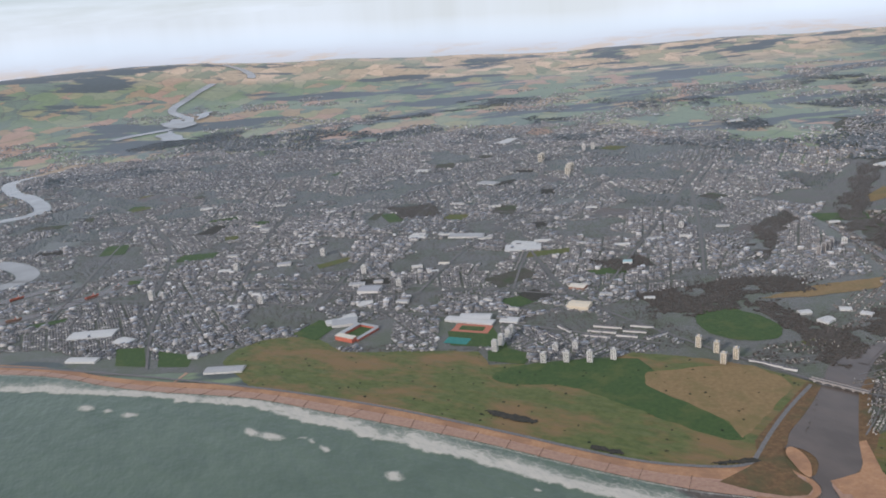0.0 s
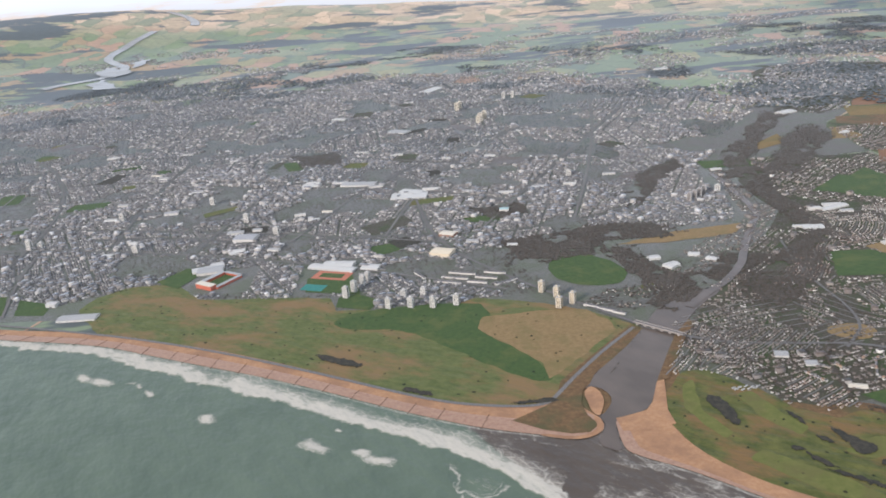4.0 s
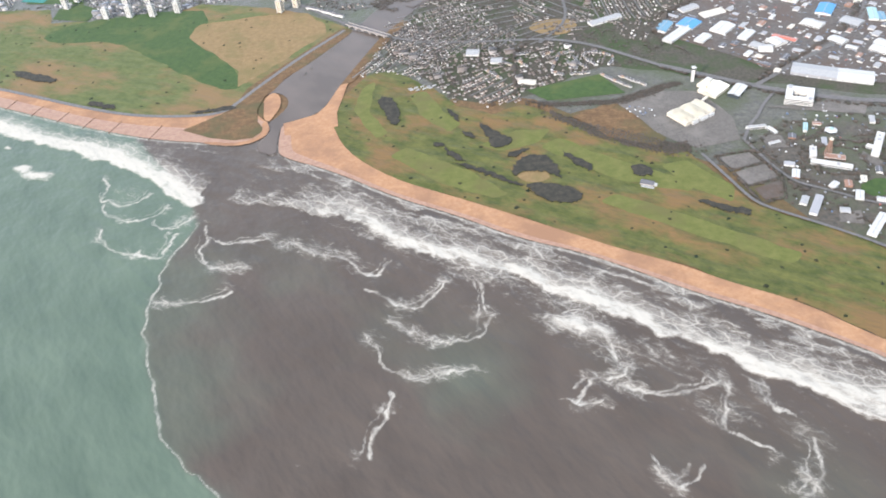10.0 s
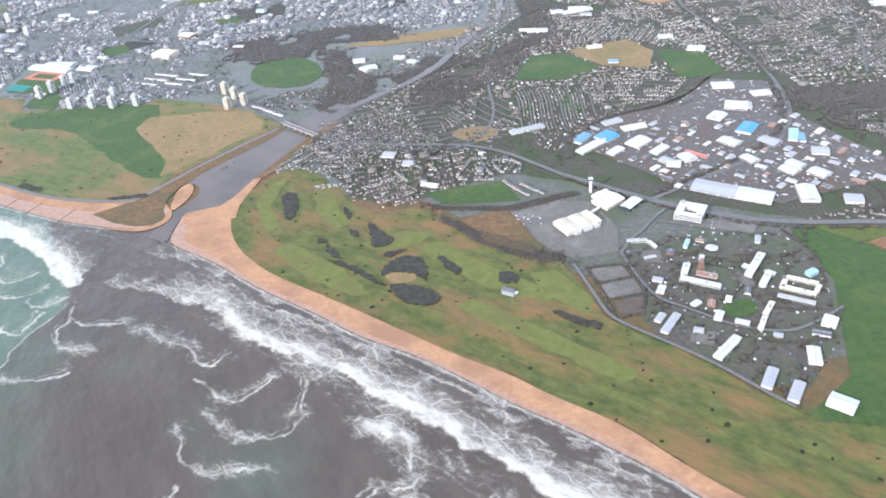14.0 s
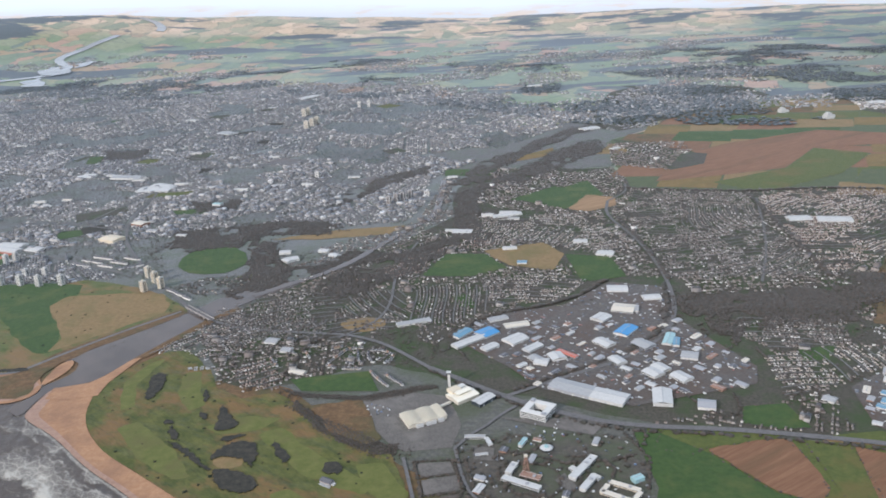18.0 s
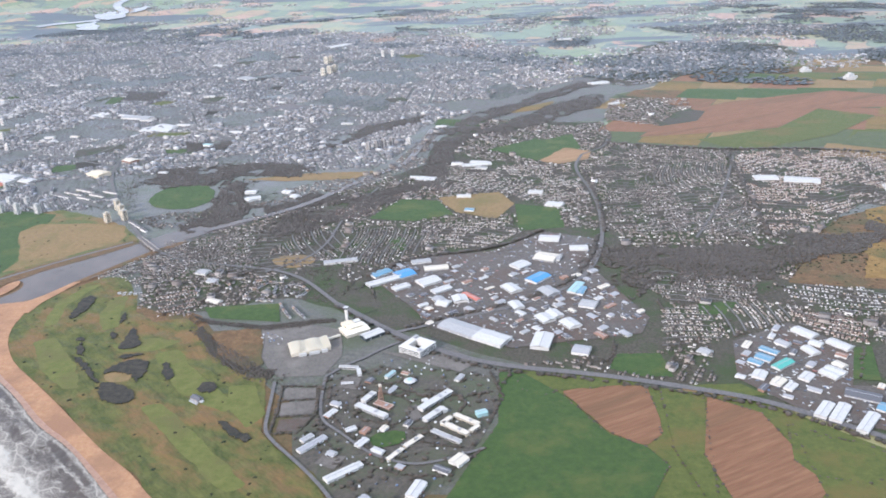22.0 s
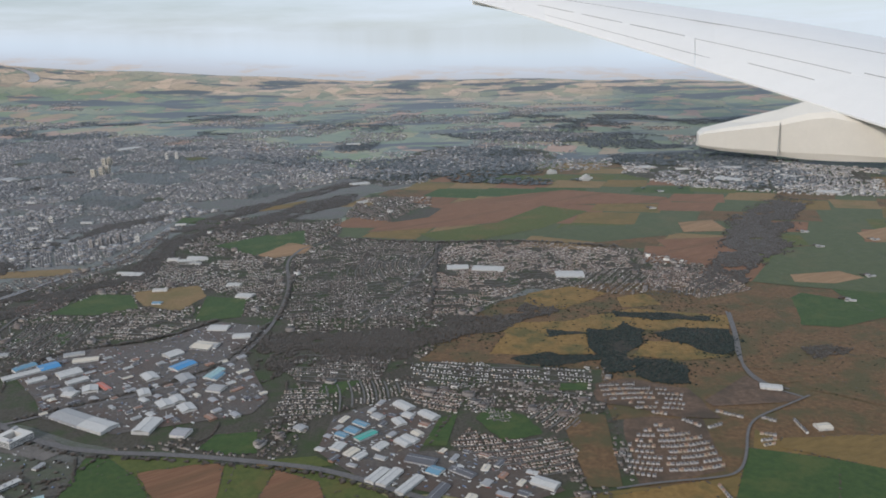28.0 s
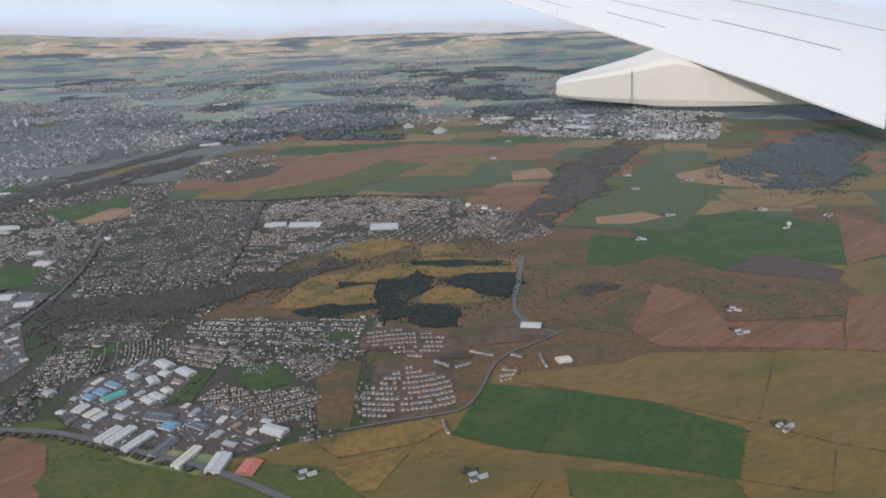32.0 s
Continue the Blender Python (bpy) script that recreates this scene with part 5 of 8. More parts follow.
# ---- woods ----
WOODS = {
    "wood.040": ([(397, 492), (430, 483), (465, 480), (508, 496), (512, 489), (468, 472), (430, 478), (414, 479)], "tree", 1.7),
    "wood.041": ([(412, 477), (431, 454), (466, 434), (485, 418), (494, 419), (493, 407), (479, 406), (453, 421), (430, 443), (413, 464)], "tree", 1.7),
    "wood.020": ([(1001, 654), (1020, 647), (1036, 664), (1049, 645), (1039, 612), (1024, 593), (1021, 553), (1000, 554), (996, 581)], "conifer", 2.6),
    "wood.021": ([(1055, 639), (1084, 650), (1129, 645), (1113, 586), (1091, 592), (1069, 615)], "conifer", 2.6),
    "wood.022": ([(1035, 698), (1070, 693), (1122, 677), (1119, 664), (1078, 675), (1035, 681)], "conifer", 2.6),
    "wood.023": ([(1022, 580), (1049, 573), (1066, 563), (1055, 529), (1033, 530), (1019, 544)], "conifer", 2.6),
    "wood.024": ([(923, 587), (956, 593), (997, 588), (995, 575), (955, 568), (925, 575)], "conifer", 2.6),
    "wood.025": ([(964, 649), (994, 643), (1001, 636), (963, 633)], "conifer", 2.6),
    "wood.030": ([(167, 885), (228, 901), (291, 916), (351, 911), (361, 853), (283, 865), (222, 841), (183, 817)], "tree", 3.6),
    "wood.031": ([(338, 1028), (401, 1148), (453, 1193), (453, 1143), (407, 1100), (359, 983)], "tree", 3.6),
    "wood.032": ([(-168, 1414), (-92, 1421), (-72, 1337), (-136, 1334)], "tree", 3.6),
    "wood.001": ([(721, 639), (755, 645), (826, 657), (843, 620), (846, 582), (812, 571), (746, 586), (738, 551), (727, 586)], "tree", 3.0),
    "wood.002": ([(867, 694), (932, 691), (951, 724), (988, 709), (930, 667), (923, 648), (877, 647)], "tree", 3.0),
    "wood.003": ([(1293, 1117), (1398, 1231), (1433, 1195), (1316, 993), (1282, 904), (1241, 884), (1180, 832)], "tree", 3.2),
    "wood.004": ([(1505, 1059), (1662, 1179), (1775, 1259), (1806, 1163), (1586, 890), (1499, 896), (1488, 1004)], "hazewood", 3.4),
    "wood.005": ([(302, 662), (355, 712), (415, 752), (446, 784), (406, 806), (367, 756), (311, 744), (295, 683)], "tree", 3.2),
    "wood.006": ([(182, 828), (246, 873), (311, 835), (334, 726), (297, 713), (300, 764), (270, 820), (216, 812)], "tree", 3.4),
    "wood.007": ([(489, 1097), (570, 1271), (674, 1445), (736, 1458), (626, 1304), (552, 1155), (514, 1061)], "tree", 3.4),
    "wood.008": ([(1199, 857), (1247, 879), (1313, 958), (1299, 959), (1318, 1131), (1172, 835)], "tree", 4.0),
    "wood.009": ([(713, 654), (761, 651), (895, 668), (874, 618), (809, 611), (748, 620), (717, 604)], "tree", 3.2),
    "wood.011": ([(384, 710), (430, 756), (483, 819), (505, 850), (516, 808), (479, 738), (428, 678), (406, 661)], "tree", 3.2),
    "wood.012": ([(510, 828), (500, 920), (494, 1001), (490, 1079), (529, 1147), (554, 1091), (529, 999), (528, 918), (534, 807)], "tree", 3.6),
    "wood.013": ([(554, 1091), (636, 1239), (705, 1326), (716, 1254), (643, 1156), (588, 1071)], "tree", 3.4),
    "wood.014": ([(1133, 783), (1180, 832), (1234, 886), (1231, 846), (1185, 794), (1139, 749)], "tree", 3.6),
    "wood.016": ([(1166, 596), (1194, 605), (1211, 594), (1174, 573)], "tree", 3.0),
    "wood.019": ([(140, 1020), (200, 1040), (215, 985), (160, 975)], "tree", 4.0),
}
for k, (key, (pts, mat_, step)) in enumerate(WOODS.items()):
    pts = ragged(pts, 9.0, 5.0, 60 + k) if mat_ == "conifer" else ragged(ragged(pts, 22.0, 11.0 if step > 2 else 2.0, 160 + k), 6.0, 4.0 if step > 2 else 1.5, 60 + k)
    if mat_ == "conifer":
        zone("woodland_floor", pts, "floor", 0.80 + 0.004 * k, "dark ground sheet under the trees", 0)
    mid_ = np.mean(pts, axis=0)
    fringe = [tuple(mid_ + (np.array(p) - mid_) * 1.22) for p in pts]
    wood("scattered_trees", fringe, "single bare trees round the edge of a wood", mat_, step * 0.9, step * 0.34, step * 0.5 + 0.3, 0.30, gaps=0.34)
    wood("woodland", pts, "dark bare winter woodland" if mat_ == "tree" else "dark green conifer plantation", mat_, step * 0.50, step * 0.36, step * 0.34 + 0.35, gaps=0.0 if step < 2 else 0.24 if mat_ == "tree" else 0.20)

GORSE = [[(293, 519), (299, 490), (304, 477), (309, 485), (306, 513), (300, 520)], [(362, 472), (370, 460), (383, 444), (379, 436), (367, 435), (366, 450)], [(377, 413), (391, 424), (404, 419), (407, 389), (400, 402), (385, 407), (377, 399)],
         [(382, 393), (396, 391), (408, 385), (418, 372), (403, 367), (388, 378)], [(411, 425), (418, 419), (429, 401), (425, 396), (414, 413)], [(335, 444), (341, 438), (350, 426), (347, 423), (337, 436)],
         [(337, 426), (351, 415), (372, 396), (384, 388), (372, 401), (352, 419)], [(341, 495), (346, 479), (351, 471), (349, 486)], [(375, 427), (392, 433), (391, 427), (378, 421)], [(478, 358), (494, 349), (507, 342), (504, 336), (490, 344)],
         [(449, 400), (462, 396), (465, 386), (452, 386)], [(158, 530), (183, 534), (188, 524), (149, 529)], [(-17, 638), (30, 613), (29, 602), (-4, 619)], [(330, 452), (337, 448), (336, 443), (329, 446)], [(352, 462), (359, 455), (357, 449), (351, 455)], [(70, 566), (92, 552), (90, 547), (66, 560)]]
for k, pts in enumerate(GORSE):
    pts = ragged(rounded(pts, 1), 1.6, 1.7, 40 + k)
    zone("thicket_floor", pts, "floor", 0.9 + 0.003 * k, "dark ground sheet under the gorse", 0)
    wood("gorse_thicket", pts, "dark green gorse thicket on the links", "gorse", 0.85, 0.55, 0.6, 0.9)
for pts, step, keep in ((ZONES["golf_links"][0], 7.0, 0.10), (ZONES["links"][0], 8.0, 0.10), (ZONES["heath.001"][0], 4.0, 0.30), (ZONES["moor.003"][0], 4.5, 0.22), (ZONES["scrub.001"][0], 4.0, 0.3), (ZONES["moor.002"][0], 5.0, 0.12), ([(850, 590), (860, 640), (950, 770), (1060, 770), (1130, 740), (1150, 690), (1130, 560), (1060, 540), (1000, 555)], 4.0, 0.30)):
    wood("scattered_scrub", pts, "scattered low dark scrub", "gorse", step, 1.2, 0.7, keep)


# ---- houses ----
def estate(pts, angle, row, gap, w=1.55, d=1.25, h=0.95, rise=0.55, walls="walls", roofs="roofs", label="rows of small pale suburban houses", bend=0.25, keep=0.88, trees=0.8, cell=62, wander=1.0):
    """Rows of houses along bending streets in small neighbourhoods, each turned its own way."""
    x0, x1, y0, y1 = min(p[0] for p in pts), max(p[0] for p in pts), min(p[1] for p in pts), max(p[1] for p in pts)
    seeds = max(1, int((x1 - x0) * (y1 - y0) / cell ** 2))
    sx, sy = x0 + (x1 - x0) * rng.random(seeds), y0 + (y1 - y0) * rng.random(seeds)
    turns = angle + wander * rng.choice([-55, -20, 0, 0, 18, 40, 90], seeds)
    size = cell * 1.5
    found = []
    bm = bmesh.new()
    for c in range(seeds):
        ca, sa = math.cos(radians(turns[c])), math.sin(radians(turns[c]))
        ph, sway = rng.random() * 6, bend * (18 + 34 * rng.random())

        def here(px, py):
            near_ = np.argmin((px[:, None] - sx) ** 2 + (py[:, None] - sy) ** 2, axis=1) == c
            return near_ & inside(px, py, pts)
        u, v = np.meshgrid(np.arange(-size, size, gap), np.arange(-size, size, row))
        u, v = u.ravel(), v.ravel()
        side = np.where((np.round((v + size) / row) % 2) == 0, -row * 0.14, row * 0.14)
        v2 = v + side + sway * np.sin(u / 30 + ph) + (rng.random(u.size) - 0.5) * 0.9
        u2 = u + (rng.random(u.size) - 0.5) * gap * 0.55
        x, y = sx[c] + u2 * ca - v2 * sa, sy[c] + u2 * sa + v2 * ca
        k = here(x, y) & (rng.random(u.size) < keep) & ((wander < 1) | (fbm(x, y, 0.03, 77, 3) < 0.64) & (fbm(x, y, 0.09, 79, 2) < 0.66))
        a = radians(turns[c]) + np.arctan(sway / 30 * np.cos(u / 30 + ph))
        found.append(np.stack((x[k], y[k], a[k]), 1))
        for v0 in np.arange(-size, size, row)[1::2] - row * 0.5:
            us = np.arange(-size, size, 3.0)
            vs = v0 + sway * np.sin(us / 30 + ph)
            lx, ly = sx[c] + us * ca - vs * sa, sy[c] + us * sa + vs * ca
            ok = here(lx, ly)
            run = []
            for q in range(len(us)):
                if ok[q]:
                    run.append((float(lx[q]), float(ly[q])))
                if (not ok[q] or q == len(us) - 1) and run:
                    if len(run) > 2:
                        ribbon(run, 1.3, 0.80, bm)
                    run = []
    lone("streets", bm, "street", "narrow grey residential streets", "road", "structure")
    g = np.concatenate(found)
    n = len(g)
    turn = g[:, 2] + np.where(rng.random(n) < 0.15, np.pi / 2, 0) + (rng.random(n) - 0.5) * 0.15
    f = 0.75 + 0.7 * rng.random(n) ** 2
    houses("houses", g[:, 0], g[:, 1], w * f, d * (0.85 + 0.3 * rng.random(n)), h * (0.85 + 0.35 * rng.random(n)), rise * (0.8 + 0.5 * rng.random(n)), turn, walls, roofs, label)
    if trees:
        tx, ty = scatter(pts, 3.4, 1.0)
        thick = fbm(tx, ty, 0.045, 91, 3)
        k = rng.random(len(tx)) < trees * np.clip((thick - 0.36) * 3.6, 0.12, 1.3)
        tx, ty = tx[k], ty[k]
        m = len(tx)
        clumps("garden_trees", tx, ty, 0.5 + 0.9 * rng.random(m), 0.8 + 1.2 * rng.random(m), "tree", "bare garden trees between the houses")


BLOCKED = [v[0] for v in ZONES.values()] + [v[0] for v in WOODS.values()] + [RIVER]
FAR_RIVER = [[(-873, 1257), (-798, 1239), (-744, 1210), (-695, 1153), (-710, 1109), (-772, 1094)], [(-1104, 1506), (-984, 1564), (-934, 1600), (-929, 1655), (-1036, 1798), (-1124, 1870), (-1218, 2015), (-1199, 2077), (-1159, 2136), (-1137, 2205)], [(-682, 927), (-633, 950), (-598, 969), (-563, 1007), (-529, 1056), (-517, 1097)], [(-748, 1010), (-679, 1031), (-649, 1066), (-603, 1089)]]
LANES = [v[0] for v in ROADS.values()]


def free(x, y, extra=()):
    """Which plan points lie on no field, wood, river, yard or road."""
    ok = np.ones(x.shape, bool)
    for pts in BLOCKED + list(extra):
        ok &= ~inside(x, y, pts)
    for line in LANES:
        ok &= away(x, y, curve(line, 1)) > 4.5
    for line in FAR_RIVER:
        ok &= away(x, y, curve(line, 1)) > 19
    return ok


def city(pts, seeds, row, gap, label, walls="granite", roofs="cityroofs", keep=0.80, bigs=0.05, extra=(), trees=9, tree_keep=0.75, reach=260, hole=0.60, crowns="tree"):
    """Dense town: districts of terraces and larger blocks, each with its own street direction."""
    x0, x1, y0, y1 = min(p[0] for p in pts), max(p[0] for p in pts), min(p[1] for p in pts), max(p[1] for p in pts)
    sx, sy = x0 + (x1 - x0) * rng.random(seeds), y0 + (y1 - y0) * rng.random(seeds)
    ang = rng.choice([-22, -15, 5, 30, 42, 60], seeds) + 8 * (rng.random(seeds) - 0.5)
    out = []
    for k in range(seeds):
        u, v = np.meshgrid(np.arange(-reach, reach, gap), np.arange(-reach, reach, row))
        street_gap = (np.round(u / gap).astype(int) % 9 == 0).ravel()
        sway = row * (1 + 3 * rng.random()) * np.sin(u.ravel() / (60 + 60 * rng.random()) + 6 * rng.random())
        pair = np.where(np.round(v.ravel() / row).astype(int) % 2 == 0, 0.16, -0.16) * row
        u, v = u.ravel() + (rng.random(u.size) - 0.5) * gap * 0.15, v.ravel() + sway + pair + (rng.random(u.size) - 0.5) * row * 0.10
        c, s = math.cos(radians(ang[k])), math.sin(radians(ang[k]))
        x, y = sx[k] + u * c - v * s, sy[k] + u * s + v * c
        near_k = np.argmin((x[:, None] - sx) ** 2 + (y[:, None] - sy) ** 2, axis=1) == k
        ok = near_k & inside(x, y, pts) & ~street_gap
        ok &= (fbm(x, y, 0.012, 201, 3) < hole) & (rng.random(x.size) < keep)
        x, y = x[ok], y[ok]
        ok = free(x, y, extra)
        out.append(np.stack((x[ok], y[ok], np.full(ok.sum(), radians(ang[k]))), 1))
    a = np.concatenate(out)
    n = len(a)
    district = fbm(a[:, 0], a[:, 1], 0.008, 303, 3)
    big = rng.random(n) < bigs * np.clip((district - 0.36) * 7, 0.15, 2.4)
    w = np.where(big, 4.0 + 4.5 * rng.random(n), gap * (0.60 + 0.45 * rng.random(n)))
    d = np.where(big, 3.0 + 3 * rng.random(n), 0.24 * row + 0.35 * rng.random(n))
    low = min(1.0, 0.25 + gap / 6.0)
    h = np.where(big, 1.8 + 2.6 * rng.random(n), low * (1.3 + 1.0 * rng.random(n)))
    rise = np.where(big, 0.15, 0.75 * low)
    rot = a[:, 2] + np.where(rng.random(n) < 0.10, np.pi / 2, 0)
    houses("town_buildings", a[:, 0], a[:, 1], w, d, h, rise, rot, walls, roofs, label, "buildings")
    tx, ty = scatter(pts, trees, tree_keep)
    groves = np.clip((fbm(tx, ty, 0.012, 201, 3) - hole + 0.03) * 14, 0, 0.8)
    ok = free(tx, ty, extra) & (rng.random(len(tx)) < np.maximum(groves, np.clip((fbm(tx, ty, 0.013, 404, 4) - 0.34) * 5.5, 0.14, 1)))
    tx, ty = tx[ok], ty[ok]
    m = len(tx)
    f = trees / 9
    clumps("town_trees", tx, ty, f * (1.2 + 1.6 * rng.random(m)), f * (1.6 + 1.6 * rng.random(m)), crowns, "bare trees among the streets")


CITY_NEAR = [(-610, 850), (-470, 825), (-320, 800), (-250, 815), (-190, 795), (-90, 770), (-30, 745), (30, 728), (60, 700), (130, 735), (200, 735), (225, 735), (190, 830), (290, 880), (450, 890), (455, 1050), (470, 1120), (520, 1220), (300, 1330), (0, 1350), (-700, 1350), (-900, 1050)]
CITY_FAR = [(-900, 1050), (-700, 1350), (0, 1350), (300, 1330), (520, 1220), (640, 1420), (720, 1560), (560, 1900), (200, 2250), (-300, 2200), (-800, 2350), (-1500, 2100), (-1700, 1500)]
CITY_NEAR, CITY_FAR = ragged(CITY_NEAR, 40.0, 20.0, 81), ragged(CITY_FAR, 70.0, 110.0, 82)
city(CITY_NEAR, 70, 4.3, 3.1, "grey granite terraces and blocks of the old town", extra=([(-190, 795), (-112, 795), (-112, 868), (-190, 868)], [(-60, 772), (8, 772), (8, 868), (-60, 868)]), keep=0.90, hole=0.60, trees=3.8, tree_keep=0.9)
# tree crowns of the far town take the haze-tinted copy
city(CITY_FAR, 110, 5.6, 4.6, "distant grey town of terraces and blocks", hole=0.59, trees=5.2, tree_keep=0.95, crowns="hazewood")
ESTATES = [
    ([(330, 590), (300, 640), (330, 668), (390, 680), (470, 680), (480, 600), (420, 575), (355, 575)], 30, 6.4, 4.3),
    ([(352, 520), (372, 488), (396, 492), (398, 525), (372, 540)], 40, 6.2, 3.9),
    ([(480, 600), (480, 690), (560, 690), (560, 640), (520, 600)], 60, 6.4, 4.1),
    ([(545, 640), (540, 700), (620, 715), (640, 690), (610, 645)], 75, 6.4, 4.1),
    ([(410, 700), (470, 780), (530, 830), (560, 800), (500, 785), (475, 715)], 20, 6.4, 4.1),
    ([(490, 840), (540, 900), (640, 920), (690, 860), (690, 770), (630, 780), (600, 815), (540, 805)], 15, 6.6, 4.3),
    ([(715, 690), (715, 820), (705, 930), (730, 1010), (860, 975), (850, 860), (850, 690)], 8, 6.4, 4.1),
    ([(860, 690), (865, 975), (960, 985), (1080, 940), (1100, 860), (960, 800), (940, 750)], 4, 6.4, 4.1),
    ([(730, 580), (750, 600), (830, 590), (820, 545), (760, 540)], 25, 6.2, 4.1),
    ([(745, 470), (750, 530), (810, 545), (850, 540), (835, 515), (790, 485)], 12, 6.2, 3.9),
]
for k, (pts, ang_, row_, gap_) in enumerate(ESTATES):
    estate(pts, ang_, row_ * 0.72, gap_ * 0.58, walls=("walls", "suburbwalls")[k % 2], roofs=("roofs", "redroofs", "roofs")[k % 3], trees=0.5)
estate([(272, 552), (288, 580), (304, 615), (322, 642), (340, 620), (352, 580), (345, 545), (325, 540), (300, 560)], 58, 4.4, 2.4, walls="suburbwalls", label="old village houses above the river bank", cell=45, bend=0.15, trees=0.6)
WHITE_ROWS, BROWN_ROWS = "tight rows of white suburban houses", "rows of houses with brown tiled roofs"
estate([(841, 574), (863, 580), (902, 576), (910, 567), (906, 537), (885, 525), (860, 539), (846, 551)], -6, 5.4, 2.7, label=WHITE_ROWS, walls="whitewalls", roofs="newroofs", h=0.75, cell=120, wander=0.0, bend=0.12, trees=0.4, keep=0.80)
estate([(908, 567), (987, 560), (983, 533), (924, 534), (907, 540)], -5, 5.4, 2.7, label=WHITE_ROWS, walls="whitewalls", roofs="newroofs", h=0.75, cell=120, wander=0.0, bend=0.10, trees=0.4, keep=0.80)
estate([(905, 529), (971, 515), (969, 504), (924, 518)], -11, 4.6, 2.45, label=WHITE_ROWS, walls="suburbwalls", roofs="newroofs", cell=120, wander=0.0, bend=0.05, trees=0.25, keep=0.94)
estate([(840, 531), (868, 528), (884, 512), (879, 481), (855, 496), (838, 513)], -20, 4.4, 2.3, walls="suburbwalls", roofs="redroofs", label=BROWN_ROWS, cell=120, wander=0.0, bend=0.10, trees=0.2, keep=0.94)
estate([(884, 513), (907, 507), (906, 484), (888, 487)], -12, 4.6, 2.45, walls="suburbwalls", roofs="newroofs", label=WHITE_ROWS, cell=90, wander=0.0, bend=0.15, trees=0.3)
estate([(899, 487), (917, 487), (916, 470), (900, 470)], 5, 4.6, 2.45, walls="suburbwalls", roofs="newroofs", label=WHITE_ROWS, cell=90, wander=0.0, bend=0.15, trees=0.3)
estate([(921, 502), (967, 495), (962, 464), (944, 451), (927, 476)], 62, 4.6, 2.45, walls="suburbwalls", roofs="redroofs", label=BROWN_ROWS, cell=70, wander=0.3, bend=0.2, trees=0.3)
estate([(872, 437), (886, 461), (906, 445), (928, 444), (941, 447), (956, 433), (948, 402), (929, 395), (904, 411)], -35, 4.4, 2.2, walls="suburbwalls", roofs="redroofs", label=BROWN_ROWS, cell=60, wander=0.5, bend=0.2, trees=0.3, keep=0.95)
estate([(1085, 770), (1095, 850), (1180, 850), (1190, 760), (1130, 735)], 35, 3.9, 2.1, walls="suburbwalls", roofs="redroofs", label="rows of houses with brown tiled roofs")
estate([(232, 702), (285, 672), (330, 715), (318, 742), (296, 735), (262, 728)], 40, 6.0, 4.0, walls="suburbwalls", keep=0.5, trees=1.1)
SUBURB = [(300, 600), (330, 668), (300, 760), (460, 900), (480, 1120), (560, 1160), (720, 1140), (730, 1020), (860, 980), (960, 990), (1090, 950), (1180, 850), (1190, 760), (1110, 740), (960, 780), (860, 640), (860, 590), (1000, 560), (980, 380), (910, 362), (760, 420), (660, 435), (560, 480), (470, 530), (400, 500), (350, 500)]
city(SUBURB, 36, 4.3, 2.5, "scattered pale suburban houses among gardens", "walls", "roofs", 0.55, 0.02, [e[0] for e in ESTATES] + [[(505, 500), (512, 580), (600, 655), (650, 705), (725, 690), (728, 600), (765, 520), (745, 465), (650, 438), (555, 468)], [(772, 412), (778, 490), (834, 525), (885, 490), (950, 385), (905, 350)], [(840, 555), (850, 580), (930, 575), (995, 560), (990, 530), (925, 535), (860, 530)], [(870, 440), (885, 480), (910, 490), (960, 470), (955, 415), (915, 420)]], 4.2, 0.85, 160, 0.70)
CAMPUS = [(532, 425), (634, 430), (645, 400), (641, 368), (626, 315), (590, 272), (529, 345)]
tx, ty = scatter(CAMPUS, 5, 0.35)
clumps("office_trees", tx, ty, 0.9 + 0.9 * rng.random(len(tx)), 1.2 + 1.0 * rng.random(len(tx)), "tree", "dark trees and shrubs round the offices")
zone("office_grounds", [(532, 425), (634, 430), (645, 400), (641, 368), (626, 315), (590, 272), (520, 340)], "scrubfloor", 0.3, "brown grass and shrubs round the offices", 1)
zone("lawn", [(572, 350), (592, 359), (596, 346), (580, 338)], "lush", 0.7, "mown lawn among the offices", 1)
for q, bay in enumerate([[(539, 415), (553, 412), (553, 398), (541, 400)], [(556, 448), (580, 438), (615, 425), (625, 440), (606, 455), (597, 446), (570, 446)], [(594, 385), (600, 372), (596, 366), (588, 378)], [(553, 330), (566, 330), (562, 318), (550, 322)]]):
    zone("parking_bay", bay, "asphalt", 0.60 + 0.004 * q, "grey parking bay among the offices", 0)
# hamlets and scattered steadings thinning out beyond the town
fx, fy = scatter([(-2300, 1500), (-1500, 1500), (-700, 2000), (300, 1950), (700, 1500), (1200, 1350), (2300, 1300), (2700, 2600), (1500, 3300), (0, 3400), (-1500, 3300), (-2600, 2400)], 10.0, 0.75)
near_town = np.exp(-np.clip(away(fx, fy, CITY_FAR) - 40, 0, 9999) / 160)
fk = (fbm(fx, fy, 0.006, 611, 4) + 0.17 * near_town > 0.615) & free(fx, fy)
fx, fy = fx[fk], fy[fk]
fn = len(fx)
ob = houses("far_buildings", fx, fy, 3 + 9 * rng.random(fn) ** 3, 2.5 + 2.5 * rng.random(fn), 1.2 + 1.2 * rng.random(fn), np.full(fn, 0.8), 3 * rng.random(fn), "granite", "cityroofs", "scattered pale buildings of distant villages", "buildings")
spot = np.empty(len(ob.data.vertices) * 3)
ob.data.vertices.foreach_get("co", spot)
spot[2::3] += hills(spot[0::3], spot[1::3])
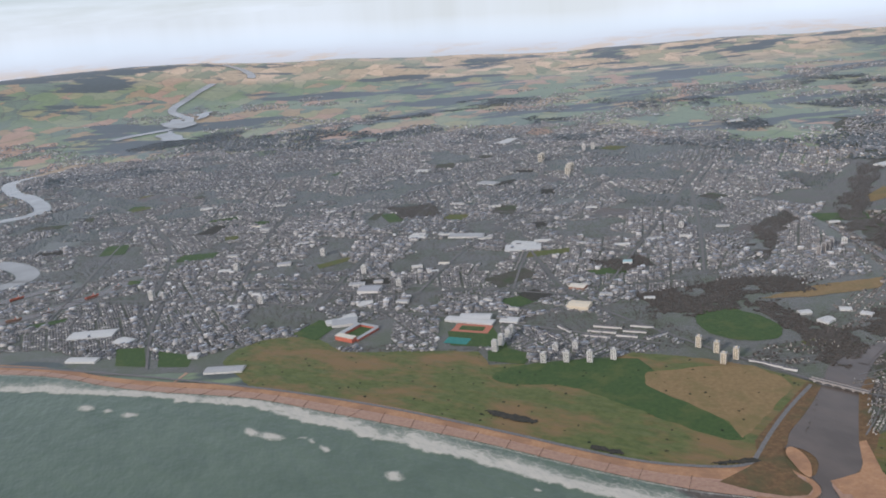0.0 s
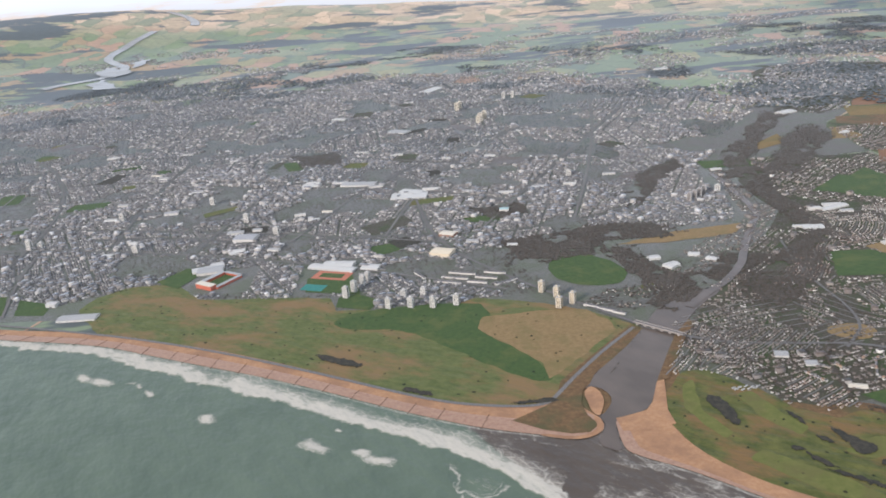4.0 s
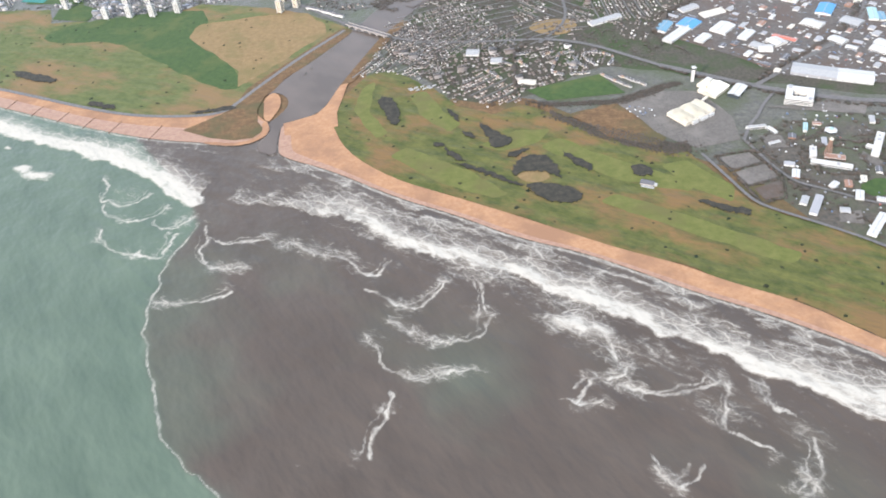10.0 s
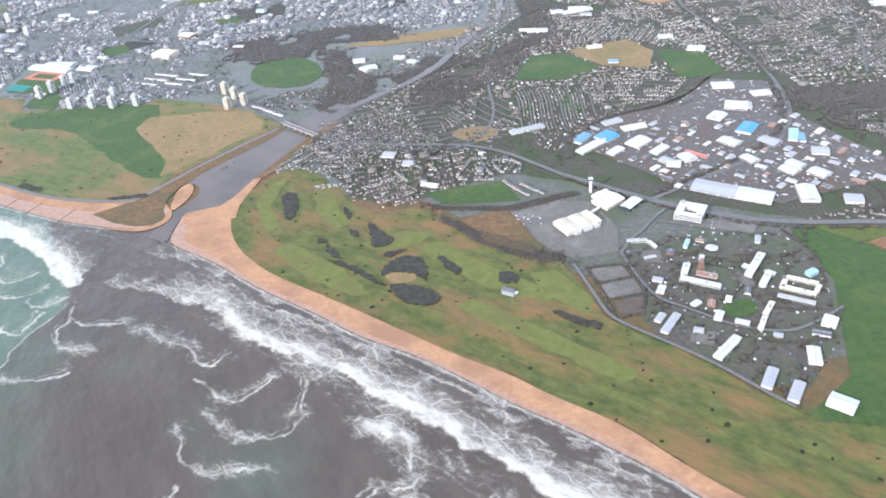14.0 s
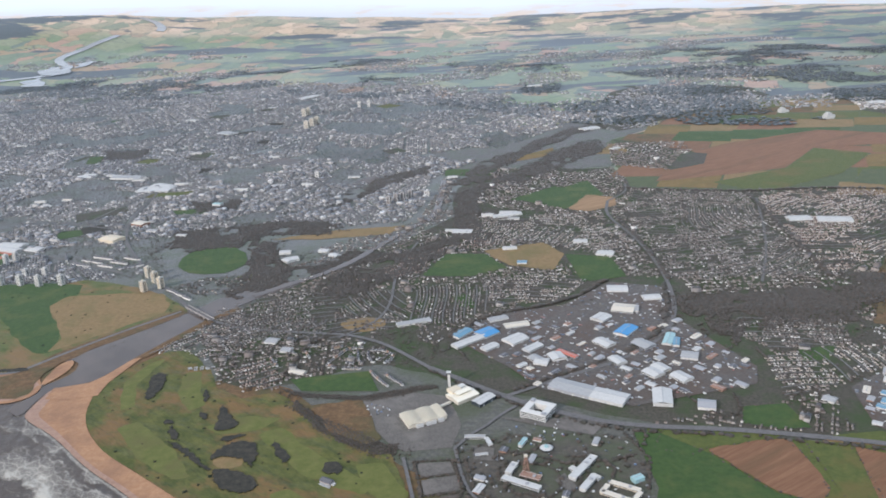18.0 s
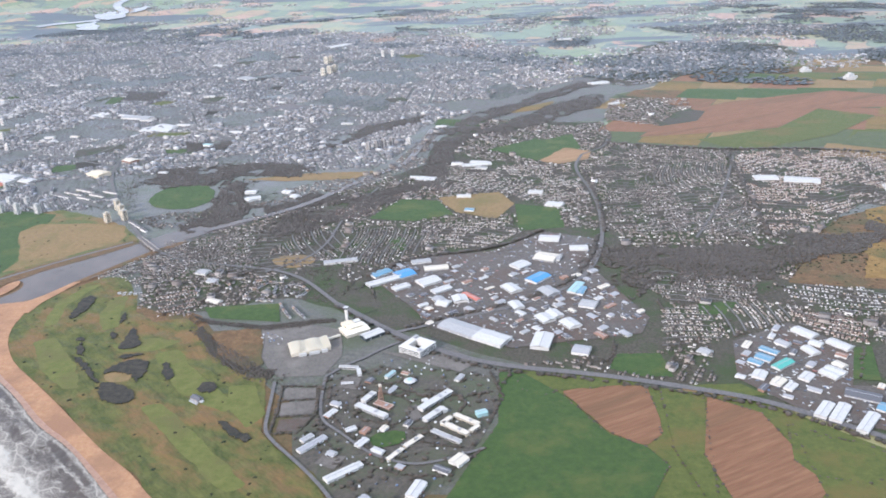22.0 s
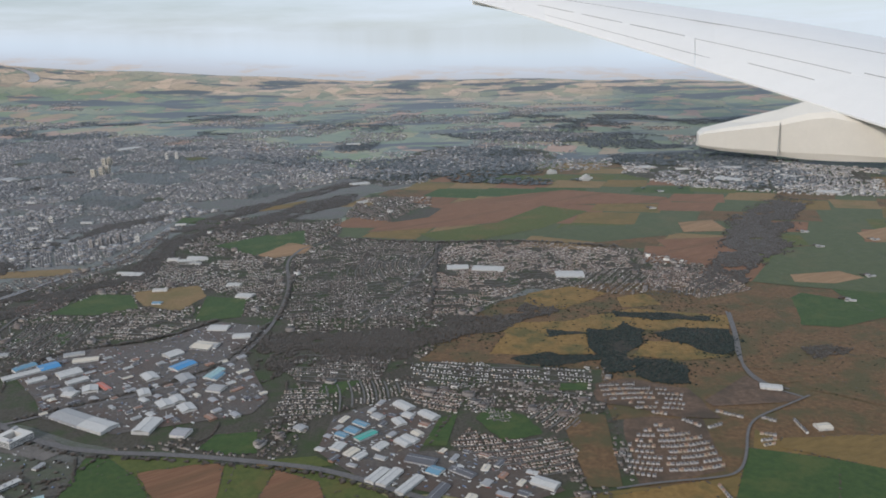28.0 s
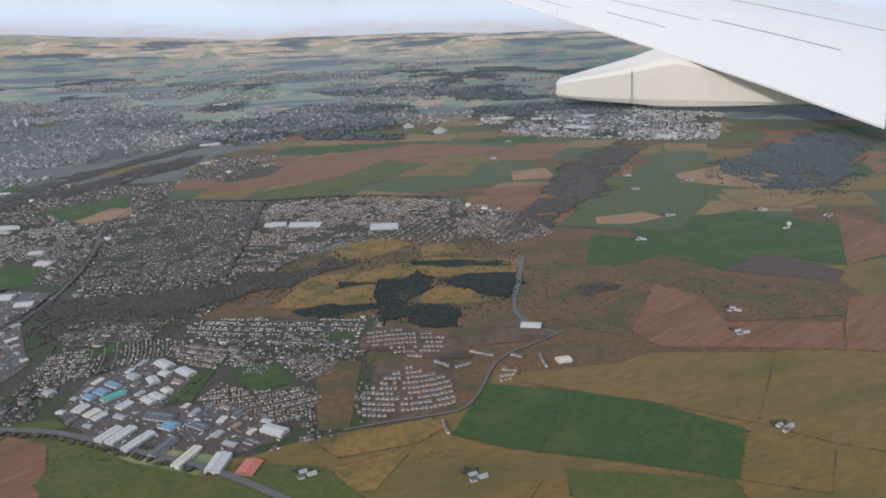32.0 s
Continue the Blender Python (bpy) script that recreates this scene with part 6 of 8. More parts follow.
ob.data.vertices.foreach_set("co", spot)
tx, ty = scatter([(-2300, 1500), (-700, 2000), (300, 1950), (700, 1500), (1200, 1350), (2300, 1300), (2700, 2600), (0, 3000), (-2600, 2400)], 7.0, 0.9)
tk = (fbm(tx, ty, 0.006, 733, 4) + 0.12 * (rng.random(len(tx)) - 0.5) > 0.585) & free(tx, ty)
tx, ty = tx[tk], ty[tk]
clumps("far_woods", tx, ty, 2.4 + 3.2 * rng.random(len(tx)), 1.2 + 1.4 * rng.random(len(tx)), "hazewood", "dark irregular woods on the far farmland", "trees", 1.0)
# villages beyond the town
zone("village_ground", ragged([(1247, 1651), (1490, 1667), (1727, 1526), (1586, 1243), (1448, 1279), (1287, 1374), (1216, 1505)], 45.0, 38.0, 83), "garden", 0.5, "grey streets of a village by the airfield", 0)
city([(1247, 1651), (1490, 1667), (1727, 1526), (1586, 1243), (1448, 1279), (1287, 1374), (1216, 1505)], 14, 7, 5.0, "village of pale houses and white sheds by the airfield", "suburbwalls", "cityroofs", 0.7, 0.10, (), 7, 0.7, 260, 0.66)
zone("village_ground", ragged([(722, 1153), (733, 1311), (848, 1302), (858, 1185), (801, 1108)], 45.0, 38.0, 83), "garden", 0.5, "grey streets of a suburb above the river", 0)
city([(722, 1153), (733, 1311), (848, 1302), (858, 1185), (801, 1108)], 5, 5.5, 3.6, "pale houses of a suburb above the river", "walls", "roofs", 0.75, 0.03, (), 6, 0.7, 260, 0.75)
zone("village_ground", ragged([(740, 1420), (760, 1640), (867, 1956), (1114, 1926), (1090, 1700), (912, 1569), (830, 1440)], 45.0, 38.0, 83), "garden", 0.6, "grey streets of a village in the valley", 0)
city([(740, 1420), (760, 1640), (867, 1956), (1114, 1926), (1090, 1700), (912, 1569), (830, 1440)], 9, 7, 5.0, "village of pale houses in the valley", "granite", "cityroofs", 0.6, 0.08, (), 7, 0.7, 260, 0.66)

# ---- industrial sheds and larger buildings ----
TINT = {"white": "white", "cream": "cream", "light": "light grey", "grey": "grey", "blue": "bright blue", "paleblue": "faded blue", "green": "sea green", "aqua": "pale aqua", "red": "red", "dark": "dark", "beige": "beige", "brick": "brown"}


TAKEN = []


def shed(x, y, w, d, h, rot, roof, wall):
    """A low shed: walls, a shallow pitched roof with ridge and rooflights, roller doors, a band of windows."""
    if d > w:
        w, d, rot = d, w, rot + 90
    TAKEN.append((x, y, max(w, d) * 0.62))
    ob = base("shed", x, y, rot, f"low {TINT[roof]} pitched-roof shed in a paved yard", "shed", "sheds and halls")
    part("wall", boxes((-w / 2, w / 2, -d / 2, d / 2, 0, h)), wall, ob)
    rf = part("roof", gable(bmesh.new(), w, d, h + 0.1, h + 0.1 + min(1.1, 0.10 * d), 0.15, 0.15), roof, ob, f"{TINT[roof]} metal roof")
    part("ridge", boxes((-w / 2, w / 2, -0.18, 0.18, h + min(1.1, 0.10 * d), h + 0.2 + min(1.1, 0.10 * d))), "grey", rf)
    n = max(1, int(w // 7))
    for k in range(n):
        u = -w / 2 + (k + 0.5) * w / n
        part("roller_door", boxes((u - 0.6, u + 0.6, -d / 2 - 0.06, -d / 2, 0, min(1.3, h * 0.7))), "grey" if wall != "grey" else "pale", ob)
    part("window_band", boxes((-w / 2 + 0.5, w / 2 - 0.5, d / 2, d / 2 + 0.05, h * 0.55, h * 0.8)), "glass", ob)
    return ob


shed(545.8, 469.7, 16.1, 8.1, 2.6, 48, "white", "glass")
shed(607, 484.2, 30.7, 15.5, 2.4, -30, "light", "grey")
shed(630.7, 471.1, 23.8, 15.5, 2.4, -28, "white", "white")
shed(665.4, 469.4, 12.7, 21, 2.6, -8, "white", "white")
shed(692, 458.8, 11.4, 11, 2.2, -13, "grey", "pale")
shed(546.4, 578.8, 15.2, 14.7, 2, 42, "blue", "white")
shed(526, 578.5, 18.4, 9.6, 2, 53, "paleblue", "pale")
shed(532.6, 563.7, 30.4, 8.4, 2, 41, "white", "white")
shed(549, 552.1, 14.2, 7.7, 2, 43, "white", "white")
shed(569.1, 565, 17.6, 13.1, 2.2, 42, "white", "pale")
shed(582.2, 549.5, 16.3, 7.6, 2, 44, "white", "white")
shed(570.6, 593.3, 20.2, 8.4, 1.8, 16, "cream", "pale")
shed(555.1, 606.4, 16.6, 7.6, 1.8, 22, "light", "pale")
shed(640.5, 603, 14.4, 12.2, 2.2, 50, "white", "white")
shed(656.9, 576.7, 19.3, 12.2, 2.2, 54, "blue", "pale")
shed(661.4, 621.8, 16.4, 18.4, 2, 72, "cream", "pale")
shed(637.3, 555.5, 10.6, 15.4, 2, 39, "white", "pale")
shed(607.7, 538.1, 5.1, 18.2, 1.5, 46, "red", "white")
shed(643.3, 525.1, 8.8, 12.4, 2, 29, "white", "white")
shed(583.5, 530.9, 8.3, 9.6, 2, 40, "light", "pale")
shed(599.3, 533.4, 11.4, 11.5, 2, 22, "white", "pale")
shed(666.5, 551.6, 12, 15.1, 2, 38, "light", "grey")
shed(665.7, 504.8, 10.9, 12.6, 2, 37, "white", "pale")
shed(672.3, 512.5, 8.9, 12.4, 2, 34, "white", "white")
shed(683.9, 497.7, 10.8, 13.3, 2, 36, "white", "pale")
shed(687.1, 559.7, 6.9, 20.5, 2, -20, "aqua", "pale")
shed(691.7, 554.1, 5, 14.2, 2, -14, "paleblue", "pale")
shed(696.7, 530.6, 12.1, 11.8, 2, -16, "light", "pale")
shed(587.8, 525.5, 10.1, 10, 1.8, -18, "white", "pale")
shed(484.2, 603.1, 29.2, 6.9, 1.8, 20, "light", "pale")
shed(812.6, 468.5, 12, 5.4, 1.8, -37, "paleblue", "pale")
shed(807.8, 458.8, 10.3, 7.3, 1.8, -36, "paleblue", "pale")
shed(801.2, 452.6, 8.9, 5.6, 1.8, -35, "paleblue", "pale")
shed(817.4, 450.6, 15.7, 6.5, 2, 44, "green", "white")
shed(840.8, 495.7, 15.9, 8.8, 2, -47, "white", "white")
shed(858.9, 480.2, 15.4, 8.1, 2, -46, "white", "white")
shed(838.6, 470.6, 10.9, 6.9, 2, -61, "white", "white")
shed(844.4, 480.8, 8.1, 6.6, 1.8, -36, "white", "pale")
shed(823.4, 479.4, 9.2, 6.6, 1.8, -44, "light", "pale")
shed(842.7, 440.8, 12, 6.5, 2, -47, "white", "white")
shed(847.1, 445.4, 12.5, 6, 2, -41, "white", "white")
shed(851.7, 453.3, 7.6, 6, 1.8, -50, "cream", "pale")
shed(828.2, 436.6, 6.8, 10.1, 1.8, -36, "white", "pale")
shed(828.9, 399, 6.7, 17.2, 2.4, -31, "white", "white")
shed(836.7, 396.8, 6.9, 20.2, 2.4, -30, "white", "white")
shed(849, 388.1, 6.1, 22, 2.4, -33, "white", "white")
shed(881.3, 365.9, 5.7, 21.7, 2.2, -26, "cream", "pale")
shed(900.5, 356.4, 9.3, 18.8, 2.4, -13, "white", "white")
shed(928.9, 387.5, 15.9, 8.7, 2.4, -34, "white", "white")
shed(855, 417.5, 19.4, 9.6, 1.8, -22, "dark", "grey")
shed(864, 404.2, 9.3, 9, 1.8, -33, "paleblue", "pale")
shed(880.6, 402.5, 17.1, 6.3, 1.8, -39, "dark", "grey")
shed(865.4, 379.4, 6.7, 20.4, 1.8, -29, "dark", "grey")
shed(800.8, 436.7, 7.8, 9.5, 1.8, -25, "white", "pale")
shed(810.2, 429, 6.7, 9.8, 1.8, -35, "cream", "pale")
shed(816.2, 423.8, 5.3, 9.2, 1.8, -35, "white", "pale")
shed(771.7, 464.1, 8, 7.3, 1.6, -40, "light", "pale")
shed(918.5, 349.5, 10.4, 14.5, 1.6, -18, "red", "brick")
shed(877.7, 406.5, 4.3, 7.1, 1.8, -41, "white", "pale")
shed(895, 406.9, 4.5, 6.9, 1.6, -21, "cream", "pale")


def office(x, y, w, d, h, rot, wall="pale", roof="light", label="pale flat-roofed office wing among dark hedges"):
    """A flat-roofed office: walls, a band of windows for each storey, a roof with a kerb, a plant room."""
    ob = base("office", x, y, rot, label, "office", "campus offices")
    TAKEN.append((x, y, max(w, d) * 0.6))
    part("wall", boxes((-w / 2, w / 2, -d / 2, d / 2, 0, h)), wall, ob)
    storeys = max(1, round(h / 1.1))
    for k in range(storeys):
        z = h * (k + 0.35) / storeys
        for sgn in (-1, 1):
            y0, y1 = sorted((sgn * d / 2, sgn * (d / 2 + 0.05)))
            part("window_band", boxes((-w / 2 + 0.3, w / 2 - 0.3, y0, y1, z, z + 0.42 * h / storeys)), "glass", ob)
    part("roof", boxes((-w / 2 - 0.1, w / 2 + 0.1, -d / 2 - 0.1, d / 2 + 0.1, h, h + 0.14)), roof, ob)
    a, b = w / 2 + 0.1, d / 2 + 0.1
    for dims in ((-a, a, -b, -b + 0.14), (-a, a, b - 0.14, b), (-a, -a + 0.14, -b + 0.14, b - 0.14), (a - 0.14, a, -b + 0.14, b - 0.14)):
        part("parapet", boxes((*dims, h + 0.14, h + 0.30)), "pale", ob)
    if w > 8:
        part("plant_room", boxes((w * 0.12, w * 0.12 + 1.6, -d * 0.22, d * 0.22, h + 0.14, h + 0.75)), "grey", ob)


for dims in ((563.7, 388.7, 11.0, 4.0, 2.2, 67), (568.8, 374.0, 23.6, 4.2, 2.2, -28), (605.2, 389.0, 26.4, 4.6, 2.3, 56), (606.8, 373.8, 15.8, 4.0, 2.3, 58), (600.4, 386.5, 7.0, 3.4, 2.0, -44), (611.5, 379.5, 5.0, 3.2, 2.0, -44)):
    office(*dims, "white", "white", "white flat-roofed office wing among dark hedges")
office(574.5, 381.5, 12.0, 5.0, 1.4, -24, "brick", "brick", "low red-brown office roof between white wings")
for dims in ((621.2, 360.9, 19.0, 3.4, 1.9, -31), (626.6, 370.4, 17.4, 3.2, 1.9, -29), (615.2, 368.4, 8.0, 2.8, 1.9, 58), (632.4, 361.8, 7.0, 2.6, 1.9, 56)):
    office(*dims, "beige", "cream", "cream office wing round a brown courtyard")
office(617.3, 353.2, 20.0, 3.0, 1.5, -28, "pale", "light", "long pale single-storey office")
office(599.8, 346.6, 13.3, 3.1, 1.5, 56, "beige", "cream", "low cream office block beside a lawn")
office(592.4, 333.9, 12.0, 2.8, 1.5, 61, "beige", "cream", "low cream office block beside a lawn")
office(541.2, 423.8, 12.9, 2.6, 1.6, -1)
office(549.6, 418.3, 8.0, 2.6, 1.6, -70, "white", "white")
office(545.7, 404.1, 7.5, 2.1, 1.3, 11)
shed(561.5, 354.7, 6.2, 3.9, 1.5, 39, "white", "white")
shed(571.2, 342.6, 8.3, 4.4, 1.5, 64, "white", "white")
shed(582.1, 335.8, 7.6, 3.8, 1.5, -26, "white", "white")
shed(543.6, 338.2, 18.8, 4.4, 1.7, 55, "grey", "pale")
shed(538.9, 343.6, 8.0, 4.0, 1.5, 55, "light", "pale")
shed(567.2, 314.2, 18.9, 5.0, 1.9, 46, "white", "pale")
shed(573.8, 321.5, 6.0, 4.5, 1.6, 46, "white", "pale")
shed(582.2, 290.3, 15.1, 5.4, 2.0, 60, "grey", "pale")
shed(591.7, 279.7, 14.7, 5.4, 2.0, 58, "grey", "pale")
shed(609.6, 305.2, 13.0, 6.6, 2.0, 76, "white", "pale")
shed(627.7, 331.8, 8.9, 7.4, 2.0, 58, "cream", "pale")
shed(610.0, 270.2, 12.5, 10.0, 2.0, -38, "white", "pale")
shed(570.9, 416.4, 9.0, 2.6, 2.2, 65, "aqua", "white")
shed(634.5, 377.5, 6.5, 4.5, 2.6, 30, "aqua", "aqua")
shed(-25.1, 842.5, 57.7, 13.5, 2.2, -24, "white", "white")
shed(-18.7, 851.1, 35.8, 15, 3, -13, "white", "white")
shed(19.1, 835.4, 20.5, 14.3, 2.2, -20, "white", "pale")
shed(99.2, 861.2, 24.6, 18.5, 4.5, -24, "beige", "beige")
shed(-181.2, 868.8, 22.5, 14.5, 2.5, 19, "white", "pale")
shed(-167, 882.7, 14.5, 10.9, 2.5, 27, "white", "pale")
shed(-154.1, 921.8, 16.9, 12.7, 2, 31, "white", "pale")
shed(51.8, 1105.5, 51, 28.2, 2, -5, "white", "pale")
shed(55.3, 1124.9, 36.8, 18.3, 2, -28, "white", "pale")
shed(370.8, 572.1, 10.3, 9, 1.6, -13, "light", "pale")
shed(387.2, 554.6, 8.7, 7.7, 1.6, -13, "light", "pale")
shed(405, 516.9, 13, 5.3, 1.4, -20, "cream", "pale")
shed(337, 774.3, 14.4, 10.8, 2.2, 24, "white", "pale")
shed(333.8, 770.9, 11.9, 8.9, 2, -47, "white", "pale")
shed(324.3, 797.9, 12.4, 9.3, 2, 6, "white", "pale")
shed(367, 799.3, 11.8, 8.9, 1.8, -17, "white", "pale")
shed(381.4, 783, 11.5, 8.6, 1.8, -41, "white", "pale")
shed(106.4, 925.5, 19.3, 14.5, 3.2, -29, "cream", "brick")
shed(-325, 797, 11.6, 8.7, 4, -10, "white", "white")
shed(-478, 885, 55.2, 23.9, 2.2, 2, "white", "white")
shed(-427, 856, 22.5, 16.9, 2.4, -27, "white", "white")
shed(-280, 757, 41, 14.3, 2, -2, "light", "pale")
shed(-455, 809, 37, 12, 2, -10, "white", "pale")
shed(-170, 865, 29, 21.8, 3, 6, "light", "pale")
shed(-104, 1205, 27.4, 16.4, 2.5, -11, "white", "pale")
shed(-29, 1190, 54, 19.7, 2.5, -13, "light", "pale")
shed(-153, 971, 27.8, 20.9, 4, -12, "grey", "pale")
shed(-374, 1325, 17.1, 10.3, 3.5, -15, "light", "pale")
shed(15, 1551, 40.9, 24.5, 2.5, -37, "light", "pale")
shed(-124, 1731, 28.1, 16.9, 2.5, -20, "white", "pale")
shed(72, 2022, 70, 29.9, 2.5, 59, "white", "pale")
shed(180.1, 1002.7, 11.7, 8.8, 4, -13, "aqua", "pale")
shed(642.3, 805, 14.7, 11, 1.8, -6, "white", "pale")
shed(663.9, 764.8, 17, 12.8, 1.8, -17, "white", "pale")
shed(565.1, 912.8, 35.9, 10.5, 1.8, 20, "white", "pale")
shed(514.6, 852.3, 22.5, 12.6, 1.8, -6, "white", "pale")
shed(579, 744.7, 9.5, 7.1, 1.8, -5, "paleblue", "pale")
shed(662.3, 666.9, 18.3, 13.7, 1.8, -4, "white", "pale")
shed(688.7, 644.9, 15.7, 10.4, 1.8, 6, "white", "pale")
shed(664.3, 622.5, 19.5, 12.1, 1.8, -11, "light", "pale")
shed(887, 862.3, 24.5, 16.4, 1.6, 3, "white", "pale")
shed(924.5, 854.2, 19.3, 14.5, 1.6, -19, "white", "pale")
shed(921.9, 853.7, 35.6, 18.8, 1.8, -11, "white", "pale")
shed(891.3, 861, 11, 8.2, 1.6, -3, "white", "pale")
shed(1011, 826.6, 30.9, 22.6, 1.6, -3, "white", "pale")
shed(739, 1262.5, 16.5, 9.9, 2.4, 39, "white", "pale")
shed(1277.5, 1587, 35.7, 21.4, 2.4, 9, "white", "pale")
shed(1347.3, 1559.5, 22.6, 13.6, 2.4, -6, "white", "pale")
shed(1396, 1430.4, 47.3, 28.4, 2.4, -32, "white", "pale")
shed(1447.2, 1564.2, 38.8, 23.3, 2.4, -6, "white", "pale")
shed(1346.8, 1420.8, 16.6, 10, 2.4, -45, "white", "pale")
shed(1515.2, 1289.7, 35.5, 21.3, 2.4, -20, "white", "pale")
shed(1517, 1454.3, 30.5, 18.3, 2.4, -53, "white", "pale")
shed(717.8, 1442, 33.4, 20, 2.4, 28, "white", "pale")
shed(586.3, 1629.1, 14.2, 8.5, 2, -6, "white", "pale")
shed(1113.7, 518.4, 15.6, 8.4, 2, -17, "white", "pale")
shed(1123.3, 454.2, 10.1, 7.9, 1.8, 7, "cream", "pale")
shed(643.3, 2042.6, 34.8, 20.9, 3, 16, "white", "pale")


def more_sheds(pts, step, rot, count):
    """Smaller sheds in the gaps of a yard."""
    x, y = scatter(pts, step, 0.8)
    made = 0
    for px, py in zip(x, y):
        w, d = 4.5 + 5 * rng.random(), 3 + 2.5 * rng.random()
        if made < count and all(math.hypot(px - tx_, py - ty_) > r_ + w * 0.62 for tx_, ty_, r_ in TAKEN):
            shed(round(float(px), 1), round(float(py), 1), round(w, 1), round(d, 1), round(1.1 + 0.7 * rng.random(), 1), rot + int(rng.integers(0, 2)) * 90 + round(8 * rng.random()), ("grey", "dark", "light", "brick", "cream", "dark", "white", "grey")[made % 8], "pale" if made % 3 else "brick")
            made += 1


for x, y, w, d, roof_ in ((47, 1111, 13, 7, "white"), (-103, 1217, 14, 5, "white"), (-60, 1207, 16, 5, "white"), (-1, 1168, 14, 5, "light"), (82, 1132, 16, 5, "white"), (138, 1106, 14, 5, "light"), (188, 1082, 14, 5, "white"), (-151, 924, 10, 6, "white"), (-173, 998, 14, 7, "light"), (-295, 1114, 13, 8, "grey"), (-396, 1351, 12, 7, "cream"), (-304, 986, 8, 5, "white"), (-380, 1103, 12, 6, "white"), (-145, 1002, 8, 5, "light"), (237, 1103, 14, 4, "light"), (280, 1101, 12, 4, "white"), (342, 1137, 12, 5, "light"), (489, 1113, 10, 5, "white"), (567, 922, 14, 6, "white"), (542, 912, 9, 5, "white"), (573, 897, 9, 5, "light"), (-97, 1054, 10, 4, "white"), (-74, 1028, 10, 4, "white"), (-60, 1061, 10, 4, "cream"), (20, 1359, 14, 6, "white"), (-41, 1400, 12, 6, "light"), (105, 1309, 10, 5, "white"), (178, 1301, 12, 5, "white"), (-388, 1176, 12, 6, "light"), (-288, 1224, 12, 6, "grey"), (-323, 946, 10, 6, "white"), (-107, 920, 10, 5, "light"), (180, 872, 8, 4, "white"), (135, 895, 10, 5, "light"), (567, 789, 10, 5, "white"), (504, 857, 12, 4, "white"), (-538, 1524, 16, 7, "white"), (-388, 1504, 14, 6, "light"), (-276, 1419, 12, 6, "white")):
    shed(x, y, w * 1.5, d * 1.4, 2.2 + (x % 3) * 0.5, -18 + (y % 5) * 6, roof_, "pale")
more_sheds(ZONES["industrial_yard"][0], 8.0, 40, 60)
more_sheds(ZONES["industrial_yard.001"][0], 7.0, -35, 40)
more_sheds([(532, 425), (634, 430), (641, 368), (626, 315), (590, 275), (529, 350)], 14.0, -25, 12)


def slab(x, y, w, d, h, rot, wall, storeys, label, name="tower_block", group="tower blocks", category="tower block"):
    """A tall block of flats with a recessed window row for each storey, corner piers and a lift house."""
    ob = base(name, x, y, rot, label, category, group)
    part("wall", boxes((-w / 2, w / 2, -d / 2, d / 2, 0, h)), wall, ob)
    step = h / (storeys + 1)
    for k in range(storeys):
        z = step * (k + 0.55)
        part("window_band", boxes((-w / 2 - 0.04, w / 2 + 0.04, -d / 2 - 0.04, d / 2 + 0.04, z, z + step * 0.45)), "glass", ob)
    for sx in (-1, 1):
        for sy in (-1, 1):
            part("corner_pier", boxes((sx * w * 0.43 - w * 0.085, sx * w * 0.43 + w * 0.085, sy * d * 0.43 - d * 0.085, sy * d * 0.43 + d * 0.085, 0, h - 0.01)), wall, ob)
        part("middle_pier", boxes((-w * 0.07, w * 0.07, sx * d * 0.5 - 0.07, sx * d * 0.5 + 0.07, 0, h - 0.01)), wall, ob)
    part("roof", boxes((-w / 2 - 0.1, w / 2 + 0.1, -d / 2 - 0.1, d / 2 + 0.1, h, h + 0.25)), "light", ob)
    part("lift_house", boxes((-w * 0.2, w * 0.2, -d * 0.2, d * 0.2, h + 0.25, h + 1.2)), wall, ob)
    for sx in (-1, 1):
        part("stair_tower", boxes((sx * w * 0.5 - 0.25, sx * w * 0.5 + 0.25, -d / 2 - 0.3, -d / 2 - 0.06, 0.6, h - 0.3)), "white", ob)
    return ob


PALE_T, CREAM_T = "tall pale concrete block of flats by the links", "tall cream block of flats near the river"
for x, y, h in ((0, 757, 12.5), (7, 771, 12.5), (15, 785, 12.5), (19, 797, 11.0)):
    slab(x, y, 5.0, 4.2, h, -25, "pale", 15, PALE_T)
for x, y, h in ((46, 723, 10.6), (68, 721, 11.2), (90, 717, 11.8), (113, 719, 11.2), (60, 746, 9.0), (80, 748, 9.0)):
    slab(x, y, 5.0, 4.2, h, -20, "pale", 13, PALE_T)
for x, y, h in ((198, 734, 11.6), (211, 719, 11.3), (210, 694, 11.1), (224, 702, 11.4)):
    slab(x, y, 4.8, 4.8, h, -30, "beige", 13, CREAM_T)
for x, y, h in ((171, 1572, 16), (176, 1600, 16), (184, 1612, 17), (131, 1725, 17), (137, 1740, 17)):
    slab(x, y, 9, 6, h, -15, "cream", 14, "tall cream block of flats on the far hill")
for x, y, h in ((414, 982, 11), (423, 989, 12), (431, 996, 12), (440, 1006, 12)):
    slab(x, y, 5, 4.5, h, -20, "stone", 14, "tall grey-brown block of flats by the river bend")
for x, y, h in ((-448, 999, 14), (-436, 1005, 8), (-290, 955, 10), (237, 1819, 15), (258, 1826, 15), (-169, 1046, 12), (-361, 1099, 12), (-243, 1147, 11), (-116, 984, 10), (461, 1017, 8), (285, 1147, 9)):
    slab(x, y, 6.5, 5, h, -15, "pale", 10, "tall grey office block in the town")


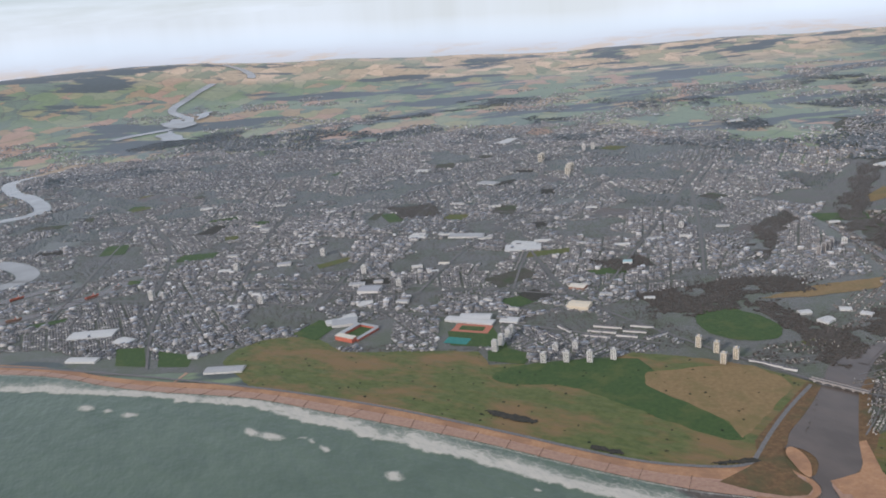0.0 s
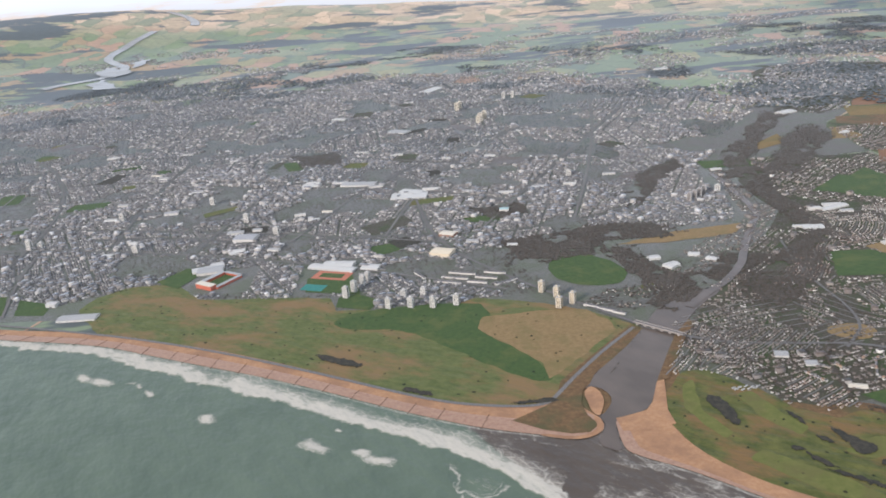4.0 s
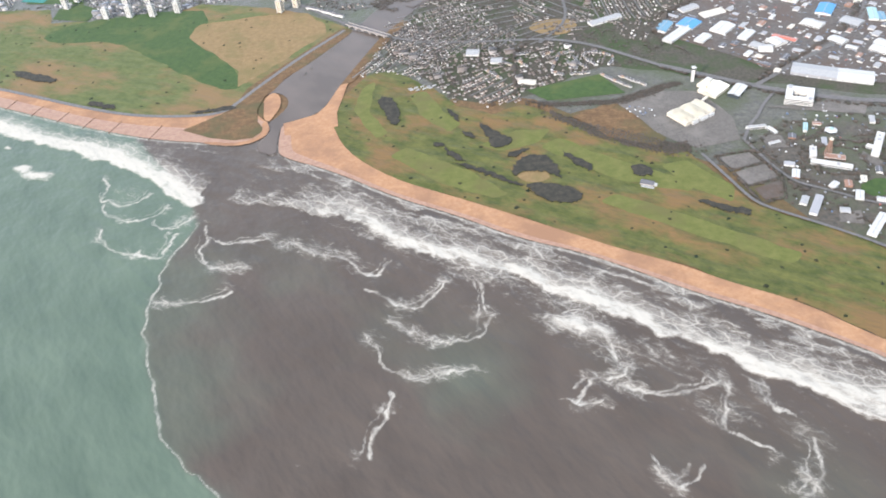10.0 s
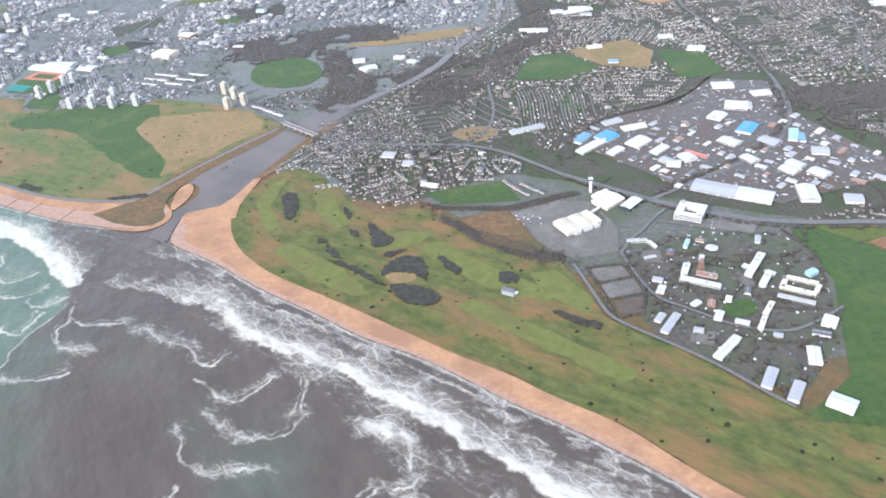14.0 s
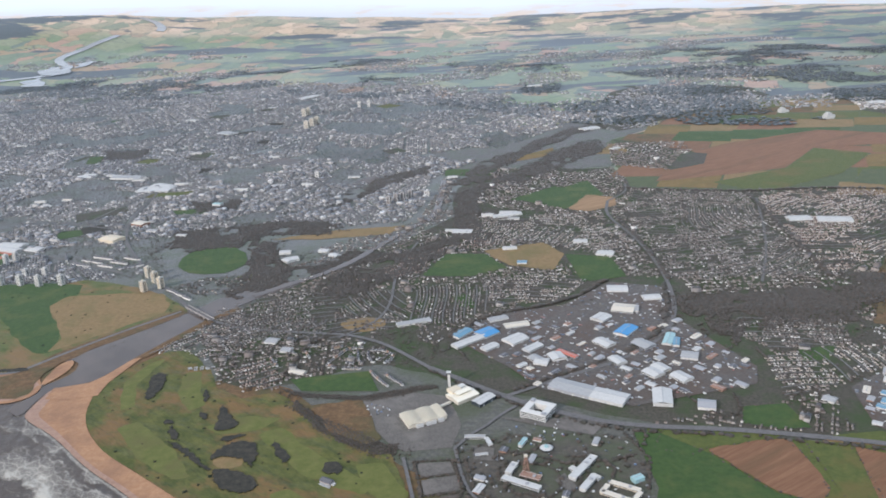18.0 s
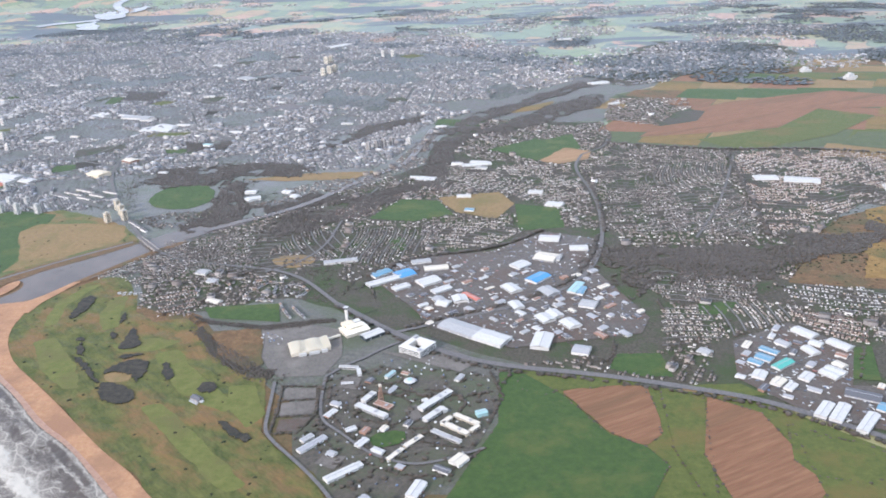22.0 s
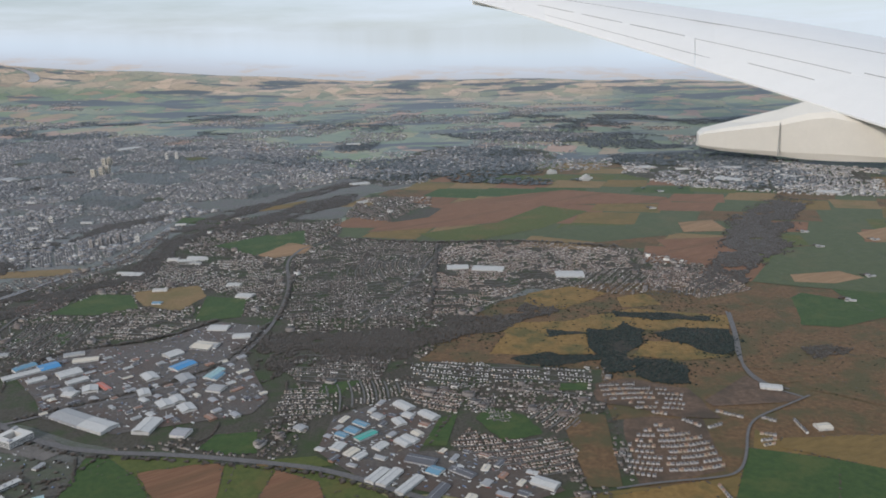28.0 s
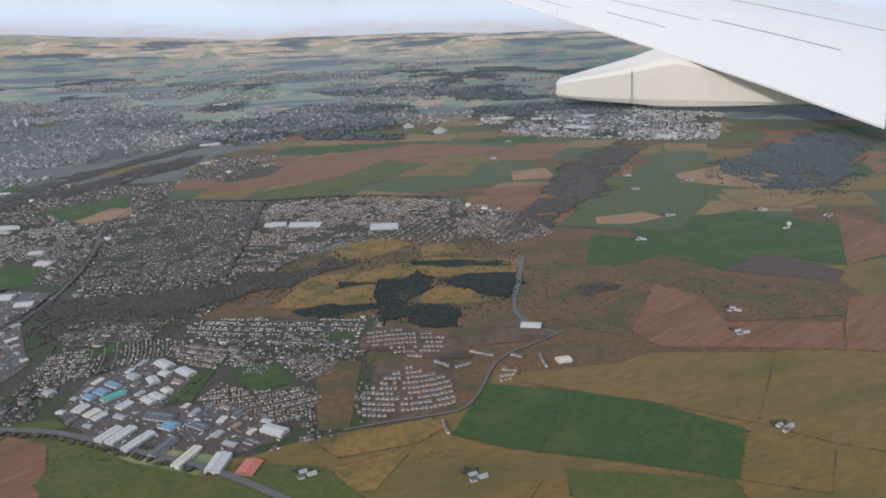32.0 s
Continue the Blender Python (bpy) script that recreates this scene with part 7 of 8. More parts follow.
def terrace(x, y, w, rot, label="long pale row of flats with a slate roof"):
    ob = base("terrace", x, y, rot, label, "terrace", "long terraces")
    part("wall", boxes((-w / 2, w / 2, -1.3, 1.3, 0, 2.2)), "pale", ob)
    part("roof", gable(bmesh.new(), w, 2.6, 2.25, 3.1), "dark", ob)
    for k in range(int(w // 5)):
        part("chimney", boxes((-w / 2 + 2.5 + 5 * k, -w / 2 + 3.1 + 5 * k, -0.25, 0.25, 2.8, 3.6)), "stone", ob)


for x, y, w, rot in ((105, 775, 28, -22), (112, 786, 30, -22), (120, 797, 30, -22), (135, 770, 22, -22), (145, 780, 24, -22), (155, 792, 24, -22), (165, 765, 26, 28), (60, 785, 24, -60), (75, 800, 22, -60), (48, 800, 22, -60),
                     (240, 690, 16, -35), (252, 680, 14, -35), (262, 671, 12, -35)):
    terrace(x, y, w, rot)

# ---- exhibition centre ----
hall = base("exhibition_hall", 506, 449, 27, "cream exhibition hall with a wavy membrane roof", "hall")
part("wall", boxes((-13.5, 13.5, -8.8, 8.8, 0, 2.6)), "cream", hall)
bm = bmesh.new()
cols = []
for i in range(25):
    u = -13.9 + 27.8 * i / 24
    z = 2.9 + 0.9 * abs(math.sin(math.pi * 2.5 * i / 24))
    cols.append([bm.verts.new((u, v, zz)) for v, zz in ((-9.1, z - 0.6), (-4.5, z), (4.5, z), (9.1, z - 0.6))])
for a, b in zip(cols, cols[1:]):
    for k in range(3):
        bm.faces.new((a[k], b[k], b[k + 1], a[k + 1]))
bmesh.ops.solidify(bm, geom=bm.faces[:], thickness=0.25)
part("membrane_roof", bm, "membrane", hall, "wavy cream membrane roof")
for u, w in ((-6, 5), (2, 7), (9, 4)):
    part("porch", boxes((u - w / 2, u + w / 2, -10.8, -8.8, 0, 2.2)), "white", hall)
for k in range(6):
    part("entrance_door", boxes((-12 + 4 * k, -10.8 + 4 * k, 8.8, 8.86, 0, 1.2)), "glass", hall)

arena = base("arena", 531, 476, 40, "cream arena with stepped roofs and a tall sign tower beside it", "hall")
part("wall", boxes((-9, 9, -7, 7, 0, 2.6)), "cream", arena)
part("roof", gable(bmesh.new(), 18, 14, 2.7, 4.0, 0.3, 0.3), "membrane", arena)
part("fly_tower", boxes((-6, 2, 3, 10, 2.6, 5.0)), "beige", arena)
part("vault", gable(bmesh.new(), 12, 5, 5.0, 5.8), "membrane", arena)
part("plant_block", boxes((3, 8, 6, 10, 0, 4.4)), "pale", arena)
bridge_link = base("covered_walkway", 518, 462, 42, "cream covered walkway between the halls", "walkway")
part("deck", boxes((-7, 7, -0.9, 0.9, 1.2, 2.4)), "cream", bridge_link)
for u in (-5, 0, 5):
    part("post", boxes((u - 0.2, u + 0.2, -0.2, 0.2, 0, 1.2)), "white", bridge_link)
sign = base("viewing_tower", 521, 492, 0, "slim white tower beside the arena", "tower")
part("shaft", boxes((-0.9, 0.9, -0.9, 0.9, 0, 10)), "pale", sign)
part("cabin", boxes((-1.4, 1.4, -1.4, 1.4, 10, 11.2)), "glass", sign)
part("cap", boxes((-1.6, 1.6, -1.6, 1.6, 11.2, 11.6)), "white", sign)

court = base("courtyard_office", 582, 452, -27, "square pale concrete office round an open courtyard", "office")
for name_, dims in (("wing", (-9, 9, -9, -4.5, 0, 5.2)), ("wing", (-9, 9, 4.5, 9, 0, 5.2)), ("wing", (-9, -4.5, -4.5, 4.5, 0, 5.2)), ("wing", (4.5, 9, -4.5, 4.5, 0, 5.2))):
    part(name_, boxes(dims), "pale", court)
for k in range(4):
    z = 0.5 + 1.2 * k
    part("window_band", boxes((-8.6, 8.6, -9.06, -9, z, z + 0.55)), "glass", court)
    part("window_band", boxes((-9.06, -9, -8.6, 8.6, z, z + 0.55)), "glass", court)
    part("window_band", boxes((9, 9.06, -8.6, 8.6, z, z + 0.55)), "glass", court)
part("plant_room", boxes((-8, -5.5, 5, 8.5, 5.2, 6.4)), "grey", court)
part("plant_room", boxes((5.5, 8, -8, -5.5, 5.2, 6.2)), "grey", court)


def cylinder(bm, r0, r1, z0, z1, n=12, x=0.0, y=0.0):
    a = [bm.verts.new((x + r0 * math.cos(2 * math.pi * k / n), y + r0 * math.sin(2 * math.pi * k / n), z0)) for k in range(n)]
    b = [bm.verts.new((x + r1 * math.cos(2 * math.pi * k / n), y + r1 * math.sin(2 * math.pi * k / n), z1)) for k in range(n)]
    for k in range(n):
        bm.faces.new((a[k], a[(k + 1) % n], b[(k + 1) % n], b[k]))
    bm.faces.new(a[::-1])
    bm.faces.new(b)
    return bm


rot_ = base("round_pavilion", 585, 410, 0, "white many-sided pavilion among dark hedges", "pavilion")
part("wall", cylinder(bmesh.new(), 3.4, 3.4, 0, 1.6, 12), "glass", rot_)
part("roof", cylinder(bmesh.new(), 4.0, 2.8, 1.6, 2.3, 12), "white", rot_)
part("lantern", cylinder(bmesh.new(), 1.5, 1.2, 2.3, 3.1, 12), "aqua", rot_)

mast = base("lattice_mast", 572, 386, 20, "tapering brown lattice mast beside the white offices", "mast")
for sx in (-1, 1):
    for sy in (-1, 1):
        bm = bmesh.new()
        vs = box(bm, -0.14, 0.14, -0.14, 0.14, 0, 12)
        for v in vs:
            f = 1.7 - 1.35 * v.co.z / 12
            v.co.x, v.co.y = v.co.x + sx * f, v.co.y + sy * f
        part("leg", bm, "brick", mast)
for k in range(8):
    z = 1.2 + 1.35 * k
    f = 1.7 - 1.35 * z / 12
    part("cross_frame", boxes((-f, f, -f - 0.1, -f + 0.1, z, z + 0.22), (-f, f, f - 0.1, f + 0.1, z, z + 0.22), (-f - 0.1, -f + 0.1, -f, f, z, z + 0.22), (f - 0.1, f + 0.1, -f, f, z, z + 0.22)), "brick", mast)
part("cabin", boxes((-0.9, 0.9, -0.9, 0.9, 11.2, 12.4)), "cream", mast)

# ---- stadium ----
stad = base("stadium", -150, 832, 57, "football ground with cream main stand and red seats", "stadium")
part("pitch", boxes((-16, 16, -10, 10, 0.6, 0.7)), "lush", stad, "mown green pitch")
for name_, dims, roof_ in (("stand", (-18, 18, 11, 17, 0, 3.2), "light"), ("stand", (-18, 18, -15, -11, 0, 2.6), "light"), ("stand", (-25, -17, -12, 12, 0, 5.2), "cream"), ("stand", (17, 21, -12, 12, 0, 2.6), "light")):
    st = part(name_, boxes(dims), "red", stad, "stand with red seats")
    x0, x1, y0, y1, z0, z1 = dims
    part("roof", boxes((x0 - 0.4, x1 + 0.4, y0 - 0.4, y1 + 0.4, z1, z1 + 0.35)), roof_, st)

# ---- running track and courts ----
trk = base("running_track", -23, 821, -20, "red running track round a green infield", "track", z=0.75)
part("lane_surface", boxes((-21, 21, -11, 11, 0, 0.06)), "track", trk)
part("infield", boxes((-14, 14, -6, 6, 0.06, 0.10)), "lush", trk, "green infield")
crt = base("all_weather_pitch", -39, 790, -20, "blue-green all-weather sports pitch", "pitch", z=0.75)
part("playing_surface", boxes((-13, 13, -8, 8, 0, 0.06)), "turf", crt)

# ---- bridge over the river ----
br = base("stone_bridge", 288, 632, -43, "old granite road bridge with five low arches", "bridge", z=0.0)
part("deck", boxes((-24, 24, -2.0, 2.0, 2.3, 2.7)), "stone", br)
part("carriageway", boxes((-24, 24, -1.5, 1.5, 2.7, 2.75)), "road", br)
for s in (-1, 1):
    part("parapet", boxes((-24, 24, s * 2.0 - 0.15, s * 2.0 + 0.15, 2.7, 3.3)), "stone", br)
for k in range(6):
    u = -20 + 8 * k
    part("pier", boxes((u - 0.7, u + 0.7, -2.3, 2.3, 0, 2.3)), "stone", br)
for k in range(5):
    u = -16 + 8 * k
    bm = bmesh.new()
    for s in (-2.0, 2.0):
        top = [bm.verts.new((u + 3.3 * math.cos(math.pi * (1 - i / 10)), s, 2.35)) for i in range(11)]
        low = [bm.verts.new((u + 3.3 * math.cos(math.pi * (1 - i / 10)), s, 0.5 + 1.6 * math.sin(math.pi * i / 10))) for i in range(11)]
        for i in range(10):
            bm.faces.new((low[i], low[i + 1], top[i + 1], top[i]))
    part("arch", bm, "stone", br)

# ---- groynes on the south beach ----
shore, upper = np.array(curve(COAST_SOUTH, 2)), np.array(curve(TOP_SOUTH, 2))
for gx in np.arange(-690, 150, 25.5):
    k = np.argmin(np.abs(shore[:, 0] - gx))
    j = np.argmin(np.hypot(upper[:, 0] - shore[k, 0] - 11, upper[:, 1] - shore[k, 1] - 24))
    a, b = upper[j], shore[k]
    v = b - a
    long_ = float(np.hypot(*v))
    gr = base("groyne", float(a[0] + b[0]) / 2, float(a[1] + b[1]) / 2, math.degrees(math.atan2(v[1], v[0])), "dark weathered timber groyne running down the sand", "groyne", "beach groynes", 0.5)
    part("planking", boxes((-long_ * 0.05, long_ * 0.58, -0.10, 0.10, 0, 0.3)), "timber", gr)
    for q in range(5):
        u = -long_ * 0.03 + q * long_ * 0.15
        part("pile", boxes((u - 0.15, u + 0.15, -0.26, 0.26, 0, 0.65)), "timber", gr)


# ---- ships in the harbour ----
def ship(x, y, rot, long_, hull, label):
    ob = base("ship", x, y, rot, label, "ship", "moored ships", 0.8)
    bm = bmesh.new()
    outline = [(-0.5, -0.09), (0.36, -0.09), (0.5, 0.0), (0.36, 0.09), (-0.5, 0.09)]
    low = [bm.verts.new((u * long_ * 0.95, v * long_ * 0.8, 0)) for u, v in outline]
    top_ = [bm.verts.new((u * long_, v * long_, long_ * 0.09)) for u, v in outline]
    bm.faces.new(top_)
    bm.faces.new(low[::-1])
    for k in range(5):
        bm.faces.new((low[k], low[(k + 1) % 5], top_[(k + 1) % 5], top_[k]))
    part("hull", bm, hull, ob)
    z = long_ * 0.09
    for k in range(3):
        s = long_ * (0.075 - 0.014 * k)
        part("deckhouse", boxes((long_ * 0.14, long_ * (0.30 - 0.03 * k), -s, s, z + k * long_ * 0.05, z + (k + 1) * long_ * 0.05 - 0.03)), "white", ob)
    part("mast", boxes((long_ * 0.19, long_ * 0.205, -0.12, 0.12, z + long_ * 0.15, z + long_ * 0.26)), "grey", ob)
    part("funnel", boxes((long_ * 0.10, long_ * 0.13, -0.5, 0.5, z, z + long_ * 0.13)), "red", ob)
    part("deck_cargo", boxes((-long_ * 0.4, -long_ * 0.1, -long_ * 0.05, long_ * 0.05, z, z + long_ * 0.025)), "timber", ob)


for x, y, rot, long_, hull in ((-659, 938, 44, 18, 'red'), (-617, 960, 30, 20, 'brick'), (-584, 984, 48, 18, 'white'), (-546, 1033, 54, 20, 'red'), (-525, 1070, 70, 17, 'white'), (-707, 1022, 18, 22, 'blue'), (-662, 1050, 46, 20, 'red'), (-622, 1080, 28, 18, 'white')):
    ship(x, y, rot, long_, hull, "moored supply ship with a %s hull and white deckhouse" % {"brick": "brown"}.get(hull, hull))

# ---- farms, radar dome, silos ----
def farm(x, y, rot, label="white farmhouse with grey barns among fields"):
    ob = base("farmstead", x, y, rot, label, "farm", "farmsteads")
    for name_, (u, v, w, d, h), wall_, roof_ in (("house", (0, 0, 3.6, 2.4, 1.7), "white", "dark"), ("barn", (6, 1, 5.5, 2.8, 1.5), "pale", "grey"), ("barn", (2.5, 5.5, 4.5, 2.4, 1.4), "pale", "light")):
        p = part(name_, boxes((u - w / 2, u + w / 2, v - d / 2, v + d / 2, 0, h)), wall_, ob)
        bm = gable(bmesh.new(), w, d, h + 0.05, h + 0.85)
        bmesh.ops.translate(bm, vec=(u, v, 0), verts=bm.verts)
        part("roof", bm, roof_, p)
    tx, ty = x + 9 * (rng.random(9) - 0.5), y + 9 + 5 * (rng.random(9) - 0.5)
    clumps("shelter_trees", tx, ty, 1.0 + 0.8 * rng.random(9), 1.8 + rng.random(9), "tree", "bare shelter trees by a farm")


for x, y, rot in ((1331, 799, 15), (1268, 719, -10), (1226, 340, 30), (1335, 930, 10), (1440, 800, 0), (1275, 520, -20), (1262, 475, 10), (1420, 960, 20), (1190, 1180, 0), (1500, 760, 40), (948, 335, 20), (1040, 318, 20), (1240, 1320, 10), (1350, 1010, 0)):
    farm(x, y, rot)
dome = base("radar_dome", 1435, 727, 0, "white radar dome on a short tower in a green field", "radar dome")
part("tower", cylinder(bmesh.new(), 1.3, 1.3, 0, 3.0, 10), "white", dome)
bm = bmesh.new()
bmesh.ops.create_icosphere(bm, subdivisions=2, radius=2.6, matrix=Matrix.Translation((0, 0, 5.0)))
part("radome", bm, "white", dome)
part("equipment_hut", boxes((-6.5, -2.5, -2, 0.5, 0, 1.6)), "white", dome)
for x, y in ((1083, 1532), (1133, 1448), (1140, 1462)):
    sl = base("silo_group", x, y, 20, "cluster of white industrial silos by the river", "silos", "white silos")
    for k, (u, v, r, h) in enumerate(((0, 0, 3, 9), (6, 1, 2.5, 7), (-5, 2, 2.5, 6), (2, 6, 2.5, 8))):
        part("silo", cylinder(bmesh.new(), r, r * 0.95, 0, h, 12, u, v), "white", sl)
    part("mill_block", boxes((-8, 10, -7, -3, 0, 4.5)), "white", sl)
club = base("clubhouse", 456, 378, -30, "grey-roofed clubhouse standing on the golf links", "clubhouse")
part("wall", boxes((-4, 4, -2.2, 2.2, 0, 1.5)), "stone", club)
part("roof", gable(bmesh.new(), 8, 4.4, 1.55, 2.8), "dark", club)
part("terrace", boxes((-3, 5, -4.2, -2.2, 0.3, 0.6)), "light", club)
part("porch", boxes((4, 6, -1.2, 1.2, 0, 1.1)), "white", club)
for k in range(9):
    cv = base("caravan", 318 + 4.6 * (k % 5) + 1.3 * (k // 5), 527 - 3.0 * (k // 5) + 0.6 * (k % 3), 10 + 7 * (k % 4), "small white holiday caravan beside the golf links", "caravan", "caravans")
    part("body", boxes((-1.4, 1.4, -0.6, 0.6, 0.25, 1.1)), "white", cv)
    part("window_band", boxes((-1.2, 1.2, -0.64, -0.6, 0.6, 0.9)), "glass", cv)
    part("roof", gable(bmesh.new(), 2.8, 1.2, 1.12, 1.3, 0.05, 0.05), "light", cv)


# ---- single houses of the nearest estates ----
def house_kit(name_, wall_, roof_, label, w, d, h):
    ob = base(name_, 0, 0, 0, label, "house", "new houses")
    part("wall", boxes((-w / 2, w / 2, -d / 2, d / 2, 0, h)), wall_, ob)
    rf = part("roof", gable(bmesh.new(), w, d, h + 0.05, h + 0.65, 0.10, 0.1), roof_, ob)
    part("chimney", boxes((w / 2 - 0.35, w / 2 - 0.08, -0.14, 0.14, h + 0.4, h + 0.9)), wall_, rf)
    for s in (-1, 1):
        for zz in (0.2, 0.82):
            part("window", boxes((s * w * 0.27 - 0.2, s * w * 0.27 + 0.2, -d / 2 - 0.04, -d / 2, zz, zz + 0.34)), "glass", ob)
    part("door", boxes((-0.16, 0.16, -d / 2 - 0.04, -d / 2, 0, 0.62)), "brick", ob)
    return ob


KITS = [house_kit("house", "harling", "dark", "new white-rendered house with a dark tiled roof", 2.0, 1.7, 1.35),
        house_kit("house", "cream", "dark", "new cream house with a dark tiled roof", 1.9, 1.7, 1.3),
        house_kit("house", "beige", "brick", "tan brick house with a brown tiled roof", 1.95, 1.7, 1.35)]
spots = []


def street(x0, y0, x1, y1, gap):
    """Houses along a straight street, facing it."""
    n = max(1, int(math.hypot(x1 - x0, y1 - y0) / gap))
    for k in range(n):
        f = (k + 0.5) / n
        spots.append((x0 + (x1 - x0) * f, y0 + (y1 - y0) * f, math.degrees(math.atan2(y1 - y0, x1 - x0))))


ROWS = [(1015, 481, 1025, 477), (1033, 469, 1043, 458), (1047, 456, 1058, 461), (976, 423, 983, 423), (1078, 447, 1088, 444), (1075, 437, 1086, 439), (1074, 430, 1083, 433), (1060, 481, 1076, 470), (1109, 466, 1109, 446), (1088, 470, 1096, 464), (1030, 384, 1032, 368)]
for row_ in ROWS:
    street(*row_, 2.5)


def arcs(pts, ys, bow, middle, gap, lane):
    """Bowed terraces of new houses filling a plot, parted by one cross lane."""
    for y in ys:
        xs = np.arange(min(p[0] for p in pts), max(p[0] for p in pts), gap)
        yy = y + bow * (xs - middle) ** 2
        for x, v in zip(xs[inside(xs, yy, pts)], yy[inside(xs, yy, pts)]):
            if abs(x - lane - 0.12 * (v - ys[0])) > 1.6 and rng.random() < 0.93:
                spots.append((float(x), float(v), math.degrees(math.atan(2 * bow * (x - middle)))))


arcs([(984, 428), (1000, 452), (1012, 464), (1043, 440), (1040, 402), (983, 393), (980, 410)], np.arange(394, 466, 7.4), 0.006, 1012, 3.0, 1003)
arcs([(986, 526), (1011, 530), (1047, 512), (1038, 481), (1013, 482), (985, 506)], np.arange(480, 536, 8.0), -0.004, 1010, 3.1, 1022)
for line in ([(426, 530), (431, 542), (437, 555), (449, 556)], [(425, 528), (433, 521)], [(439, 531), (446, 529)], [(438, 521), (453, 520)], [(446, 548), (448, 536), (452, 528)], [(454, 549), (455, 540), (460, 530)], [(455, 551), (463, 551), (469, 548), (474, 543)], [(475, 541), (474, 535), (469, 529)], [(460, 517), (467, 505), (477, 492)], [(472, 511), (481, 501), (488, 493)], [(377, 543), (387, 526)], [(403, 561), (414, 561)], [(403, 552), (409, 540)], [(423, 553), (432, 560)], [(388, 556), (398, 545)], [(440, 541), (441, 536)]):
    for (ax, ay), (bx, by) in zip(line, line[1:]):
        street(ax, ay, bx, by, 2.3)
for k, (x, y, r) in enumerate(spots):
    m = pose(x + 0.5 * (rng.random() - 0.5), y + 0.5 * (rng.random() - 0.5), 0.3, 0, 0, r)
    kit = KITS[0] if rng.random() < 0.68 else KITS[1 + int(rng.random() < 0.4)]
    if k < 3:
        KITS[k].matrix_world = m
    else:
        copy_thing(kit, m)


# ---- loose clutter in the yards ----
M["clutter"] = islands("vehicle_paint", [(0, (0.60, 0.60, 0.58)), (0.22, (0.20, 0.20, 0.21)), (0.5, (0.40, 0.39, 0.37)), (0.65, (0.06, 0.07, 0.09)), (0.86, (0.26, 0.09, 0.07)), (0.91, (0.09, 0.14, 0.24)), (0.96, (0.30, 0.24, 0.14))], 0.5)


def yard_clutter(pts, step, keep, label, long_=2.2):
    x, y = scatter(pts, step, keep)
    n = len(x)
    houses("parked_vehicles", x, y, long_ * (0.5 + rng.random(n)), 0.7 + 0.5 * rng.random(n), 0.5 + 0.5 * rng.random(n), 0.02 + 0 * x, rng.choice([0.45, 2.0, -0.5], n), "clutter", "clutter", label, "vehicles")


yard_clutter(ZONES["industrial_yard"][0], 5.0, 0.75, "parked vans, trailers and stacked crates in the yards")
yard_clutter(ZONES["industrial_yard.001"][0], 4.6, 0.8, "parked vans, trailers and stacked crates in the yards")
yard_clutter([(532, 425), (634, 430), (641, 368), (626, 315), (590, 275), (529, 350)], 6.0, 0.5, "parked cars beside the offices", 1.1)
yard_clutter([(562, 440), (600, 445), (600, 420), (562, 425)], 3.0, 0.3, "rows of parked cars", 1.1)
yard_clutter([(462, 466), (478, 470), (486, 452), (472, 446)], 2.6, 0.35, "a few parked cars on the grey car park", 1.1)


# ---- hedges and tree belts ----
def hedge(line, step, r, tall, keep, label="dark hedgerow with bare trees"):
    xs, ys = [], []
    for (ax, ay), (bx, by) in zip(line, line[1:]):
        n = max(1, int(math.hypot(bx - ax, by - ay) / step))
        for k in range(n):
            if rng.random() < keep:
                f = (k + rng.random()) / n
                xs.append(ax + (bx - ax) * f + (rng.random() - 0.5) * r)
                ys.append(ay + (by - ay) * f + (rng.random() - 0.5) * r)
    n = len(xs)
    if n:
        clumps("hedgerow", np.array(xs), np.array(ys), r * (0.5 + 0.8 * rng.random(n)), tall * (0.5 + 0.8 * rng.random(n)), "tree", label, "hedge")


for key, (pts, *_r) in ZONES.items():
    if key.startswith("field"):
        hedge(rounded(pts, 1) + [pts[0]] if _r[2] else pts + [pts[0]], 2.2, 0.8, 0.9, 0.45)
for line, r, keep in (([(505, 516), (530, 495), (560, 470), (600, 444), (640, 429), (700, 424), (760, 412), (800, 402), (850, 372), (900, 346)], 1.8, 0.7), ([(565, 481), (600, 506), (655, 540), (694, 590), (706, 680)], 2.2, 0.85), ([(516, 571), (545, 618), (613, 638), (655, 690)], 2.6, 0.95),
                      ([(300, 560), (320, 600), (345, 575), (352, 520)], 1.8, 0.5), ([(395, 500), (400, 560), (420, 590)], 2.0, 0.7), ([(530, 420), (532, 380), (545, 350), (580, 300), (590, 268)], 1.6, 0.7), ([(560, 395), (600, 395), (640, 400), (648, 430)], 1.8, 0.7),
                      ([(960, 480), (985, 485), (990, 520)], 1.5, 0.7), ([(860, 440), (880, 500)], 1.5, 0.6), ([(713, 690), (706, 800), (690, 900)], 2.4, 0.7), ([(856, 690), (862, 860), (862, 975)], 2.4, 0.8), ([(720, 1020), (860, 982), (960, 992), (1090, 950)], 2.6, 0.8), ([(275, 636), (250, 590), (232, 562)], 1.0, 0.4)):
    hedge(curve(line, 2), 1.8, r, r * 1.1, keep, "belt of dark bare trees")
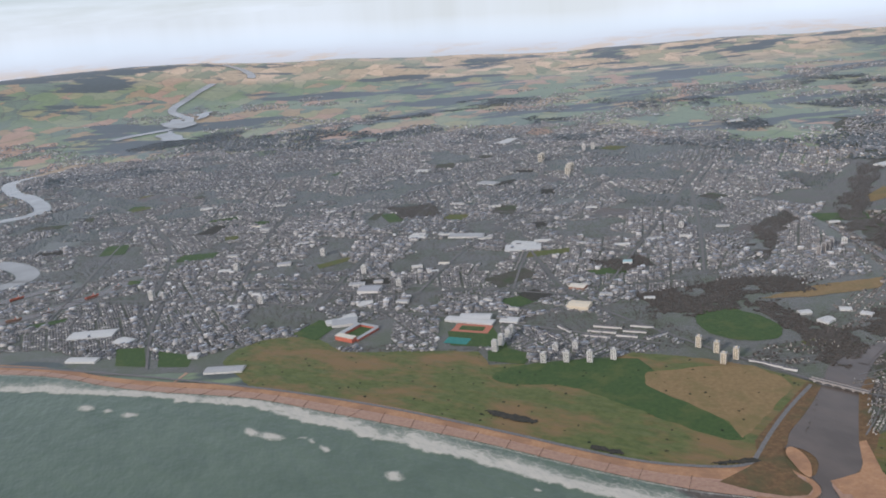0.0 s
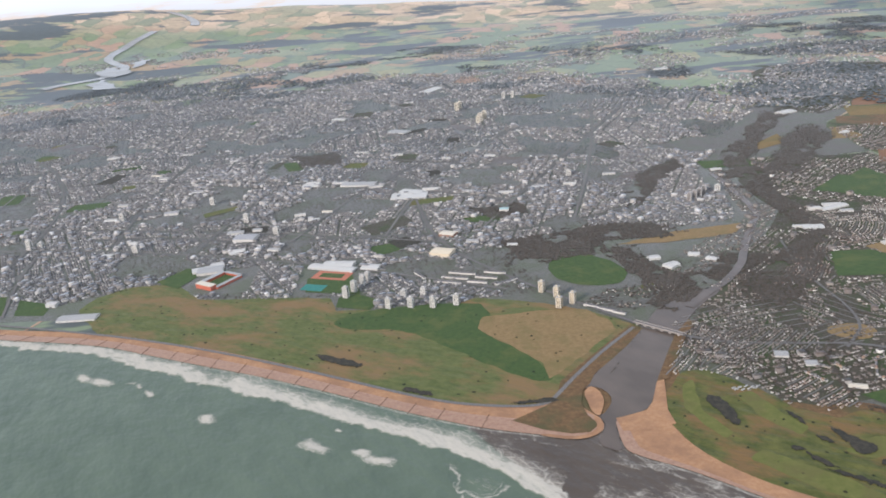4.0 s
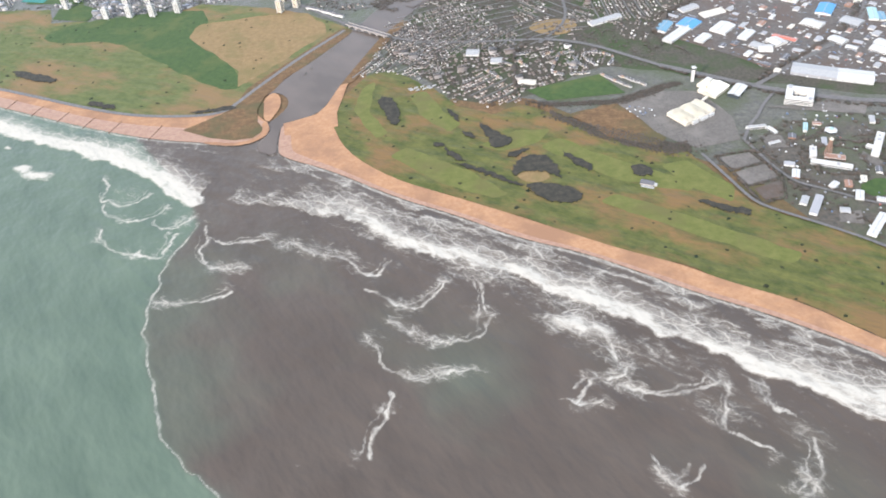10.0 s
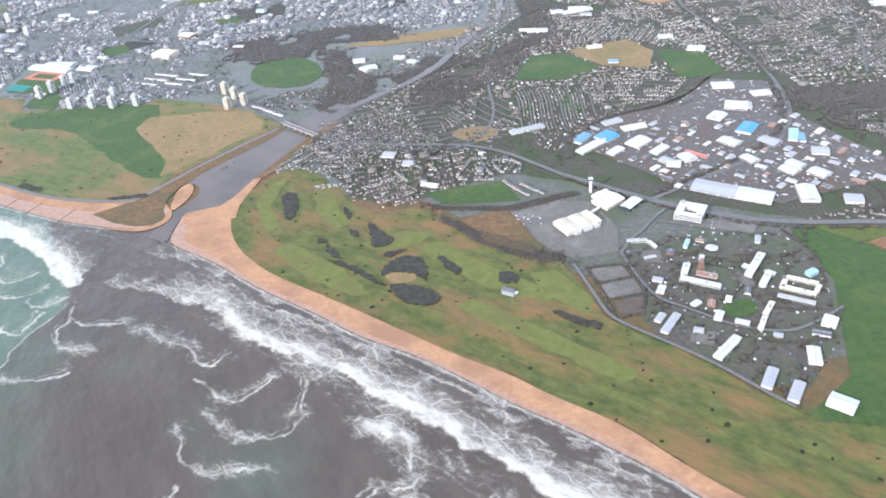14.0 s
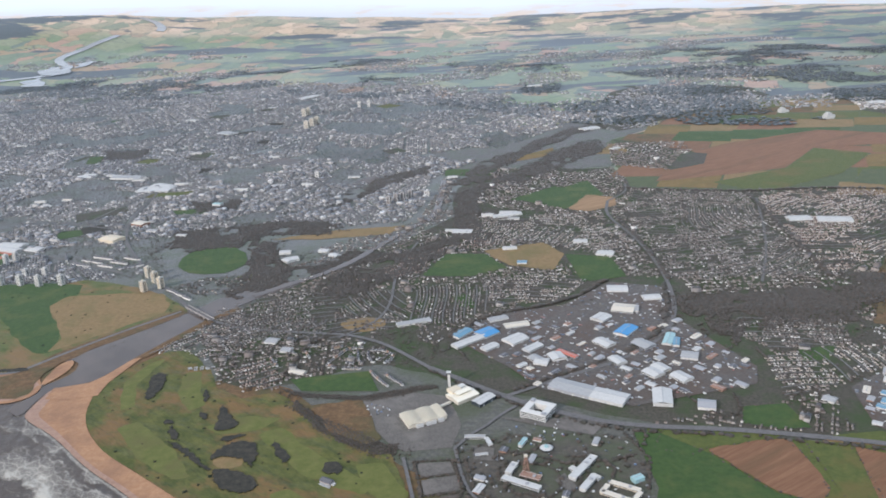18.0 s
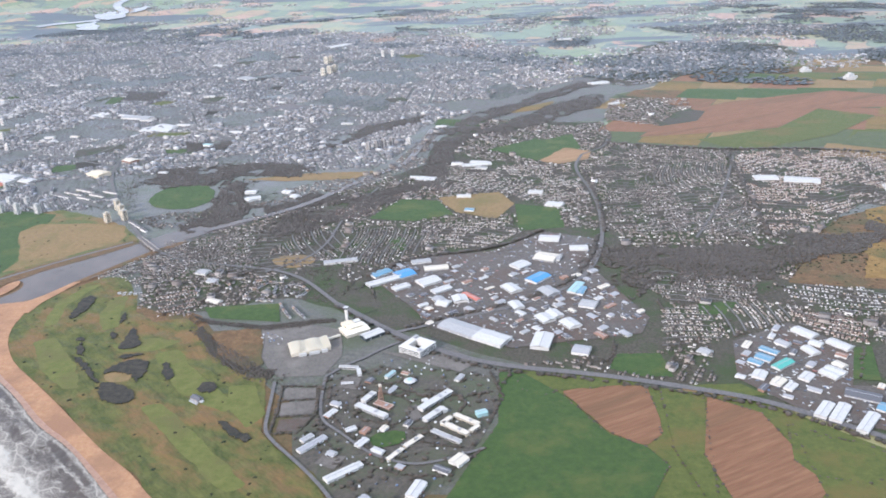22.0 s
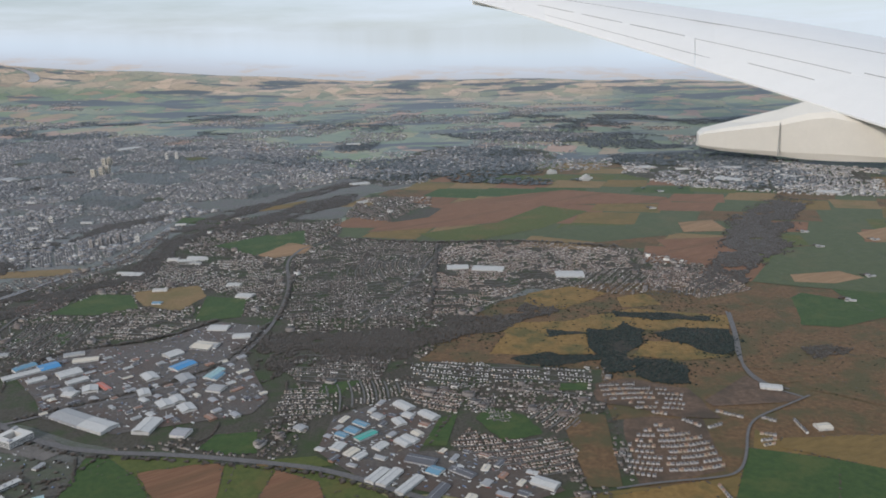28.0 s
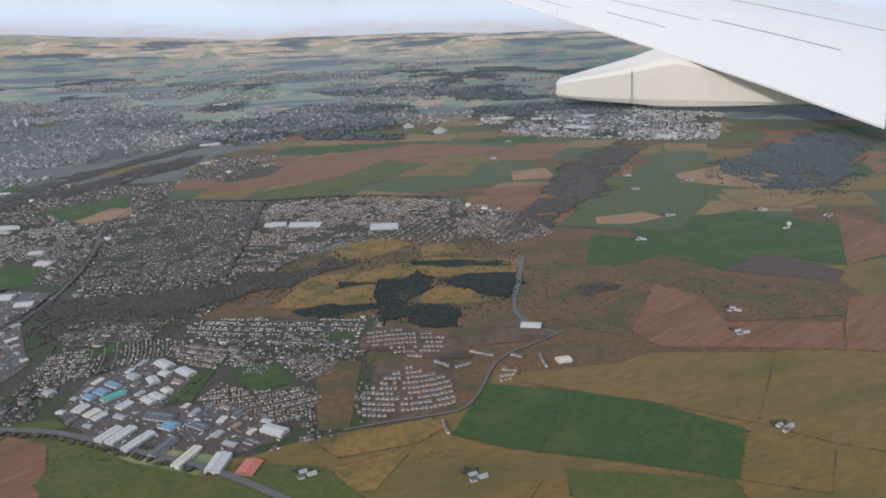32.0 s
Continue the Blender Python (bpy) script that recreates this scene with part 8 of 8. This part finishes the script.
for line in ([(505, 398), (528, 400), (532, 386), (536, 368), (531, 349), (515, 347), (509, 380), (505, 398)], [(509, 381), (532, 386)], [(513, 364), (536, 368)], [(553, 402), (565, 408), (580, 402), (592, 398)], [(556, 392), (556, 376), (566, 366), (584, 362), (592, 370), (590, 388), (578, 396), (556, 392)], [(560, 428), (575, 424), (580, 412), (566, 404), (558, 414)], [(595, 402), (612, 402), (624, 390), (620, 378)], [(608, 362), (596, 360), (600, 350), (612, 346), (628, 345)], [(536, 400), (542, 372), (556, 356), (576, 339), (598, 330)], [(640, 345), (620, 318), (596, 318), (574, 328)], [(600, 400), (604, 366), (612, 352)], [(640, 372), (645, 400), (634, 428)]):
    hedge(line, 0.8, 1.1, 1.2, 0.85, "dark clipped hedge and trees round the offices")
for line in [[(532, 532), (513, 580), (533, 610), (575, 626), (622, 632), (644, 650)], [(575, 493), (606, 508), (647, 534), (690, 572), (706, 606)], [(682, 473), (700, 441), (714, 455), (713, 475)], [(463, 637), (518, 614), (519, 543), (503, 554)], [(748, 546), (752, 507), (760, 480), (748, 448)]]:
    hedge(curve(line, 2), 1.5, 1.2, 1.4, 0.9, "belt of dark bare trees")


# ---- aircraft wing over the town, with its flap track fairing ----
# enlarged to over a kilometre and hung far off, not true size
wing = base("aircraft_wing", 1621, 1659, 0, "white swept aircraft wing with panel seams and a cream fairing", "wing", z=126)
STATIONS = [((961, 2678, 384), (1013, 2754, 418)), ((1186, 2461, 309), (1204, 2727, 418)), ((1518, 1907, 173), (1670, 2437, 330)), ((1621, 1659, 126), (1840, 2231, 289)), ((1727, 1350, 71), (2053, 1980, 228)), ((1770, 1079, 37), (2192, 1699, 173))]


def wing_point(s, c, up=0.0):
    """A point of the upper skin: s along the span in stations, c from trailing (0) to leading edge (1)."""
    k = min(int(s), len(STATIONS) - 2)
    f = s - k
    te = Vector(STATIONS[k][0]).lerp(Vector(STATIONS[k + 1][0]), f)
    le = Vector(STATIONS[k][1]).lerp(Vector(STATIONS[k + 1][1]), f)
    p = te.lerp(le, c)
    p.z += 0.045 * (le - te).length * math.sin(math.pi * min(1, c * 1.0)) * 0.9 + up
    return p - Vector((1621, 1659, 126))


def skin(s0, s1, c0, c1, up, down, ns=60, nc=16):
    """A closed panel of the wing between two stations and two chord fractions."""
    bm = bmesh.new()
    top = [[bm.verts.new(wing_point(s0 + (s1 - s0) * i / ns, c0 + (c1 - c0) * j / nc, up)) for j in range(nc + 1)] for i in range(ns + 1)]
    low = [[bm.verts.new(wing_point(s0 + (s1 - s0) * i / ns, c0 + (c1 - c0) * j / nc, up) - Vector((0, 0, down * (0.15 + 0.85 * math.sin(math.pi * (c0 + (c1 - c0) * j / nc) * 0.9 + 0.1))))) for j in range(nc + 1)] for i in range(ns + 1)]
    for i in range(ns):
        for j in range(nc):
            bm.faces.new((top[i][j], top[i + 1][j], top[i + 1][j + 1], top[i][j + 1]))
            bm.faces.new((low[i][j + 1], low[i + 1][j + 1], low[i + 1][j], low[i][j]))
        bm.faces.new((low[i][0], low[i + 1][0], top[i + 1][0], top[i][0]))
        bm.faces.new((top[i][nc], top[i + 1][nc], low[i + 1][nc], low[i][nc]))
    for j in range(nc):
        bm.faces.new((top[0][j], top[0][j + 1], low[0][j + 1], low[0][j]))
        bm.faces.new((low[ns][j], low[ns][j + 1], top[ns][j + 1], top[ns][j]))
    return bm


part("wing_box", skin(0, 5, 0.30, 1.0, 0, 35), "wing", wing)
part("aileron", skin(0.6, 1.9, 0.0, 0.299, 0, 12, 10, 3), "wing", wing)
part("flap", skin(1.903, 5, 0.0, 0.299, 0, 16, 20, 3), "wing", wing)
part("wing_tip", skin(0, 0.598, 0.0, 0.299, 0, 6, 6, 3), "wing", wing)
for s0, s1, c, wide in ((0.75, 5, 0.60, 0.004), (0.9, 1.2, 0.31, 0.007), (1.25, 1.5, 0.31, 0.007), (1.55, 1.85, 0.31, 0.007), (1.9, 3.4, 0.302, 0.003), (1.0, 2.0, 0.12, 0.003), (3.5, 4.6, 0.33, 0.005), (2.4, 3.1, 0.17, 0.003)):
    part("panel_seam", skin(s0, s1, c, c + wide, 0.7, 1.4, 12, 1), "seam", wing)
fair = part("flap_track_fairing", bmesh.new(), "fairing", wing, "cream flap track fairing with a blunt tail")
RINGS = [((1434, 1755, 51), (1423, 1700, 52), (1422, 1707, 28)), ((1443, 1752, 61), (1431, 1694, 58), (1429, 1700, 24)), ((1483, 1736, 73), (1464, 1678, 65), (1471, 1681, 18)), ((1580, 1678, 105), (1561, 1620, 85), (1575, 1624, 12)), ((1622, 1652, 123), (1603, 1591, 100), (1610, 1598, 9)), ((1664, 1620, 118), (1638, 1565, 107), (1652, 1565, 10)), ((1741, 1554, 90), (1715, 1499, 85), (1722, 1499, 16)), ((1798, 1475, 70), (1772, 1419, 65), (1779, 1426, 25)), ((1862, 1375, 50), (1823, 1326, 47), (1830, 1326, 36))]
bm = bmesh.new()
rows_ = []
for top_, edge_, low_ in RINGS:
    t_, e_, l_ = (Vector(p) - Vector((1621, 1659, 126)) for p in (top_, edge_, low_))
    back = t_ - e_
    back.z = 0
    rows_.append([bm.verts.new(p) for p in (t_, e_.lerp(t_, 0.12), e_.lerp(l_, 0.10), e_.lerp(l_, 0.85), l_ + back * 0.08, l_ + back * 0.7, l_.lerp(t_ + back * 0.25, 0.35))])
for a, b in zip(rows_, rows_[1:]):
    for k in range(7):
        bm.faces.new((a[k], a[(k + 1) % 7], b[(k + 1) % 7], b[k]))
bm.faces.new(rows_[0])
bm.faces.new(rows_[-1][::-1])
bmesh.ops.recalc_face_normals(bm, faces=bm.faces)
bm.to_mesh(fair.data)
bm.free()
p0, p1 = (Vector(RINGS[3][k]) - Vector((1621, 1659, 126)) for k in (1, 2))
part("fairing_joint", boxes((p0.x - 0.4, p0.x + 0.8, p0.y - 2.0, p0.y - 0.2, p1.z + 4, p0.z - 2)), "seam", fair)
